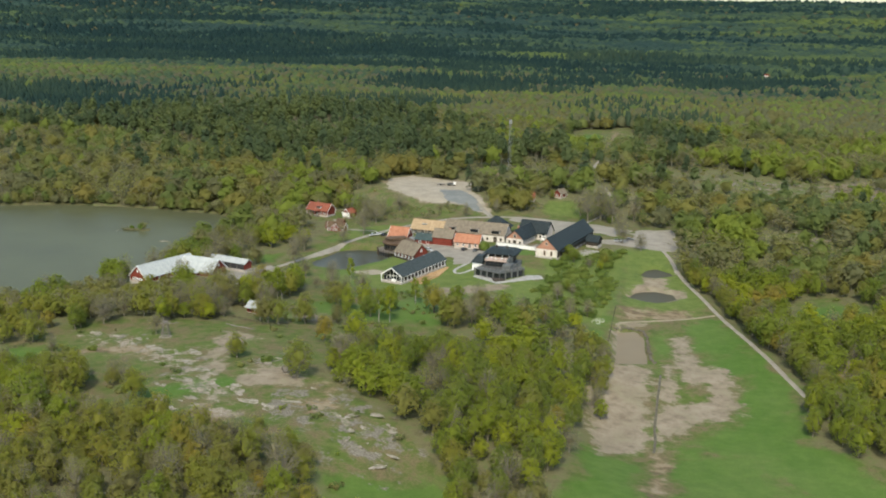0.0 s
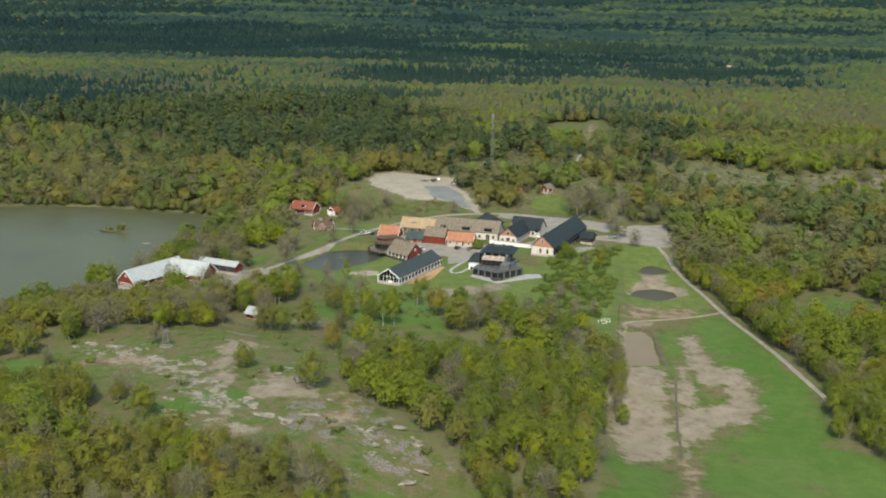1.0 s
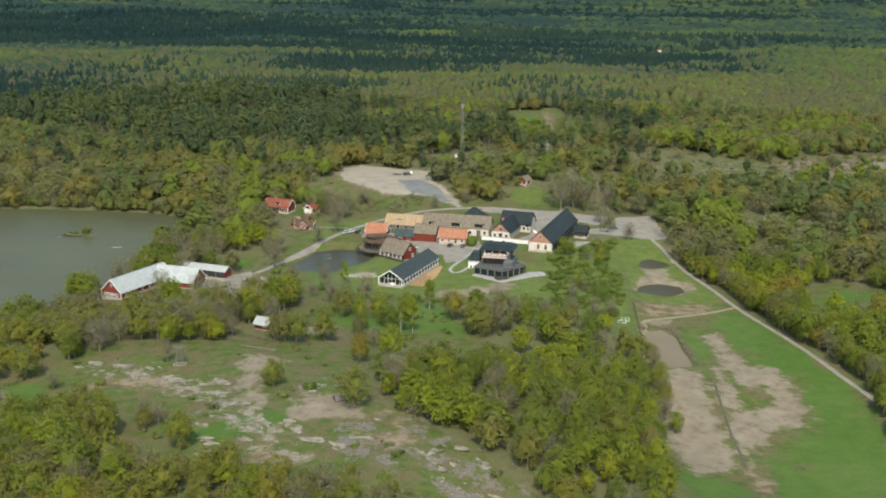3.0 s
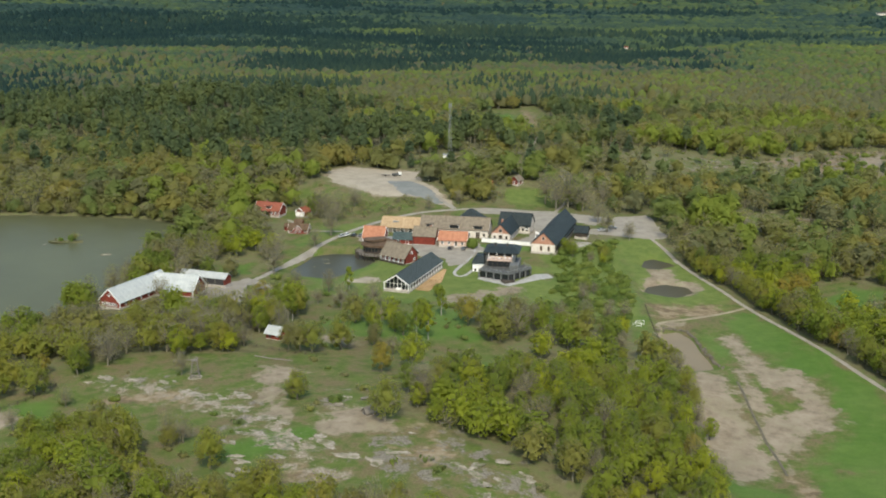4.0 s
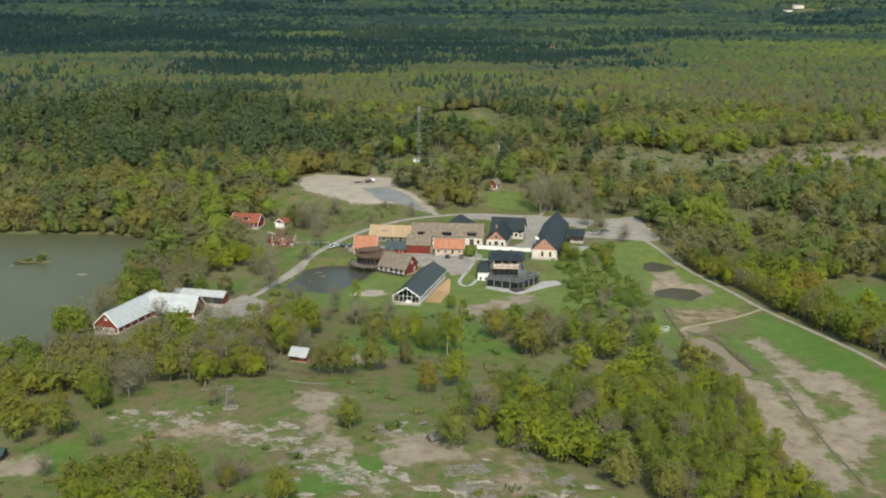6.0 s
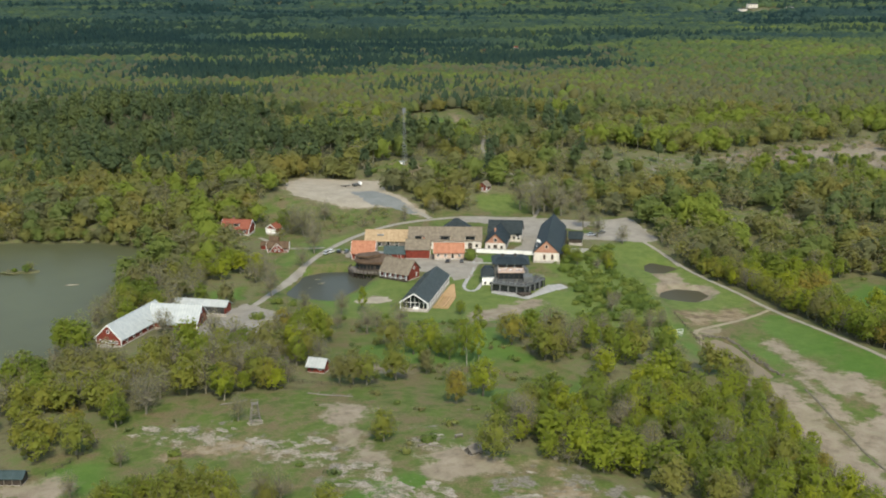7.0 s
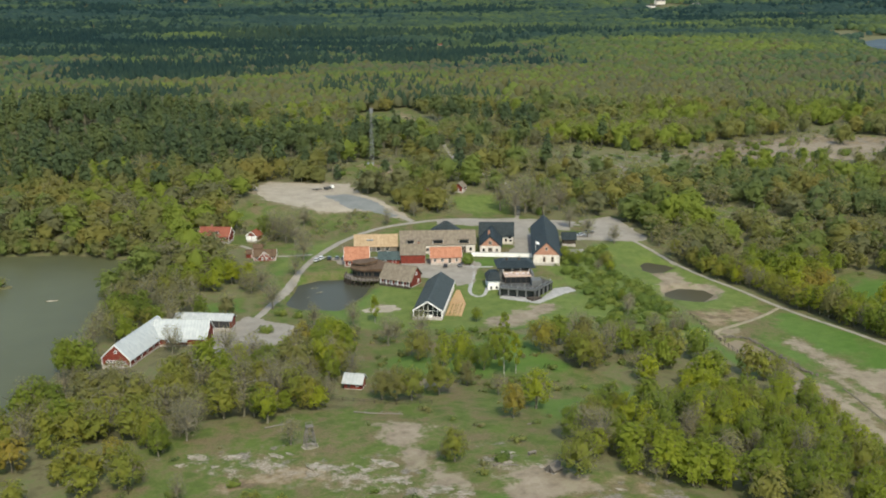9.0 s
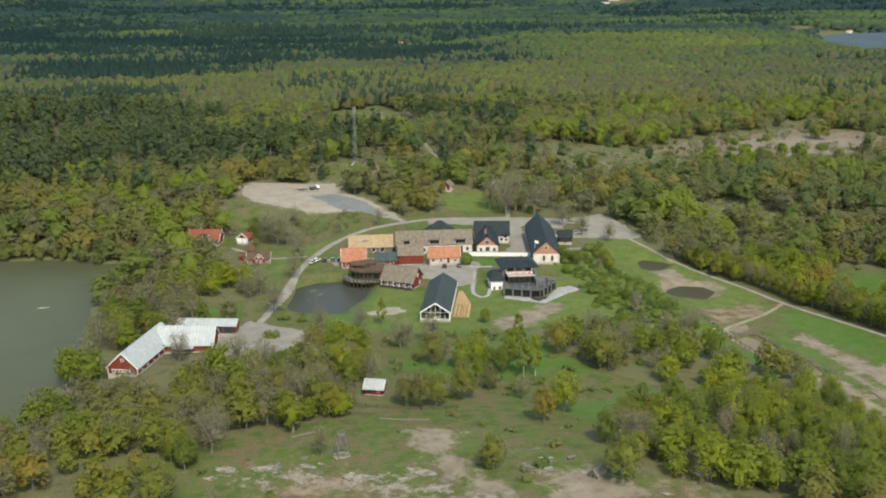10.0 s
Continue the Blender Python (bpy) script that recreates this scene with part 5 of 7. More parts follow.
for _x, _y, _s, _k in ((-271.5, 572, 1.6, "scrub"), (-273.5, 572.2, 1.2, "bush"), (-278, 571.4, 0.7, "bush"), (-280.5, 571, 0.6, "scrub")):
    plant(_k, 1, _x, _y, _s, _x * 31 % 360, 1.2, "low bush growing on the lake islet", -11.5)
def far_canopy():
    """The forest from behind the near woods to the horizon, crown beside crown, each a small faceted dome or cone."""
    rng = np.random.default_rng(12)
    xs, ys = [], []
    for lo, hi, step in ((985, 1300, 0.0072), (1300, 2100, 0.0068), (2100, 4830, 0.0082)):
        rr = lo * np.exp(np.arange(0, math.log(hi / lo), step * 0.95))
        aa = np.arange(radians(-36), radians(41), step * 0.95)
        r, a = np.meshgrid(rr, aa, indexing="ij")
        a = a + (np.arange(len(rr)) % 2)[:, None] * step / 2
        r = r * (1 + step * 0.9 * (rng.random(r.shape) - 0.5))
        a = a + step * 0.9 * (rng.random(a.shape) - 0.5)
        xs.append((-60 + r * np.sin(a)).ravel()), ys.append((r * np.cos(a)).ravel())
    x, y = np.concatenate(xs), np.concatenate(ys)
    gap = lattice(x, y, 330, 51) * 0.55 + lattice(x, y, 150, 52) * 0.45
    ok = ((gap < 0.78) | (x < 0) | (rng.random(len(x)) < 0.2)) & (outside(x, y, BASINS[-1][0]) > 6) & (np.hypot(x + 100, y - 40) > 990)
    for glade in (FAR_HEATH, GREEN_STRIP, [(90, 1730), (90, 1800), (190, 1900), (310, 1880), (300, 1830), (180, 1810)], [(985, 2990), (985, 3070), (1070, 3200), (1150, 3200), (1165, 3040)]):
        ok &= (outside(x, y, glade) > 4 * lattice(x, y, 25, 57)) | ((rng.random(len(x)) < 0.22) & (y < 1300))
    x, y = x[ok], y[ok]
    dist = np.hypot(x + 60, y)
    kind = species(x + 12 * rng.normal(size=len(x)), y + 12 * rng.normal(size=len(x)), rng)
    cone = kind == 3
    wide = np.maximum(4.4, 0.0045 * dist) * (0.75 + 0.5 * rng.random(len(x)))
    wide = np.where(cone, 0.72 * wide, wide)
    high = np.where(cone, 11 + 5 * rng.random(len(x)), 7.5 + 4.5 * rng.random(len(x))) + 0.0008 * dist
    z = height(x, y)
    turn = 6.283 * rng.random(len(x))
    # rings from foot to tip: share of the height, share of the width
    shapes = {True: ((0.10, 1.0), (0.55, 0.62)), False: ((0.22, 0.92), (0.72, 0.80))}
    n = 5
    # tint drops with distance, so haze goes into the leaf colour
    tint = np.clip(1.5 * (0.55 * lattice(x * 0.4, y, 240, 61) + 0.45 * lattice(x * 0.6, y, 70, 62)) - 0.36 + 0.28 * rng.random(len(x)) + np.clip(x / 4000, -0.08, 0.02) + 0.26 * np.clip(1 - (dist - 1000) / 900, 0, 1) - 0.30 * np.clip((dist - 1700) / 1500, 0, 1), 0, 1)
    # share of bluer leaf grows with distance, standing for haze
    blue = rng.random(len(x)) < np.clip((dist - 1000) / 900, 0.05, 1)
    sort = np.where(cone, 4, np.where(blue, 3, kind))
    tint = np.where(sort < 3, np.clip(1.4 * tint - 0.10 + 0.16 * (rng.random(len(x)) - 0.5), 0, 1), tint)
    for which, name, label, leaf in ((0, "far_oak_forest", "distant oaks in olive-brown leaf dulled with painted haze", "far_oak"), (1, "far_maple_forest", "distant broadleaf trees, yellow-green leaf dulled with painted haze", "far_maple"), (2, "far_bare_forest", "distant grey-brown trees not yet in leaf, haze in the colour", "far_grey"),
                                     (3, "far_aspen_forest", "broadleaf forest reaching the horizon, blue haze in its leaf colour", "hazed"), (4, "far_conifer_forest", "far spruce and pine forest, cloud shadow and haze in its colour", "spruce")):
        shape = which == 4
        m = np.where(sort == which)[0]
        k = len(m)
        v = np.empty((k, 2 * n + 1, 3))
        for j, (up, out) in enumerate(shapes[shape]):
            for i in range(n):
                a = turn[m] + 6.283 * (i + 0.5 * j) / n
                r = wide[m] * out * (0.8 + 0.4 * rng.random(k))
                v[:, j * n + i] = np.stack([x[m] + r * np.cos(a), y[m] + r * np.sin(a), z[m] + high[m] * (up + 0.12 * (rng.random(k) - 0.5))], 1)
        v[:, 2 * n] = np.stack([x[m] + 0.2 * wide[m] * rng.normal(size=k), y[m] + 0.2 * wide[m] * rng.normal(size=k), z[m] + high[m]], 1)
        f = []
        for i in range(n):
            p = (i + 1) % n
            f += [(i, p, n + i), (p, n + p, n + i), (n + i, n + p, 2 * n)]
        f = np.array(f)
        tri = (np.arange(k)[:, None, None] * (2 * n + 1) + f[None]).reshape(-1, 3)
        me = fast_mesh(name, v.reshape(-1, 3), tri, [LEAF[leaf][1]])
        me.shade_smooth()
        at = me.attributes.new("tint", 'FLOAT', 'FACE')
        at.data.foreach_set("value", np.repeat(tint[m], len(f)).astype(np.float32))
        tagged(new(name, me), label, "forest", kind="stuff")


far_canopy()
far_woods()
undergrowth()
near_woods()
single_trees()


# ---- buildings ----
def window(parent, side, L, W, u, z, w, h, bars=1, frame_m=None, pane_m=None, name="window"):
    """A framed pane on one side of a building: f and b are the long sides, l and r the ends."""
    t = 0.12

    def put(bm, a0, a1, z0, z1, d0, d1):
        if side == "f":
            box(bm, a0, a1, -W / 2 - d1, -W / 2 - d0, z0, z1)
        elif side == "b":
            box(bm, a0, a1, W / 2 + d0, W / 2 + d1, z0, z1)
        elif side == "l":
            box(bm, -L / 2 - d1, -L / 2 - d0, a0, a1, z0, z1)
        else:
            box(bm, L / 2 + d0, L / 2 + d1, a0, a1, z0, z1)
    bm = bmesh.new()
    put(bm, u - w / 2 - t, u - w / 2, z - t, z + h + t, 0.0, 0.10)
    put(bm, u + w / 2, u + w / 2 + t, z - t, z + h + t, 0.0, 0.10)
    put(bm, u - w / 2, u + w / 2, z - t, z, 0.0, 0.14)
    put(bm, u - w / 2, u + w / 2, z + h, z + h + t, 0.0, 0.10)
    for k in range(bars):
        a = u - w / 2 + w * (k + 1) / (bars + 1)
        put(bm, a - 0.03, a + 0.03, z, z + h, 0.03, 0.08)
    fr = part(name, bm, frame_m or WHITE, parent)
    bm = bmesh.new()
    put(bm, u - w / 2, u + w / 2, z, z + h, 0.0, 0.03)
    part("pane" if name == "window" else "leaf", bm, pane_m or GLASS, fr)
    return fr


def gable_house(name, label, x, y, yaw, z, L, W, wall, rise, wall_m, roof_m, end_m=None, gable_m=None, over=0.5, plinth=0.5, plinth_m=None, trim=None, category="house", corner=None, eave_drop=0.0, group=""):
    """A house with a pitched roof: plinth, walls, gables, roof slopes, ridge and trim, each a part."""
    e = stand(name, x, y, yaw, z, label, category, group)
    a, b, k = L / 2, W / 2, rise / (W / 2)
    part("plinth", boxes((-a - 0.06, a + 0.06, -b - 0.06, b + 0.06, -2.6, plinth)), plinth_m or PLINTH, e)
    for s in (-1, 1):
        part("wall", boxes((-a, a, *sorted((s * b, s * (b - 0.3))), plinth, wall)), wall_m, e)
        bm = bmesh.new()
        prism_x = sorted((s * a, s * (a - 0.3)))
        lo = [(-b, plinth), (b, plinth), (b, wall), (0, wall + rise), (-b, wall)] if gable_m is None else [(-b, plinth), (b, plinth), (b, wall), (-b, wall)]
        va, vb = [[bm.verts.new((px, py, pz)) for py, pz in lo] for px in prism_x]
        bm.faces.new(va), bm.faces.new(vb)
        for i in range(len(lo)):
            bm.faces.new((va[i], va[(i + 1) % len(lo)], vb[(i + 1) % len(lo)], vb[i]))
        part("end_wall", bm, end_m or wall_m, e)
        if gable_m is not None:
            bm = bmesh.new()
            va, vb = [[bm.verts.new((px, py, pz)) for py, pz in ((-b, wall), (b, wall), (0, wall + rise))] for px in (prism_x[0] - 0.02, prism_x[1] + 0.02)]
            bm.faces.new(va), bm.faces.new(vb)
            for i in range(3):
                bm.faces.new((va[i], va[(i + 1) % 3], vb[(i + 1) % 3], vb[i]))
            part("gable", bm, gable_m, e)
    for s in (-1, 1):
        bm = bmesh.new()
        o = over + (eave_drop if s < 0 else 0)
        lo = [(-a - over, s * (b + o), wall - k * o), (a + over, s * (b + o), wall - k * o), (a + over, 0, wall + rise), (-a - over, 0, wall + rise)]
        v0 = [bm.verts.new((p[0], p[1], p[2] + 0.03)) for p in lo]
        v1 = [bm.verts.new((p[0], p[1], p[2] + 0.24)) for p in lo]
        bm.faces.new(v0), bm.faces.new(v1)
        for i in range(4):
            bm.faces.new((v0[i], v0[(i + 1) % 4], v1[(i + 1) % 4], v1[i]))
        part("roof_slope", bm, roof_m, e)
        if trim:
            for t in (-1, 1):
                bm = bmesh.new()
                px = t * (a + over + 0.03)
                beam(bm, (px, s * (b + o), wall - k * o + 0.10), (px, 0, wall + rise + 0.10), 0.08, 0.34)
                part("bargeboard", bm, trim, e)
    part("ridge", boxes((-a - over, a + over, -0.16, 0.16, wall + rise + 0.12, wall + rise + 0.32)), roof_m, e)
    if corner:
        for sx in (-1, 1):
            for sy in (-1, 1):
                part("corner_board", boxes((sx * a - 0.14, sx * a + 0.14, sy * b - 0.14, sy * b + 0.14, plinth, wall)), corner, e)
    return e


def chimney(e, x, y, z0, z1, w=0.8, m=None):
    c = part("chimney", boxes((x - w / 2, x + w / 2, y - w / 2, y + w / 2, z0, z1)), m or BRICK, e)
    part("cap", boxes((x - w / 2 - 0.1, x + w / 2 + 0.1, y - w / 2 - 0.1, y + w / 2 + 0.1, z1, z1 + 0.14)), CONCRETE, c)


def dormer(e, u, y0, z0, w, h, depth, roof_m, front_m):
    """A flat-roofed hatch in a roof slope that faces local -y."""
    d = part("dormer", boxes((u - w / 2, u + w / 2, y0, y0 + depth, z0, z0 + h)), front_m, e)
    part("dormer_roof", boxes((u - w / 2 - 0.25, u + w / 2 + 0.25, y0 - 0.3, y0 + depth, z0 + h, z0 + h + 0.18)), roof_m, d)
    # on the barns this dark glass stands for the unlit opening
    part("hatch", boxes((u - w / 2 + 0.15, u + w / 2 - 0.15, y0 - 0.04, y0, z0 + 0.55, z0 + h - 0.1)), GLASS, d)
    return d


# long glazed hall
def hall():
    L, W, wall, rise = 41.1, 10.4, 3.2, 3.35
    e = stand("banquet_hall", -102.3, 496, 71.6, -7.3, "long low hall with slate-grey seam roof and glazed gable", "hall")
    a, b, k = L / 2, W / 2, rise / (W / 2)
    part("plinth", boxes((-a - 0.3, a, -b - 0.2, b + 0.2, -2.6, 0.55)), PLINTH, e, "rough pale fieldstone plinth")
    part("wall", boxes((-a + 1.6, a, b - 0.3, b, 0.55, wall)), DARK_WOOD, e)
    part("wall", boxes((-a + 1.6, a, -b + 0.5, -b + 0.8, 0.55, wall)), DARK_WOOD, e)
    bm = bmesh.new()
    va, vb = [[bm.verts.new((px, py, pz)) for py, pz in ((-b, 0.55), (b, 0.55), (b, wall), (0, wall + rise), (-b, wall))] for px in (a - 0.3, a)]
    bm.faces.new(va), bm.faces.new(vb)
    for i in range(5):
        bm.faces.new((va[i], va[(i + 1) % 5], vb[(i + 1) % 5], vb[i]))
    part("end_wall", bm, DARK_WOOD, e)
    bm = bmesh.new()
    va, vb = [[bm.verts.new((px, py, pz)) for py, pz in ((-b + 0.4, 0.55), (b - 0.4, 0.55), (b - 0.4, wall - 0.1), (0, wall + rise - 0.3), (-b + 0.4, wall - 0.1))] for px in (-a + 1.55, -a + 1.6)]
    bm.faces.new(va), bm.faces.new(vb)
    for i in range(5):
        bm.faces.new((va[i], va[(i + 1) % 5], vb[(i + 1) % 5], vb[i]))
    g = part("gable_glazing", bm, GLASS, e, "dark glazed gable set back in a porch")
    for py in (-3.4, -1.7, 0.0, 1.7, 3.4):
        part("mullion", boxes((-a + 1.4, -a + 1.55, py - 0.07, py + 0.07, 0.55, wall + rise - k * abs(py) - 0.35)), WHITE, g)
    part("transom", boxes((-a + 1.42, -a + 1.55, -b + 0.4, b - 0.4, wall - 0.5, wall - 0.36)), WHITE, g)
    for s in (-1, 1):
        bm = bmesh.new()
        o = 0.35
        lo = [(-a - 0.3, s * (b + o), wall - k * o), (a + 0.3, s * (b + o), wall - k * o), (a + 0.3, 0, wall + rise), (-a - 0.3, 0, wall + rise)]
        v0 = [bm.verts.new((p[0], p[1], p[2] + 0.03)) for p in lo]
        v1 = [bm.verts.new((p[0], p[1], p[2] + 0.26)) for p in lo]
        bm.faces.new(v0), bm.faces.new(v1)
        for i in range(4):
            bm.faces.new((v0[i], v0[(i + 1) % 4], v1[(i + 1) % 4], v1[i]))
        r = part("roof_slope", bm, HALL_ROOF, e)
        bm = bmesh.new()
        n = 52
        for i in range(n + 1):
            px = -a - 0.25 + (L + 0.5) * i / n
            beam(bm, (px, s * (b + o), wall - k * o + 0.28), (px, 0, wall + rise + 0.28), 0.05, 0.07)
        part("standing_seams", bm, HALL_ROOF, r)
        bm = bmesh.new()
        beam(bm, (-a - 0.36, s * (b + o), wall - k * o + 0.12), (-a - 0.36, 0, wall + rise + 0.12), 0.12, 0.42)
        part("bargeboard", bm, WHITE, e, "broad white bargeboard")
        part("corner_post", boxes((-a - 0.3, -a - 0.05, s * b - 0.15, s * b + 0.15, 0.55, wall - 0.05)), WHITE, e)
    part("gutter", boxes((-a, a, -b - 0.5, -b - 0.36, wall - 0.36, wall - 0.22)), WHITE, e)
    part("ridge", boxes((-a - 0.3, a + 0.3, -0.2, 0.2, wall + rise + 0.14, wall + rise + 0.36)), HALL_ROOF, e)
    n = 13
    for i in range(n):
        px = -a + 2.2 + (L - 3.4) * i / (n - 1)
        part("pillar", boxes((px - 0.16, px + 0.16, -b - 0.12, -b + 0.2, 0.55, wall - 0.1)), WHITE, e, "white side pillar")
        if i < n - 1:
            w = (L - 3.4) / (n - 1)
            part("pane", boxes((px + 0.5, px + w - 0.5, -b + 0.44, -b + 0.5, 0.7, wall - 0.7)), GLASS, e)
    part("table", boxes((-a + 0.2, -a + 1.0, -1.6, 0.4, 0.55, 1.3)), WHITE, e)


hall()

# timber terrace beside the hall
deck = stand("wooden_terrace", -94.0, 493.5, 71.6, None, "new larch terrace with rows of plank benches", "terrace")
_dz = 0.25
for _i in range(9):
    part("plank", boxes((-15.4 + 0.2 * (_i % 3), 1.0 - 0.3 * (_i % 2), -3.2 + _i * 0.7, -2.80 + _i * 0.7, -0.8, _dz + 0.10 * (_i % 2))), DECK, deck)
for _i in range(5):
    part("bench", boxes((-14.6 + 0.3 * _i, 0.4 - 0.4 * _i, -2.9 + _i * 1.2, -2.5 + _i * 1.2, _dz, _dz + 0.45)), DECK, deck)
for _i in range(17):
    part("plank", boxes((1.2 + _i * 1.05, 2.1 + _i * 1.05, -3.0 + _i * 0.24, 3.0 - _i * 0.04, -0.8, _dz + 0.1)), DECK, deck)

# great barn
# long walls set much darker than the whitewashed ends
barn = gable_house("great_barn", "long barn with dark side walls, steep black roof and whitewashed gable", -38.1, 564.3, 74.8, -5.8, 55.3, 11.4, 3.9, 5.4, DARK_WOOD, BLACK_ROOF, STONE_W, BRICK, 0.45, 0.3, category="barn")
for _u in (-2.6, 0.9):
    window(barn, "l", 55.3, 11.4, _u, 0.9, 1.0, 2.2, 0, PINK, name="door", pane_m=DARK_WOOD)
window(barn, "l", 55.3, 11.4, 0, 6.0, 0.9, 1.2, 0, STONE_W)
for _i in range(9):
    window(barn, "f", 55.3, 11.4, -23 + _i * 5.6, 1.4, 1.3, 1.5, 1, DARK_WOOD)
part("side_awning", boxes((-24, 24, -6.9, -5.75, 2.5, 2.75)), BLACK_ROOF, barn)
for _i in range(10):
    part("awning_post", boxes((-23.5 + _i * 5.2, -23.3 + _i * 5.2, -6.8, -6.6, -2, 2.5)), DARK_WOOD, barn)
lean = gable_house("barn_annexe", "low annexe with black roof beside the great barn", -24.0, 573, -15, -6.2, 6, 7, 2.6, 2.4, DARK_WOOD, BLACK_ROOF, category="barn")
window(lean, "f", 6, 7, 0, 0.5, 2.4, 2.0, 1, DARK_WOOD, name="door", pane_m=DARK_WOOD)
for _i in range(6):
    _rx, _ry = -33.0 + 1.7 * _i, 549.5 + 2.6 * _i
    _row = stand("timber_stack", _rx, _ry, -14 + 2 * (_i % 3), None, "low row of pale stacked boards on grass", "timber stack", "timber rows beside the barn")
    for _k in range(3):
        part("board", boxes((-4.2 + 0.3 * _k, 4.0 - 0.4 * _k, -0.42 + 0.29 * _k, -0.16 + 0.29 * _k, -0.3, 0.22 + 0.06 * (_k % 2))), PAVING, _row)
flag = stand("flagpole", -48.6, 543.0, 0, None, "slender white flagpole with small pale flag", "flagpole")
part("pole", beam(bmesh.new(), (0, 0, -0.3), (0, 0, 9.6), 0.12), WHITE, flag)
_bm = bmesh.new()
for _i in range(4):
    box(_bm, 0.06 + _i * 0.4, 0.46 + _i * 0.4, -0.03 + 0.1 * math.sin(_i * 1.4), 0.0 + 0.1 * math.sin(_i * 1.4), 8.3 - _i * 0.18, 9.4 - _i * 0.2)
part("flag", _bm, WHITE, flag)

# second barn with a cross wing
cross = gable_house("cross_barn", "black-roofed barn block with whitewashed walls", -55.2, 585.2, -14.7, -6.4, 15.5, 11, 3.8, 5.0, STONE_W, BLACK_ROOF, category="barn", plinth=0.3)
for _i in range(4):
    window(cross, "f", 15.5, 11, 0.2 + _i * 2.1, 1.2, 0.9, 1.2, 1, DARK_WOOD)
dormer(cross, 6.2, -5.6, 2.0, 1.8, 2.0, 2.0, BLACK_ROOF, WHITE)
wing = gable_house("barn_wing", "steep black-roofed barn wing with pink brick gable", -61.0, 572.8, 74.8, -6.4, 22, 9.4, 3.6, 4.3, STONE_W, BLACK_ROOF, STONE_W, BRICK, 0.6, 0.3, category="barn")
window(wing, "l", 22, 9.4, 0, 4.2, 1.3, 1.5, 1, STONE_W)
window(wing, "l", 22, 9.4, 0, 1.2, 1.5, 1.5, 0, DARK_WOOD, name="hatch", pane_m=DARK_WOOD)
for _u in (-2.9, 2.9):
    window(wing, "l", 22, 9.4, _u, 1.2, 0.8, 1.1, 1, DARK_WOOD)
chimney(wing, -4, 0.8, 6, 9.2)

# shingled long barn with hatches
long_barn = gable_house("shingled_barn", "long whitewashed barn with brown shingle roof and hatches", -85.2, 575.3, -9, -6.8, 33.5, 12, 4.2, 4.9, STONE_W, THATCH, over=0.4, plinth=0.3, category="barn")
for _u in (-12.2, 0.0, 11.6):
    dormer(long_barn, _u, -5.75, 4.0, 4.6 if _u > -5 else 3.2, 2.2, 2.8, THATCH, STONE_W)
    window(long_barn, "f", 33.5, 12, _u, 0.3, 1.9, 2.9, 1, STONE_W, name="door", pane_m=DARK_WOOD)
for _u in (-8.2, -4.6, 4.0, 7.4, 14.6):
    window(long_barn, "f", 33.5, 12, _u, 1.3, 0.9, 1.2, 1, DARK_WOOD)
pav = stand("pavilion", -77.6, 593.2, -12, -6.8, "square pavilion with black pyramid roof", "pavilion")
part("wall", boxes((-5.5, 5.5, -5.5, 5.5, -2, 3.6)), STONE_W, pav)
_bm = bmesh.new()
_v = [_bm.verts.new(p) for p in ((-8, -6.5, 3.4), (8, -6.5, 3.4), (8, 6.5, 3.4), (-8, 6.5, 3.4), (-1, 0, 9.4), (1, 0, 9.4))]
for _f in ((0, 1, 5, 4), (1, 2, 5), (2, 3, 4, 5), (3, 0, 4), (3, 2, 1, 0)):
    _bm.faces.new([_v[i] for i in _f])
part("hip_roof", _bm, BLACK_ROOF, pav)
window(pav, "f", 11, 11, 0, 0.5, 1.6, 2.2, 1)

# plank-roofed hall, clay-tiled houses and the red range round the yard
plank = gable_house("plank_roofed_hall", "hall with new pale plank roof", -111.8, 584.3, -9, -7.2, 19, 10, 3.0, 4.0, WOOD, WOOD_ROOF, over=0.6, plinth=0.2, category="hall")
for _u in (-7, -3, 1, 5):
    window(plank, "f", 19, 10, _u, 0.6, 1.6, 1.9, 1, WHITE)
part("roof_hatch", boxes((-4.2, -1.2, -3.2, -2.4, 5.0, 5.5)), STEEL, plank)
orange = gable_house("clay_tiled_house", "red wooden house with orange clay tile roof", -123.6, 561, -10, -7.4, 10, 8, 3.2, 4.4, RED_WALL, CLAY, RED_END, trim=WHITE, corner=WHITE)
for _u in (-3, 0.2, 3):
    window(orange, "f", 10, 8, _u, 1.0, 1.0, 1.3)
window(orange, "r", 10, 8, 0, 1.0, 1.0, 1.3)
window(orange, "r", 10, 8, 0, 4.2, 0.9, 1.1)
part("veranda_roof", boxes((5.1, 9.0, -3.5, 2.5, 2.4, 2.6)), STEEL, orange)
for _x, _y in ((8.8, -3.3), (8.8, 2.3), (5.4, -3.3)):
    part("veranda_post", boxes((_x - 0.08, _x + 0.08, _y - 0.08, _y + 0.08, -2, 2.4)), WHITE, orange)
pink = gable_house("clay_tiled_cottage", "pale pink rendered cottage with orange clay tile roof", -86.2, 552.6, -8, -6.4, 13, 7, 3.2, 3.3, PINK, CLAY, category="house", trim=WHITE)
for _u in (-4.8, -1.6, 4.6):
    window(pink, "f", 13, 7, _u, 1.1, 1.0, 1.3)
window(pink, "f", 13, 7, 1.6, 0.5, 1.2, 2.1, 0, WHITE, name="door", pane_m=DARK_WOOD)
window(pink, "r", 13, 7, 0, 1.1, 1.0, 1.3)
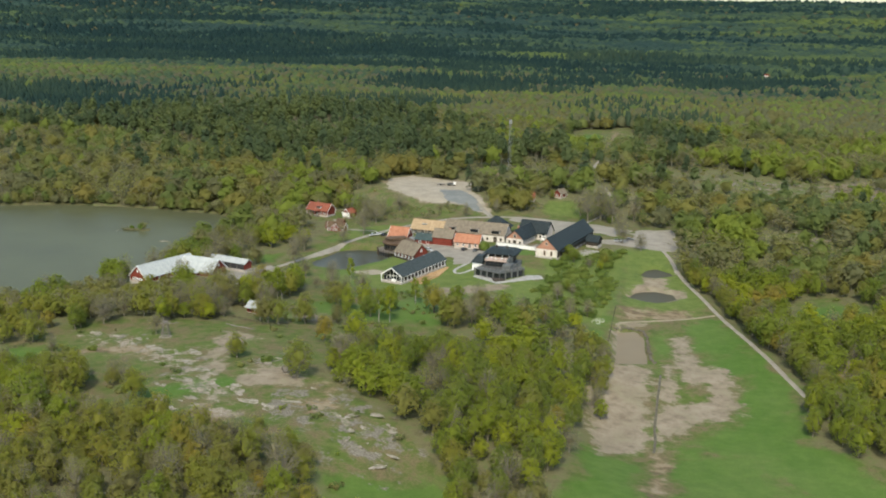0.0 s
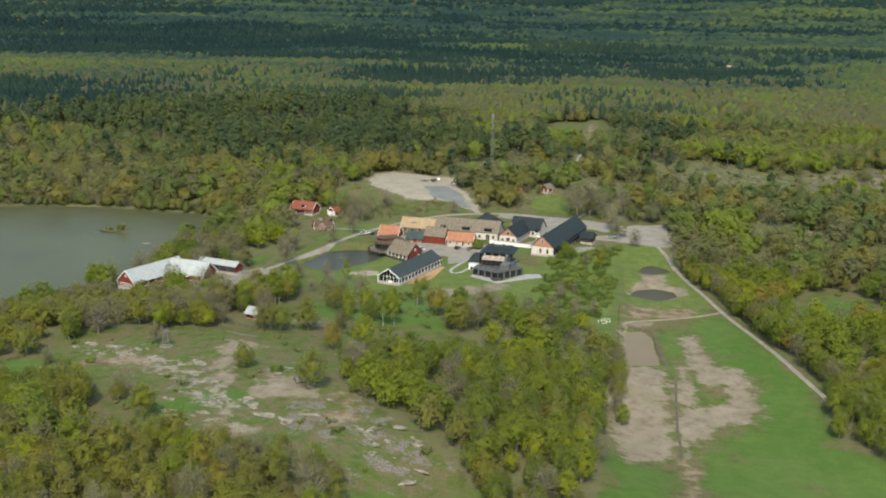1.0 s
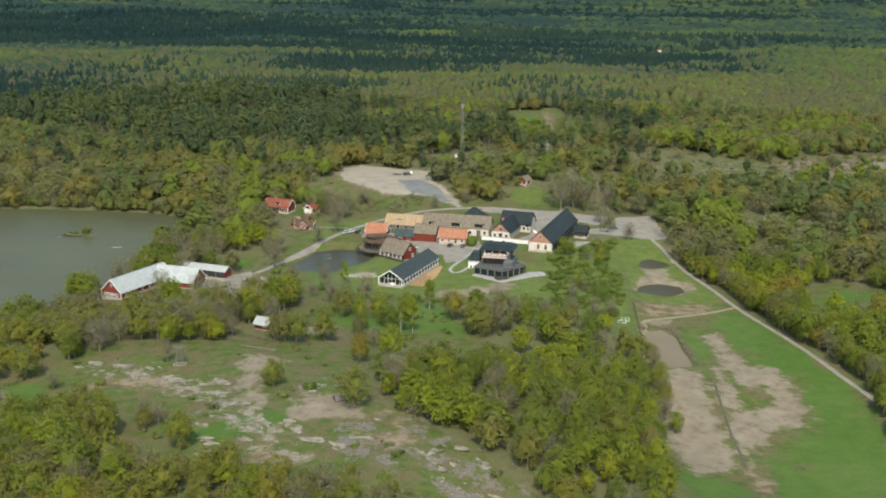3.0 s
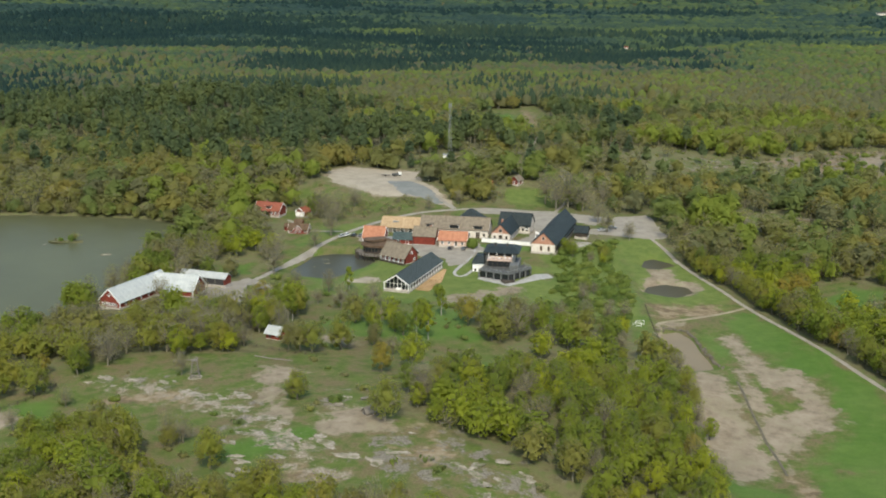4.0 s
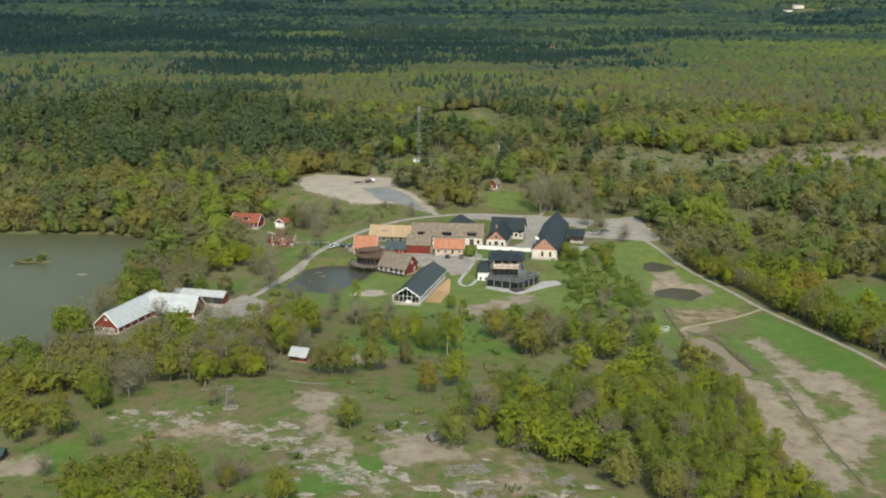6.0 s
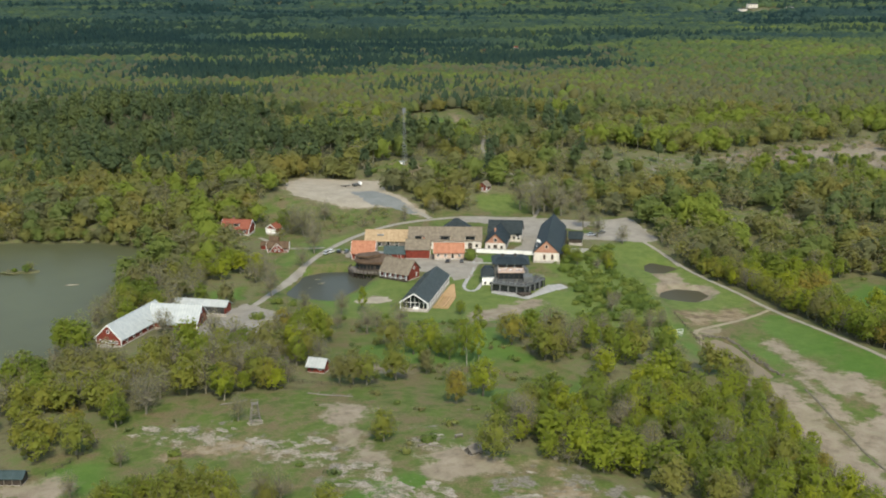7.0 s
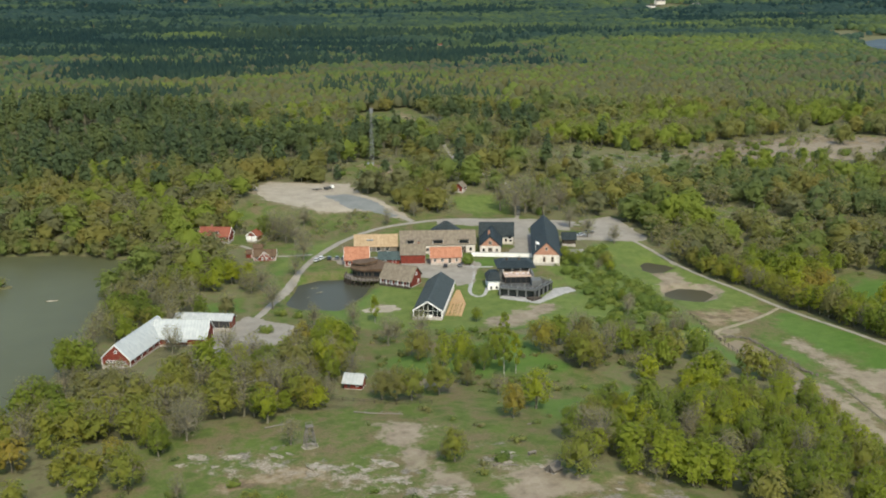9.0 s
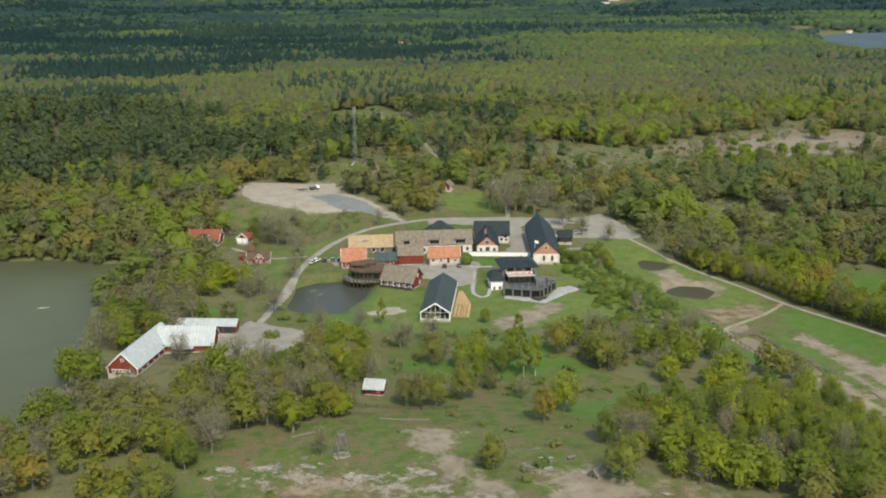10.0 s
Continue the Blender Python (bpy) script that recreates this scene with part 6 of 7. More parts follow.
red_range = gable_house("red_range", "red board building with grey-brown shingle roof", -99.5, 558.2, -10, -6.9, 10.6, 8, 4.2, 3.6, RED_WALL, THATCH, RED_END, over=0.4, plinth=0.2)
for _u in (-3.5, 0, 3.5):
    window(red_range, "f", 10.6, 8, _u, 0.5, 1.7, 2.1, 1, RED_WALL, name="door", pane_m=RED_END)
window(red_range, "r", 10.6, 8, 1.4, 1.2, 1.0, 1.2)
window(red_range, "r", 10.6, 8, -1.6, 0.4, 1.2, 2.1, 0, WHITE, name="door", pane_m=RED_END)
chimney(red_range, 2.5, 1.0, 6.5, 8.8)
low_red = gable_house("low_red_shed", "low red shed with dark green sheet roof", -109.8, 559.2, -10, -7.1, 9.2, 6, 2.3, 2.6, RED_WALL, GREEN_ROOF, RED_END, over=0.4, plinth=0.2, category="shed")
window(low_red, "f", 9.2, 6, -2, 0.5, 1.4, 1.2)
window(low_red, "f", 9.2, 6, 2.2, 0.2, 1.2, 1.9, 0, WHITE, name="door", pane_m=RED_END)
porch_barn = gable_house("red_porch_barn", "red barn with grey shingle roof and columned porch", -110.0, 526.6, -38, -7.4, 13.7, 8, 3.9, 3.7, RED_WALL, THATCH, RED_END, over=0.6, plinth=0.3, trim=None, category="barn", eave_drop=1.0)
part("porch_floor", boxes((-6.8, 6.8, -6.2, -4.06, -2.4, 0.5)), DARK_WOOD, porch_barn)
for _i in range(6):
    part("porch_post", boxes((-6.5 + _i * 2.6 - 0.1, -6.5 + _i * 2.6 + 0.1, -5.6, -5.4, 0.5, 2.6)), WHITE, porch_barn)
for _u in (-5.2, -2.6, 0, 2.6, 5.2):
    window(porch_barn, "f", 13.7, 8, _u, 1.0, 1.1, 1.3, 1)
window(porch_barn, "r", 13.7, 8, 0, 4.3, 0.9, 1.0)
window(porch_barn, "r", 13.7, 8, 1.8, 1.0, 1.0, 1.3)
part("porch_rail", boxes((-6.8, 6.8, -6.1, -6.0, 1.2, 1.32)), WHITE, porch_barn)


# round-fronted restaurant on the pond
def pond_house():
    e = stand("pond_restaurant", -120.5, 543.0, 0, -7.4, "dark timber restaurant with brown roofs on a pond deck", "restaurant")
    ring = [(9 * math.cos(radians(a)), 7.5 * math.sin(radians(a))) for a in (150, 185, 215, 245, 270)]
    body = [(-3.5, 6.5), *[(0.82 * px, 0.82 * py) for px, py in ring], (6.5, -8.4), (9.2, -3.0), (3.4, 5.0)]
    part("wall", prism(bmesh.new(), body, 0.0, 3.2), DARK_WOOD, e)
    roof = [(px * 1.14, py * 1.14) for px, py in body]
    part("roof", prism(bmesh.new(), roof, 3.2, [3.7 + 1.3 * (0.5 + 0.5 * math.tanh((px + py * 0.6 + 2) / 5)) for px, py in roof]), BROWN_ROOF, e)
    upper = [(-5.5, 5.4), (-6.2, 0.5), (-2.0, -2.0), (3.0, 0.5), (2.4, 5.6)]
    part("clerestory", prism(bmesh.new(), upper, 3.9, 4.9), DARK_WOOD, e)
    part("upper_roof", prism(bmesh.new(), [(px * 1.15 - 0.2, py * 1.15 - 0.3) for px, py in upper], 4.9, [5.1, 5.2, 5.7, 6.0, 5.8]), BROWN_ROOF, e)
    outer = [(px * 1.22, py * 1.22) for px, py in ring] + [(4.0, -9.4), (3.0, -7.8)]
    part("deck", prism(bmesh.new(), outer + [(0.82 * px, 0.82 * py) for px, py in reversed(ring)], -0.5, -0.1), WOOD, e, "grey wooden pond deck")
    pts = outer[:6]
    for i in range(5):
        a, b = Vector((*pts[i], 0)), Vector((*pts[i + 1], 0))
        part("rail", beam(bmesh.new(), a + Vector((0, 0, 0.9)), b + Vector((0, 0, 0.9)), 0.09), WOOD, e)
        part("rail", beam(bmesh.new(), a + Vector((0, 0, 0.4)), b + Vector((0, 0, 0.4)), 0.06), WOOD, e)
        for t in (0.0, 0.33, 0.66):
            p = a.lerp(b, t)
            part("deck_post", boxes((p.x - 0.13, p.x + 0.13, p.y - 0.13, p.y + 0.13, -4.5, 0.95)), DARK_WOOD, e)
    walls = [Vector((*p, 0)) for p in body]
    for i in range(1, 7):
        a, b = walls[i], walls[(i + 1) % len(walls)]
        d = (b - a).normalized()
        n = Vector((d.y, -d.x, 0))
        if n.dot((a + b) / 2) < 0:
            n = -n
        for t in (0.27, 0.73):
            c = a.lerp(b, t) + n * 0.05
            bm = bmesh.new()
            w = min(1.3, (b - a).length * 0.2)
            v = [bm.verts.new(c + d * sx * w / 1.2 + n * sn + Vector((0, 0, sz))) for sn in (-0.03, 0.05) for sx, sz in ((-1, 0.9), (1, 0.9), (1, 2.6), (-1, 2.6))]
            for f in ((0, 1, 2, 3), (4, 7, 6, 5), (0, 4, 5, 1), (1, 5, 6, 2), (2, 6, 7, 3), (3, 7, 4, 0)):
                bm.faces.new([v[k] for k in f])
            part("pane", bm, GLASS, e)
    part("landing", boxes((3.4, 6.6, -9.6, -7.8, -2.5, -0.05)), PAVING, e)


pond_house()


# main house with terraces
def main_house():
    e = stand("manor_restaurant", -66.0, 510.0, -8, -8.0, "white and glass house with black hipped roof and terraces", "house")
    part("ground_floor", boxes((-7.0, 8.0, -2.4, 16.0, -1.5, 3.2)), FRAME_GREY, e, "grey rendered ground floor")
    part("middle_floor", boxes((-5.0, 5.4, -2.6, 15.6, 3.2, 6.0)), DARK_WOOD, e)
    for i in range(5):
        part("pane", boxes((-4.7 + i * 2.05, -2.85 + i * 2.05, -2.72, -2.6, 3.4, 5.6)), GLASS, e)
    part("balcony", boxes((-5.2, 5.6, -3.2, 6.6, 5.95, 6.2)), PINK, e, "balcony floored with pale pink boards")
    part("upper_floor", boxes((-6.2, 6.8, 6.4, 15.6, 6.0, 8.0)), DARK_WOOD, e, "dark boarded upper floor")
    part("corner_pier", boxes((-6.6, -5.2, 3.6, 6.3, 3.2, 7.95)), FRAME_GREY, e, "pale grey corner pier")
    for i in range(5):
        part("pane", boxes((-5.6 + i * 2.4, -3.9 + i * 2.4, 6.28, 6.4, 6.3, 7.8)), GLASS, e)
    part("side_wall", boxes((5.6, 6.4, -3.0, 6.4, 3.2, 7.4)), FRAME_GREY, e, "grey rendered side wall")
    part("stair_block", boxes((5.0, 8.8, -8.2, -3.0, 3.2, 5.7)), FRAME_GREY, e, "grey stair block on the terrace")
    for i in range(4):
        part("balcony_post", boxes((-5.1 + i * 3.4, -4.9 + i * 3.4, 2.7, 2.9, 6.2, 7.95)), WHITE, e)
    bm = bmesh.new()
    lo = [(-7.6, 2.4, 7.9), (8.1, 2.4, 7.9), (8.1, 17.0, 7.9), (-7.6, 17.0, 7.9)]
    hi = [(-5.0, 8.0, 9.7), (5.6, 8.0, 9.7), (5.6, 13.4, 9.7), (-5.0, 13.4, 9.7)]
    v0, v1, v2 = [bm.verts.new(p) for p in lo], [bm.verts.new((p[0], p[1], 8.15)) for p in lo], [bm.verts.new(p) for p in hi]
    bm.faces.new(v0), bm.faces.new(v2)
    for i in range(4):
        j = (i + 1) % 4
        bm.faces.new((v0[i], v0[j], v1[j], v1[i])), bm.faces.new((v1[i], v1[j], v2[j], v2[i]))
    part("hip_roof", bm, BLACK_ROOF, e)
    for px in (-3.0, 2.2):
        chimney(e, px, 10.0, 9.5, 10.7, 0.9, DARK_WOOD)
    rail = part("balcony_rail", boxes((-5.2, 5.6, -3.2, -3.12, 7.02, 7.1)), STEEL, e, "thin grey steel balcony rail")
    for i in range(10):
        part("baluster", boxes((-5.15 + i * 1.18, -5.1 + i * 1.18, -3.19, -3.13, 6.2, 7.02)), STEEL, rail)
    part("balcony_rail", boxes((-5.2, -5.12, -3.1, 4.4, 7.02, 7.1)), STEEL, e)
    # lower terrace, with a prow
    prow = [(-8.0, -9.4), (5.4, -14.4), (14.0, -2.4), (10.0, 2.6), (-6.8, -2.4)]
    part("terrace_slab", prism(bmesh.new(), prow, 2.9, 3.25), CONCRETE, e, "grey stone roof terrace")
    inner = [(-7.4, -9.0), (5.3, -13.6), (13.2, -2.4), (9.6, 2.2), (-6.6, -2.6)]
    part("terrace_room", prism(bmesh.new(), inner, -1.5, 2.9), GLASS, e, "dark glazed room under the terrace")
    for a, b, n in ((prow[0], prow[1], 4), (prow[1], prow[2], 4), (prow[2], prow[3], 2)):
        a, b = Vector((*a, 0)), Vector((*b, 0))
        for i in range(n + 1):
            p = a.lerp(b, i / n)
            p -= p * 0.02
            part("pier", boxes((p.x - 0.28, p.x + 0.28, p.y - 0.28, p.y + 0.28, -2.0, 2.9)), FRAME_GREY, e, "grey concrete pier")
        part("parapet", beam(bmesh.new(), a + Vector((0, 0, 3.40)), b + Vector((0, 0, 3.40)), 0.3, 0.5), FRAME_GREY, e)
        part("terrace_rail", beam(bmesh.new(), a * 0.985 + Vector((0, 0, 4.4)), b * 0.985 + Vector((0, 0, 4.4)), 0.08), STEEL, e)
        for i in range(9):
            p = a.lerp(b, i / 8) * 0.985
            part("rail_post", boxes((p.x - 0.04, p.x + 0.04, p.y - 0.04, p.y + 0.04, 3.6, 4.4)), STEEL, e)
    bm = bmesh.new()
    prism(bm, [(2.0, -14.4), (4.2, -17.6), (8.0, -14.4), (5.6, -13.8)], -2.0, 0.9)
    part("entrance_porch", bm, DARK_WOOD, e)
    # annexe
    part("annexe", boxes((-11.6, -6.8, -1.2, 8.6, -1.6, 4.0)), WHITE, e, "white rendered annexe")
    bm = bmesh.new()
    v = [bm.verts.new(p) for p in ((-12.2, -1.8, 4.0), (-6.4, -1.8, 4.0), (-6.4, 9.2, 4.0), (-12.2, 9.2, 4.0), (-10.6, 1.4, 6.8), (-7.2, 1.4, 6.8), (-7.2, 6.2, 6.8), (-10.6, 6.2, 6.8))]
    for f in ((0, 1, 5, 4), (1, 2, 6, 5), (2, 3, 7, 6), (3, 0, 4, 7), (4, 5, 6, 7), (3, 2, 1, 0)):
        bm.faces.new([v[i] for i in f])
    part("annexe_roof", bm, BLACK_ROOF, e)
    for px in (-10.4, -8.2):
        w = part("window", boxes((px - 0.5, px + 0.5, -1.26, -1.2, 0.4, 1.8)), WHITE, e)
        part("pane", boxes((px - 0.42, px + 0.42, -1.3, -1.26, 0.5, 1.7)), GLASS, w)


main_house()


def set_on_house(x, y, z):
    """A place given from the main house's base, in the world."""
    return pose(-66.0, 510.0, -8.0, 0, 0, -8) @ Vector((x, y, z))


def garden_table(p, top_m, label):
    e = new("terrace_table")
    e.matrix_basis = Matrix.Translation(p)
    tagged(e, label, "table", "tables on the terraces")
    bm = bmesh.new()
    bmesh.ops.create_cone(bm, cap_ends=True, segments=10, radius1=0.55, radius2=0.55, depth=0.05, matrix=Matrix.Translation((0, 0, 0.74)))
    part("tabletop", bm, top_m, e)
    bm = bmesh.new()
    bmesh.ops.create_cone(bm, cap_ends=True, segments=8, radius1=0.05, radius2=0.04, depth=0.72, matrix=Matrix.Translation((0, 0, 0.36)))
    part("stem", bm, STEEL, e)
    bm = bmesh.new()
    bmesh.ops.create_cone(bm, cap_ends=True, segments=10, radius1=0.3, radius2=0.25, depth=0.05, matrix=Matrix.Translation((0, 0, 0.025)))
    part("foot", bm, STEEL, e)
    return e


def garden_chair(p, yaw, m):
    e = new("terrace_chair")
    e.matrix_basis = Matrix.Translation(p) @ pose(0, 0, 0, 0, 0, yaw)
    tagged(e, "small dark chair standing on the terrace", "chair", "chairs on the terraces")
    part("seat", boxes((-0.23, 0.23, -0.23, 0.23, 0.43, 0.47)), m, e)
    part("backrest", boxes((-0.23, 0.23, 0.2, 0.24, 0.5, 0.88)), m, e)
    for sx in (-0.2, 0.2):
        for sy in (-0.2, 0.22):
            part("leg", boxes((sx - 0.02, sx + 0.02, sy - 0.02, sy + 0.02, 0, 0.43 if sy < 0 else 0.5)), m, e)
    return e


_table = garden_table(set_on_house(-6, -5.2, 3.25), WOOD, "small round table on the stone terrace")
_chair = garden_chair(set_on_house(-6.9, -5.2, 3.25), 90, DARK_WOOD)
for _x, _y in ((-3, -7.0), (-0.4, -9.0), (2.4, -6.5), (10.6, -5.5), (11.4, -2.5), (1.6, -10.8), (4.8, -11.0), (8.0, -9.6)):
    copy_thing(_table, Matrix.Translation(set_on_house(_x, _y, 3.25)))
    copy_thing(_chair, Matrix.Translation(set_on_house(_x - 0.9, _y, 3.25)) @ pose(0, 0, 0, 0, 0, 90))
    copy_thing(_chair, Matrix.Translation(set_on_house(_x + 0.9, _y, 3.25)) @ pose(0, 0, 0, 0, 0, -90))
_wt = garden_table(set_on_house(-4.4, -1.4, 6.2), WHITE, "small white table on the wooden balcony")
for _x in (-2.6, 0.0, 2.6, 4.3):
    copy_thing(_wt, Matrix.Translation(set_on_house(_x, -1.4 + 0.9 * (_x % 2), 6.2)))
    copy_thing(_chair, Matrix.Translation(set_on_house(_x + 0.8, -1.4, 6.2)) @ pose(0, 0, 0, 0, 0, -90))

sheet("pavement", "pale stone apron round the terrace", [(-76, 499), (-63, 489), (-50, 499), (-43, 503), (-45, 509), (-51, 508), (-60, 496), (-74, 503)], PAVING, 0.15, 1.2, 0.3)
ribbon("path", "pale straight garden path to the house", 1.5, [(-82, 545.5), (-76, 543), (-68, 541)], PAVING, 0.14)
ribbon("path", "pale winding garden path on the lawn", 1.8, [(-76, 546), (-78, 534), (-83, 518), (-85.5, 508), (-84, 502.5), (-81, 504), (-78, 511), (-77, 514)], PAVING, 0.12)

# garden wall
gwall = stand("garden_wall", -60.2, 556.0, -17.5, -6.3, "low whitewashed garden wall with pale coping", "wall")
part("masonry", boxes((-13.3, 13.3, -0.25, 0.25, -2.0, 1.7)), WHITE, gwall)
part("coping", boxes((-13.4, 13.4, -0.36, 0.36, 1.7, 1.85)), PAVING, gwall)

# red barn by the lake, in two wings, and its shed
red_l = gable_house("red_lake_barn", "red board barn with pale metal roof and white gable windows", -210.4, 462.3, 67, -6.9, 31, 9.8, 2.5, 4.6, RED_WALL, SHED_ROOF, RED_END, over=0.5, plinth=0.3, trim=WHITE, corner=WHITE, category="barn")
for _i in range(6):
    window(red_l, "l", 31, 9.8, -3.0 + _i * 1.2, 0.8, 0.85, 0.9, 1)
window(red_l, "l", 31, 9.8, 0, 4.4, 0.8, 0.8, 1)
for _i in range(5):
    window(red_l, "f", 31, 9.8, -12 + _i * 4.5, 0.9, 0.9, 0.9, 1)
red_w = gable_house("red_barn_wing", "red barn wing with pale metal roof", -195.6, 470.1, -13, -6.9, 18.0, 11.4, 2.6, 4.7, RED_WALL, SHED_ROOF, RED_END, over=0.5, plinth=0.3, trim=WHITE, corner=WHITE, category="barn")
window(red_w, "r", 18.0, 11.4, 0, 0.3, 3.0, 2.6, 1, RED_END, name="door", pane_m=DARK_WOOD)
window(red_w, "r", 18.0, 11.4, 0, 4.4, 0.9, 0.9, 1)
part("lean_to_roof", boxes((-4, 3, -8.4, -5.7, 2.0, 2.2)), SHED_ROOF, red_w)
for _x in (-3.6, -0.5, 2.6):
    part("lean_to_post", boxes((_x - 0.1, _x + 0.1, -8.2, -8.0, -2, 2.0)), WOOD, red_w)
shed_l = gable_house("cart_shed", "open-fronted red cart shed with pale metal roof", -188.4, 486.6, -18.4, -7.2, 21, 5.2, 2.9, 1.5, RED_WALL, GREY_SHEET, RED_END, over=0.5, plinth=0.1, category="shed")
# black panels paint the shade inside the open shed front
for _i in range(5):
    part("bay", boxes((-10.2 + _i * 4.1, -6.4 + _i * 4.1, -2.68, -2.6, 0.1, 2.75)), TYRE, shed_l, "black panel standing for shade in the open front")
    part("bay_post", boxes((-10.45 + _i * 4.1, -10.25 + _i * 4.1, -2.8, -2.6, 0.0, 2.85)), WOOD, shed_l)

# red cottages
cottage = gable_house("red_cottage", "red wooden cottage with red clay tiles and white trim", -182.8, 616.5, -17, -6.6, 14, 8.4, 3.0, 3.4, RED_WALL, RED_TILE, RED_END, trim=WHITE, corner=WHITE)
for _u in (-5, -2.6, 2.6, 5):
    window(cottage, "f", 14, 8.4, _u, 1.0, 1.1, 1.3)
window(cottage, "f", 14, 8.4, 0, 0.4, 1.2, 2.2, 0, WHITE, name="door", pane_m=DARK_WOOD)
dormer(cottage, 0.6, -3.5, 3.4, 2.8, 1.7, 2.6, RED_TILE, WHITE)
chimney(cottage, -2.0, 0.5, 5.5, 7.6)
part("porch", boxes((-1.6, 1.6, -5.8, -4.3, -2, 0.4)), WOOD, cottage)
part("porch_roof", boxes((-1.8, 1.8, -6.0, -4.2, 2.7, 2.9)), RED_TILE, cottage)
garage = gable_house("garage", "small red garage with white doors and clay tiles", -165.2, 614.8, 62, -6.4, 6.2, 5.2, 2.2, 2.0, RED_WALL, RED_TILE, RED_END, trim=WHITE, corner=WHITE, plinth=0.1, category="garage")
for _u in (-1.25, 1.25):
    window(garage, "l", 6.2, 5.2, _u, 0.1, 2.0, 1.9, 1, WHITE, name="door", pane_m=WHITE)
lodge = gable_house("red_lodge", "small red lodge with white windows and a front gable", -162.2, 577.6, -8, -7.3, 9.4, 4.6, 2.3, 2.2, RED_WALL, BROWN_ROOF, RED_END, trim=WHITE, corner=WHITE, plinth=0.2)
for _u in (-3.4, 3.5):
    window(lodge, "f", 9.4, 4.6, _u, 0.8, 0.9, 1.1)
_bm = bmesh.new()
_va, _vb = [[_bm.verts.new((_px, _py, _pz)) for _px, _pz in ((-1.9, 0.2), (1.9, 0.2), (1.9, 2.4), (0, 4.2), (-1.9, 2.4))] for _py in (-3.4, -1.0)]
_bm.faces.new(_va), _bm.faces.new(_vb)
for _i in range(5):
    _bm.faces.new((_va[_i], _va[(_i + 1) % 5], _vb[(_i + 1) % 5], _vb[_i]))
_gable = part("front_gable", _bm, RED_WALL, lodge)
for _s in (-1, 1):
    _bm = bmesh.new()
    beam(_bm, (_s * 2.3, -3.45, 2.15), (0, -3.45, 4.4), 0.12, 0.3)
    part("bargeboard", _bm, WHITE, _gable)
    _bm = bmesh.new()
    _v = [_bm.verts.new(_p) for _p in ((_s * 2.3, -3.6, 2.06), (0, -3.6, 4.26), (0, 0.2, 4.26), (_s * 2.3, 0.2, 2.06), (_s * 2.3, -3.6, 2.22), (0, -3.6, 4.42), (0, 0.2, 4.42), (_s * 2.3, 0.2, 2.22))]
    for _f in ((0, 1, 2, 3), (7, 6, 5, 4), (0, 4, 5, 1), (1, 5, 6, 2), (2, 6, 7, 3), (3, 7, 4, 0)):
        _bm.faces.new([_v[_i] for _i in _f])
    part("gable_roof", _bm, BROWN_ROOF, _gable)
for _u, _z, _w in ((-0.9, 0.8, 0.8), (0.9, 0.8, 0.8), (0.0, 2.5, 0.6)):
    window(lodge, "f", 9.4, 6.8, _u, _z, _w, 1.0)
for _x, _y, _l in ((-168.0, 583.0, "little red garden shed with brown wooden roof"), (-164.5, 593.0, "little red woodshed with brown wooden roof")):
    _s = gable_house("garden_shed", _l, _x, _y, -12, None, 4, 3, 2.0, 1.3, RED_WALL, BROWN_ROOF, RED_END, over=0.3, plinth=0.1, category="shed")
    window(_s, "f", 4, 3, 0.8, 0.2, 0.9, 1.7, 0, WHITE, name="door", pane_m=RED_END)
for _x, _y, _yaw, _l in ((-68.5, 671.0, 10, "small red house half hidden among trees"), (-50.5, 684.0, 60, "small red house above the farm meadow")):
    _s = gable_house("small_red_house", _l, _x, _y, _yaw, None, 6.6, 5, 2.6, 2.3, RED_WALL, THATCH if _yaw > 30 else RED_TILE, RED_END, trim=None, corner=WHITE)
    for _u in (-1.8, 1.8):
        window(_s, "f", 6.6, 5, _u, 0.9, 0.9, 1.1)
    window(_s, "l", 6.6, 5, 0, 0.9, 1.0, 1.2)

# tin-roofed hut, lookout tower, little log hut
hut = gable_house("tin_roofed_hut", "small red-brown hut with pale tin roof by trees", -145.2, 400.6, -24, -2.2, 5.4, 4.0, 2.3, 1.6, RED_WALL, GREY_SHEET, RED_END, over=0.5, plinth=0.1, category="hut", eave_drop=0.3)
window(hut, "f", 5.4, 4.0, -1.2, 0.3, 1.0, 1.9, 0, RED_WALL, name="door", pane_m=DARK_WOOD)
window(hut, "f", 5.4, 4.0, 1.4, 1.0, 0.8, 0.8)
field_shed = gable_house("open_field_shed", "low open shed with dark sheet roof on sandy ground", -219.5, 331.0, -8, None, 6.4, 3.8, 1.9, 0.9, DARK_WOOD, GREEN_ROOF, over=0.5, plinth=0.1, category="shed")
for _u in (-3.0, -1.0, 1.0, 3.0):
    part("post", boxes((_u - 0.09, _u + 0.09, -2.25, -2.07, -0.3, 1.9)), WOOD, field_shed)
log_hut = gable_house("log_hut", "tiny weathered grey log hut on bare ground", -107.6, 325.4, 35, None, 3.0, 2.4, 0.9, 1.1, WOOD, WOOD, over=0.35, plinth=0.1, category="hut")
window(log_hut, "l", 3.0, 2.4, 0, 0.15, 0.6, 0.9, 0, WOOD, name="door", pane_m=DARK_WOOD)
trough = stand("feed_trough", -109.8, 336.0, 20, None, "weathered wooden feed trough on grass", "trough")
part("tray", boxes((-1.1, 1.1, -0.35, 0.35, 0.5, 0.85)), WOOD, trough)
for _x in (-0.9, 0.9):
    part("leg", boxes((_x - 0.08, _x + 0.08, -0.3, 0.3, -0.3, 0.5)), WOOD, trough)

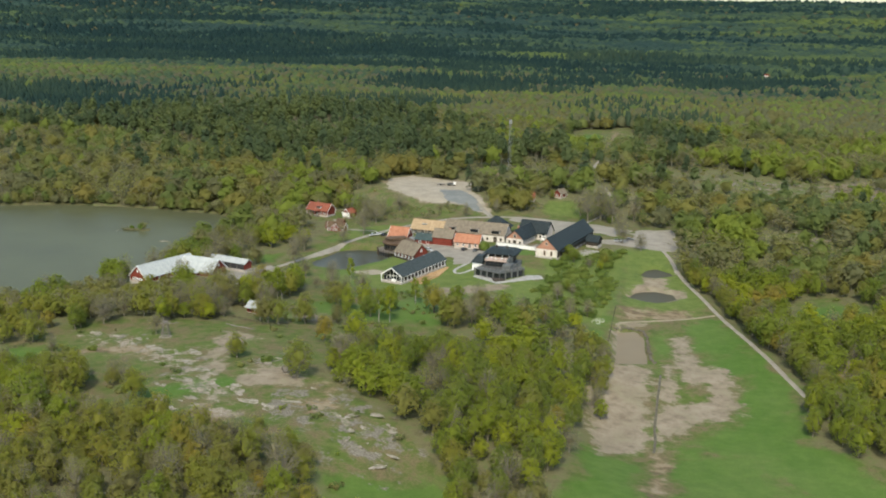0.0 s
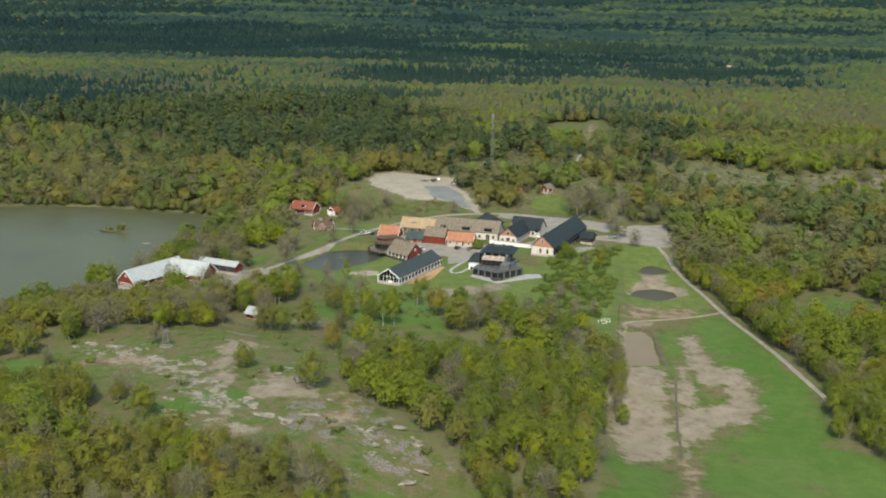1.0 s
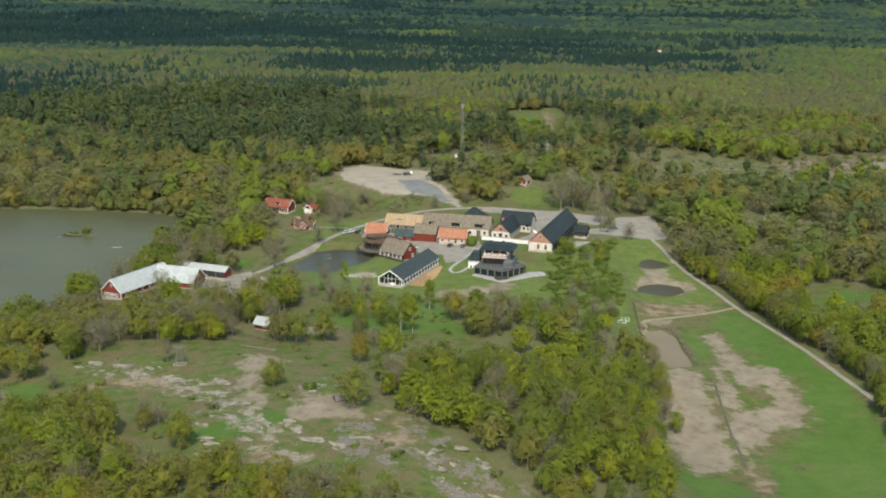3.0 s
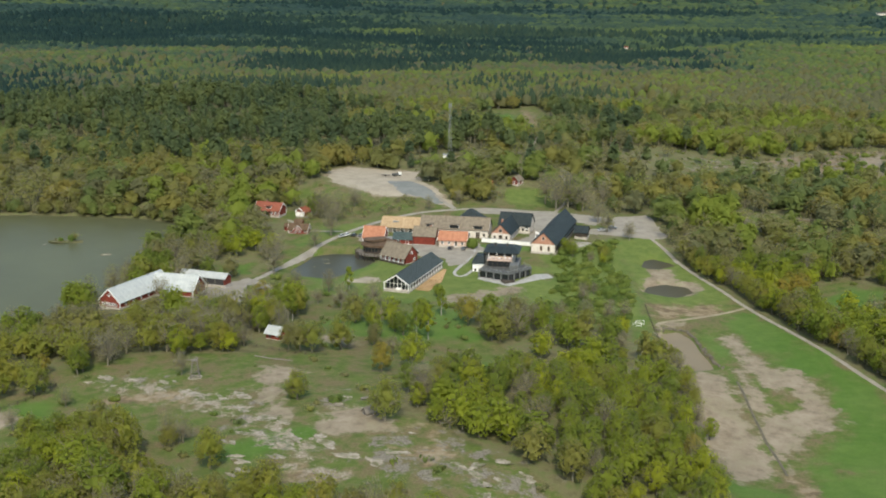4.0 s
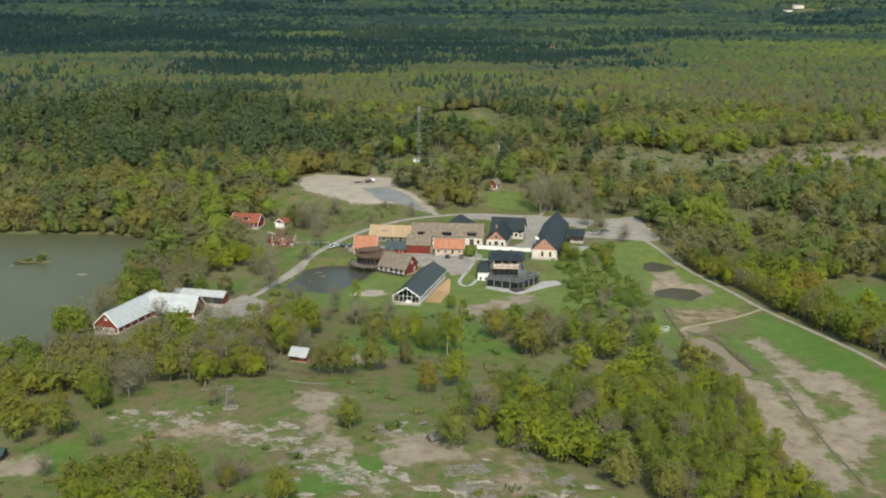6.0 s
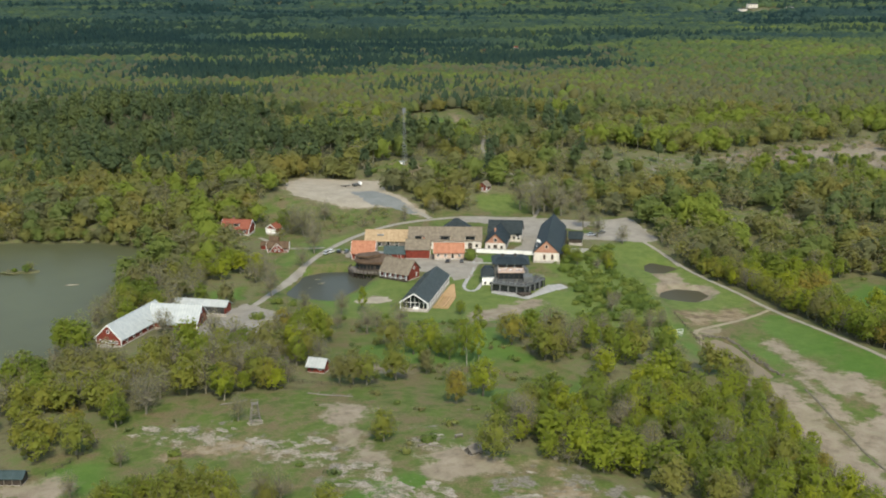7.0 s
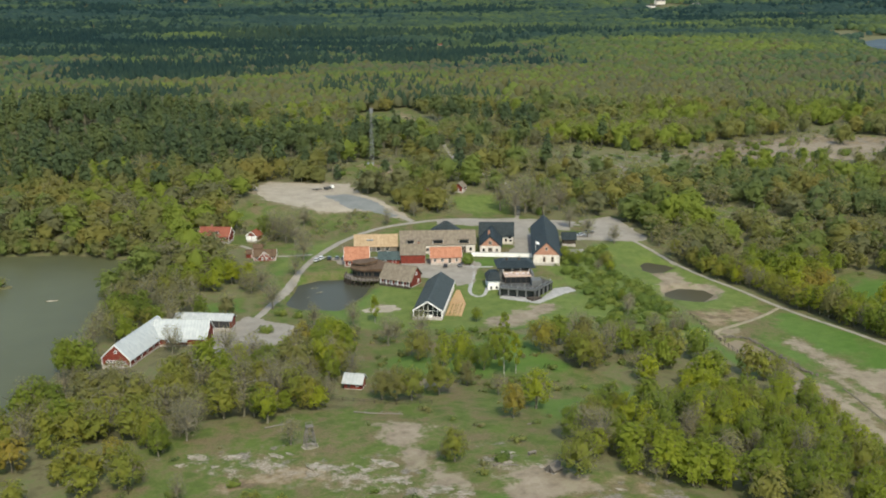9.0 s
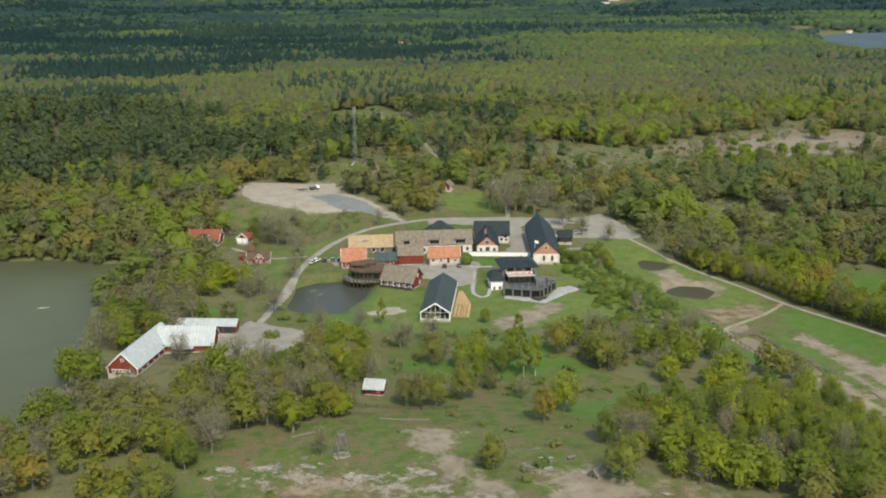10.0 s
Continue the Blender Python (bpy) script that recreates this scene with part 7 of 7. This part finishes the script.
tower = stand("lookout_tower", -162.3, 355.8, 12, None, "weathered timber lookout tower on splayed legs", "tower")
tower.scale = (0.85, 0.85, 0.82)
for _sx in (-1, 1):
    for _sy in (-1, 1):
        part("leg", beam(bmesh.new(), (_sx * 1.7, _sy * 1.7, -0.4), (_sx * 0.75, _sy * 0.75, 6.6), 0.2), WOOD, tower)
for _z, _h in ((1.2, 1.55), (3.0, 1.28), (4.8, 1.02)):
    for _s in (-1, 1):
        part("rung", beam(bmesh.new(), (-_h, _s * _h, _z), (_h, _s * _h, _z), 0.12), WOOD, tower)
        part("rung", beam(bmesh.new(), (_s * _h, -_h, _z), (_s * _h, _h, _z), 0.12), WOOD, tower)
        part("brace", beam(bmesh.new(), (-_h, _s * _h, _z), (_h * 0.82, _s * _h * 0.82, _z + 1.7), 0.09), WOOD, tower)
        part("brace", beam(bmesh.new(), (_s * _h, -_h, _z), (_s * _h * 0.82, _h * 0.82, _z + 1.7), 0.09), WOOD, tower)
part("platform", boxes((-1.1, 1.1, -1.1, 1.1, 6.5, 6.66)), WOOD, tower)
for _s in (-1, 1):
    part("rail", boxes((-1.1, 1.1, _s * 1.05 - 0.05, _s * 1.05 + 0.05, 7.4, 7.52)), WOOD, tower)
    part("rail", boxes((_s * 1.05 - 0.05, _s * 1.05 + 0.05, -1.1, 1.1, 7.4, 7.52)), WOOD, tower)
part("footing", prism(bmesh.new(), [(-2.2, -2.0), (-0.4, -2.7), (2.3, -1.9), (2.6, 0.6), (1.4, 2.3), (-1.2, 2.0), (-2.7, 0.4)], -0.6, [0.1, 0.2, 0.05, 0.16, 0.1, 0.2, 0.05]), ROCK, tower, "rough stone footing")

# radio mast and its cabin
mast = stand("radio_mast", -90.2, 746.0, 20, None, "tall galvanised lattice radio mast", "mast")
_H = 33.0
for _k in range(3):
    _a = radians(120 * _k)
    _b = radians(120 * _k + 120)
    part("mast_leg", beam(bmesh.new(), (1.5 * math.cos(_a), 1.5 * math.sin(_a), -0.5), (0.5 * math.cos(_a), 0.5 * math.sin(_a), _H), 0.10), STEEL, mast)
    _bm = bmesh.new()
    for _i in range(18):
        _z0, _z1 = _H * _i / 18, _H * (_i + 1) / 18
        _r0, _r1 = 1.5 - 1.0 * _i / 18, 1.5 - 1.0 * (_i + 1) / 18
        beam(_bm, (_r0 * math.cos(_a), _r0 * math.sin(_a), _z0), (_r1 * math.cos(_b), _r1 * math.sin(_b), _z1), 0.04)
        beam(_bm, (_r1 * math.cos(_a), _r1 * math.sin(_a), _z1), (_r1 * math.cos(_b), _r1 * math.sin(_b), _z1), 0.05)
    part("lattice", _bm, STEEL, mast)
    part("antenna", boxes((0.8 * math.cos(_a) - 0.2, 0.8 * math.cos(_a) + 0.2, 0.8 * math.sin(_a) - 0.2, 0.8 * math.sin(_a) + 0.2, _H - 2.6, _H + 0.6)), STEEL, mast, "grey panel antenna")
cabin = gable_house("equipment_cabin", "small white equipment cabin by the mast", -92.4, 736.5, -10, None, 3.4, 2.4, 2.5, 0.5, WHITE, STEEL, over=0.2, plinth=0.2, category="cabin")
window(cabin, "f", 3.4, 2.4, 0.8, 0.2, 0.9, 1.9, 0, STEEL, name="door", pane_m=STEEL)


# ---- vehicles ----
def paint(name, c):
    m, nt, b = shader(name)
    nt.links.new(ramp(nt, noise_of(nt, 2.0), (0.3, tuple(0.92 * v for v in c)), (0.7, c)), b.inputs["Base Color"])
    b.inputs["Roughness"].default_value = 0.3
    b.inputs["Coat Weight"].default_value = 0.5
    return m


CAR_PAINT = {"white": paint("white_car_paint", (0.75, 0.75, 0.74)), "black": paint("black_car_paint", (0.015, 0.016, 0.02)), "grey": paint("grey_car_paint", (0.09, 0.095, 0.10)), "silver": paint("silver_car_paint", (0.42, 0.43, 0.44))}


def car(x, y, yaw, colour):
    e = stand("car", x, y, yaw, h1(x, y) + 0.14, colour + " parked car standing on pale gravel", "car", "cars at the farm")
    m = CAR_PAINT[colour]
    side = [(-2.15, 0.45), (-2.2, 0.85), (-2.0, 1.0), (1.0, 1.0), (2.05, 0.85), (2.2, 0.6), (2.15, 0.35), (-2.1, 0.35)]
    bm = bmesh.new()
    va, vb = [[bm.verts.new((px, s * 0.88, pz)) for px, pz in side] for s in (-1, 1)]
    bm.faces.new(va), bm.faces.new(vb)
    for i in range(len(side)):
        bm.faces.new((va[i], va[(i + 1) % 8], vb[(i + 1) % 8], vb[i]))
    bmesh.ops.bevel(bm, geom=bm.edges[:], offset=0.05, segments=1, affect='EDGES')
    part("body", bm, m, e)
    bm = bmesh.new()
    lo = [bm.verts.new(p) for p in ((-1.95, -0.84, 0.98), (0.95, -0.84, 0.98), (0.95, 0.84, 0.98), (-1.95, 0.84, 0.98))]
    hi = [bm.verts.new(p) for p in ((-1.5, -0.66, 1.45), (0.25, -0.66, 1.45), (0.25, 0.66, 1.45), (-1.5, 0.66, 1.45))]
    for i in range(4):
        bm.faces.new((lo[i], lo[(i + 1) % 4], hi[(i + 1) % 4], hi[i]))
    bm.faces.new(lo)
    bm.faces.new(hi)
    part("glasshouse", bm, GLASS, e)
    part("roof", boxes((-1.5, 0.25, -0.67, 0.67, 1.45, 1.5)), m, e)
    for px in (-1.35, 1.35):
        for py in (-0.82, 0.82):
            bm = bmesh.new()
            bmesh.ops.create_cone(bm, cap_ends=True, segments=14, radius1=0.33, radius2=0.33, depth=0.22, matrix=pose(px, py, 0.33, 90, 0, 0))
            w = part("wheel", bm, TYRE, e)
            bm = bmesh.new()
            bmesh.ops.create_cone(bm, cap_ends=True, segments=10, radius1=0.2, radius2=0.2, depth=0.24, matrix=pose(px, py, 0.33, 90, 0, 0))
            part("rim", bm, STEEL, w)
    for py in (-0.6, 0.6):
        part("headlight", boxes((2.1, 2.17, py - 0.16, py + 0.16, 0.62, 0.76)), WHITE, e)
    return e


for _x, _y, _yaw, _c in ((-87.5, 546.3, 75, "black"), (-81.5, 545.2, 80, "grey"), (-128.5, 569.5, 78, "black"), (-131.2, 570.2, 78, "grey"), (-134.6, 570.8, 78, "black"), (-138.0, 571.5, 60, "white"), (-140.2, 569.0, 60, "silver"),
                         (-6.0, 596.0, 5, "grey"), (-12, 590.5, 10, "silver"), (-104.5, 541.5, -40, "silver")):
    car(_x, _y, _yaw, _c)

truck = stand("tipper_truck", -121.0, 699.0, 25, h1(-121, 699) + 0.15, "white-cabbed truck parked on the gravel lot", "truck")
truck.scale = (0.75, 0.75, 0.75)
part("chassis", boxes((-3.6, 3.4, -0.9, 0.9, 0.7, 1.0)), TYRE, truck)
part("cab", boxes((1.7, 3.6, -1.2, 1.2, 0.9, 2.9)), CAR_PAINT["white"], truck)
part("windscreen", boxes((3.6, 3.65, -1.05, 1.05, 1.9, 2.7)), GLASS, truck)
part("bed", boxes((-3.7, 1.4, -1.25, 1.25, 1.0, 2.1)), CONCRETE, truck, "grey tipper bed")
for _x in (-2.8, -1.6, 2.5):
    for _y in (-1.05, 1.05):
        _bm = bmesh.new()
        bmesh.ops.create_cone(_bm, cap_ends=True, segments=14, radius1=0.5, radius2=0.5, depth=0.32, matrix=pose(_x, _y, 0.5, 90, 0, 0))
        part("wheel", _bm, TYRE, truck)
trailer = stand("flat_trailer", -127.5, 699.0, 8, h1(-127.5, 699) + 0.1, "low dark flat trailer on the gravel lot", "trailer")
part("bed", boxes((-2.6, 2.6, -1.1, 1.1, 0.6, 0.85)), WOOD, trailer)
part("drawbar", boxes((2.6, 4.0, -0.08, 0.08, 0.5, 0.62)), STEEL, trailer)
for _y in (-1.0, 1.0):
    _bm = bmesh.new()
    bmesh.ops.create_cone(_bm, cap_ends=True, segments=12, radius1=0.4, radius2=0.4, depth=0.26, matrix=pose(-0.4, _y, 0.4, 90, 0, 0))
    part("wheel", _bm, TYRE, trailer)


# ---- rock outcrops, boulders, logs, fences ----
def outcrop_mesh(seed):
    bm = bmesh.new()
    bmesh.ops.create_icosphere(bm, subdivisions=3, radius=1.0)
    for v in bm.verts:
        p = v.co.copy()
        n = noise.noise(p * 1.3 + Vector((seed * 7.1, 0, 0))) * 0.75 + noise.noise(p * 3.1 + Vector((0, seed * 3.3, 0))) * 0.5
        r = 1 + n
        z = p.z * r
        v.co = Vector((p.x * r, p.y * r, 0.55 * math.tanh(z * 1.6) + 0.10 * noise.noise(p * 5)))
    me = bpy.data.meshes.new("outcrop")
    bm.to_mesh(me)
    bm.free()
    me.materials.append(ROCK)
    return me


OUTCROPS = [outcrop_mesh(s) for s in range(7)]
SLABS = [(-188, 358), (-187, 352), (-180, 357), (-170, 348), (-158, 343), (-151, 340), (-146, 332), (-144, 337), (-167, 352), (-156, 339), (-138, 312), (-141, 307), (-136, 313), (-132, 305), (-128, 306), (-125, 309), (-129, 318), (-135, 322), (-138, 297), (-137, 294),
         (-132, 295), (-129, 297), (-118, 332), (-116, 339), (-120, 307), (-114, 305), (-110, 296), (-102, 294), (-102, 302), (-94, 313), (-89, 321), (-88, 310), (-84, 294), (-80, 294), (-74, 298), (-74, 290), (-68, 294), (-109, 329)]
SLABS_B = [(-134, 290), (-138, 289), (-192, 356), (-171, 354), (-161, 343), (-152, 341), (-144, 331), (-143, 307), (-137, 298), (-132, 290), (-135, 311), (-134, 322), (-127, 309), (-122, 305), (-80, 290), (-76, 283), (-72, 279), (-67, 272), (-67, 291), (-98, 301),
           (-120, 333), (-116, 334), (-147, 343), (-154, 335), (-126, 302), (-119, 312), (-86, 303), (-78, 286), (-70, 283), (-64, 280)]
_rng = np.random.default_rng(5)
for _n, (_x, _y) in enumerate(SLABS + SLABS_B):
    o = new("rock_outcrop", OUTCROPS[_n % 7])
    _l = 1.3 + 2.6 * _rng.random() ** 1.6
    o.matrix_basis = pose(_x + _rng.normal() * 0.8, _y + _rng.normal() * 0.8, h1(_x, _y) - 0.10, _rng.normal() * 3, _rng.normal() * 3, -32 + _rng.normal() * 22) @ Matrix.Diagonal((_l, _l * (0.35 + 0.25 * _rng.random()), 0.30 + 0.2 * _rng.random(), 1))
    tagged(o, "pale weathered granite slab breaking through turf", "rock", "granite slabs in the meadow")
_rows = []
for _i in range(300):
    _p = ROCKS[int(_rng.integers(0, 4))]
    _q = _p[int(_rng.integers(0, len(_p)))], _p[int(_rng.integers(0, len(_p)))], _p[int(_rng.integers(0, len(_p)))]
    _w = _rng.dirichlet((1, 1, 1))
    _rows.append((sum(a * c[0] for a, c in zip(_w, _q)) + _rng.normal() * 2, sum(a * c[1] for a, c in zip(_w, _q)) + _rng.normal() * 2))
_sv, _sf = [], []
_ico = bmesh.new()
bmesh.ops.create_icosphere(_ico, subdivisions=1, radius=1.0)
_iv = np.array([tuple(v.co) for v in _ico.verts])
_if = [[v.index for v in f.verts] for f in _ico.faces]
_ico.free()
_hz = height(np.array([r[0] for r in _rows]), np.array([r[1] for r in _rows]))
for (_x, _y), _z in zip(_rows, _hz):
    _s = 0.18 + 0.6 * _rng.random() ** 2.5
    _k = len(_sv)
    _sv += [(_x + v[0] * _s * 1.4, _y + v[1] * _s, _z + v[2] * _s * 0.5) for v in _iv * (1 + 0.25 * _rng.normal(size=(len(_iv), 1)))]
    _sf += [tuple(_k + i for i in f) for f in _if]
tagged(new("loose_stones", mesh_of("loose_stones", _sv, _sf, ROCK)), "loose pale stones strewn over the meadow", "stones", kind="stuff")


def log_at(x, y, yaw, length, r, label):
    e = stand("log", x, y, yaw, None, label, "log", "logs on the meadow")
    bm = bmesh.new()
    bmesh.ops.create_cone(bm, cap_ends=True, segments=9, radius1=r, radius2=r * 0.75, depth=length, matrix=pose(0, 0, r * 0.8, 0, 90, 0))
    for v in bm.verts:
        v.co += Vector((0, 0.12 * math.sin(v.co.x * 1.3), 0.06 * math.sin(v.co.x * 2.1)))
    part("trunk", bm, WOOD, e)
    bm = bmesh.new()
    beam(bm, (length * 0.2, 0, r), (length * 0.38, 0.7, r + 0.5), 0.1)
    part("stub", bm, WOOD, e)


for _x, _y, _yaw, _len, _r in ((-143, 375, -18, 6, 0.22), (-138, 373.4, -14, 5, 0.2), (-146.5, 377, -20, 4, 0.2), (-170, 372, 20, 6, 0.2), (-167, 373, 40, 4, 0.16), (-119, 332.5, 30, 4, 0.25), (-116.5, 331, -20, 3.5, 0.2), (-76, 321, 10, 5, 0.22), (-103, 358, 12, 4, 0.18)):
    log_at(_x, _y, _yaw, _len, _r, "bleached fallen log lying on rough grass")


def fence(label, line, gap, high, rails):
    e = stand("fence", *line[0], 0, 0.0, label, "fence")
    e.matrix_basis = Matrix.Identity(4)
    prev = None
    for (ax, ay), (bx, by) in zip(line, line[1:]):
        n = max(1, int(math.hypot(bx - ax, by - ay) / gap))
        for i in range(n + 1):
            p = Vector((ax + (bx - ax) * i / n, ay + (by - ay) * i / n, 0))
            p.z = h1(p.x, p.y)
            part("post", boxes((p.x - 0.07, p.x + 0.07, p.y - 0.07, p.y + 0.07, p.z - 0.4, p.z + high)), DARK_WOOD, e)
            if prev is not None and (prev - p).length > 0.5:
                for r in range(rails):
                    dz = Vector((0, 0, high * (0.9 - 0.4 * r)))
                    part("rail", beam(bmesh.new(), prev + dz, p + dz, 0.07), DARK_WOOD, e)
            prev = p


fence("dark wooden post and rail fence along the field", [(-9.2, 470), (-10.2, 435), (-10.6, 402)], 3.2, 1.4, 2)
fence("weathered rail fence round the hut yard", [(-158, 392), (-150, 390), (-136, 382), (-126, 381)], 3.0, 1.1, 2)
fence("low wooden fence by the lake barn", [(-212, 333), (-206, 342), (-203, 352)], 2.5, 1.1, 2)


def goal(x, y, yaw):
    e = stand("football_goal", x, y, yaw, None, "small white football goal frame on short grass", "goal", "goals on the lawn")
    for s in (-1.6, 1.6):
        part("upright", boxes((s - 0.05, s + 0.05, -0.05, 0.05, -0.1, 1.7)), WHITE, e)
        part("stay", beam(bmesh.new(), (s, 0, 1.65), (s, 1.2, 0.05), 0.05), WHITE, e)
    part("crossbar", boxes((-1.65, 1.65, -0.05, 0.05, 1.62, 1.72)), WHITE, e)
    part("ground_bar", boxes((-1.6, 1.6, 1.13, 1.27, 0.0, 0.12)), WHITE, e)


goal(-14.8, 447.5, 8)
goal(-16.2, 444.6, 8)

# ditch in the field, a dark brown strip laid on the ground
ribbon("ditch", "dark drainage ditch cut through the sandy field", 1.0, [(9.6, 394), (9.2, 384), (8.6, 372), (8.2, 360), (7.7, 349), (7.9, 336), (7.4, 326)], plain("dark_ditch_soil", (0.050, 0.044, 0.026), (0.100, 0.086, 0.052), 0.5), 0.16)
_edge = [(-8.5, 446), (-4, 448.5), (0, 449.5), (3, 446), (4.6, 438), (5.0, 424), (6.0, 412), (7.5, 405)]
_sv, _sf = [], []
for (_ax, _ay), (_bx, _by) in zip(_edge, _edge[1:]):
    _m = int(math.hypot(_bx - _ax, _by - _ay) / 0.55)
    for _i in range(_m):
        _x, _y = _ax + (_bx - _ax) * _i / _m + 0.25 * _rng.normal(), _ay + (_by - _ay) * _i / _m + 0.25 * _rng.normal()
        _s, _k, _z = 0.34 + 0.3 * _rng.random(), len(_sv), h1(_x, _y) + 0.08
        _sv += [(_x + v[0] * _s, _y + v[1] * _s, _z + v[2] * _s) for v in _iv * (1 + 0.2 * _rng.normal(size=(len(_iv), 1)))]
        _sf += [tuple(_k + i for i in f) for f in _if]
tagged(new("edging_stones", mesh_of("edging_stones", _sv, _sf, plain("dark_wet_stone", (0.055, 0.048, 0.034), (0.110, 0.096, 0.070)))), "grey stones edging the shallow silty pool", "stones", kind="stuff")

# islet in the lake
_me = OUTCROPS[3].copy()
_me.materials.clear()
_me.materials.append(GROUND)
islet = new("islet", _me)
islet.matrix_basis = pose(-276, 571.5, -12.0, 0, 0, 8) @ Matrix.Diagonal((7.0, 2.6, 1.3, 1))
tagged(islet, "low grassy islet in calm brown water", "islet")

for _x, _y, _z, _s in ((-249.0, 548.0, -12.15, 1.3), (-247.2, 548.4, -12.1, 0.7), (-284.5, 566.0, -12.1, 0.8), (-144.6, 537.0, -10.3, 0.7), (-143.0, 530.0, -10.3, 0.9), (-148.0, 524.0, -10.3, 0.6)):
    o = new("rock_in_water", OUTCROPS[int(-_x) % 7])
    o.matrix_basis = pose(_x, _y, _z, 0, 0, _x * 13 % 90) @ Matrix.Diagonal((_s * 1.5, _s * 0.6, _s * 0.7, 1))
    tagged(o, "pale stone just above calm water", "rock", "stones in the water")

# ---- far things ----
water_far = [(950, 1850), (1300, 1900), (1600, 1600), (960, 1300), (762, 1418), (742, 1450), (792, 1640), (880, 1790)]
make_water("distant blue lake beyond the woods", water_far, -4.0, BLUE_LAKE, 10)
for _x, _y, _yaw, _L, _W, _h, _w, _r, _l in ((1086, 3180, 20, 60, 16, 14, STONE_W, CONCRETE, "far white building above the woods"), (1012, 3060, 10, 44, 14, 9, STONE_W, CONCRETE, "far white building above the woods"), (1140, 3050, 30, 50, 14, 9, STONE_W, CONCRETE, "far white building above the woods"),
                                            (915, 2985, 0, 26, 12, 7, STONE_W, CONCRETE, "far white house among trees"), (1147, 2494, 15, 18, 12, 7, STONE_W, RED_TILE, "far white house among trees"), (985, 1875, 30, 22, 10, 6, STONE_W, RED_TILE, "far white house by the distant lake"),
                                            (110, 1760, 10, 16, 9, 5, RED_WALL, RED_TILE, "far red house in a clearing"), (155, 1880, -10, 12, 8, 4, STONE_W, CONCRETE, "far pale house in a clearing"), (180, 1870, 15, 10, 8, 4, STONE_W, RED_TILE, "far pale house in a clearing"), (295, 1855, 0, 9, 7, 4, STONE_W, CONCRETE, "far pale house in a clearing")):
    _L, _W, _h = _L * 0.55, _W * 0.6, _h * 0.6
    _s = gable_house("far_house", _l, _x, _y, _yaw, h1(_x, _y) + 5, _L, _W, _h, _W * 0.28, _w, _r, plinth=0.3)
    for _i in range(5):
        window(_s, "f", _L, _W, _L * (-0.4 + 0.2 * _i), _h * 0.5, _L * 0.06, _h * 0.25, 0)
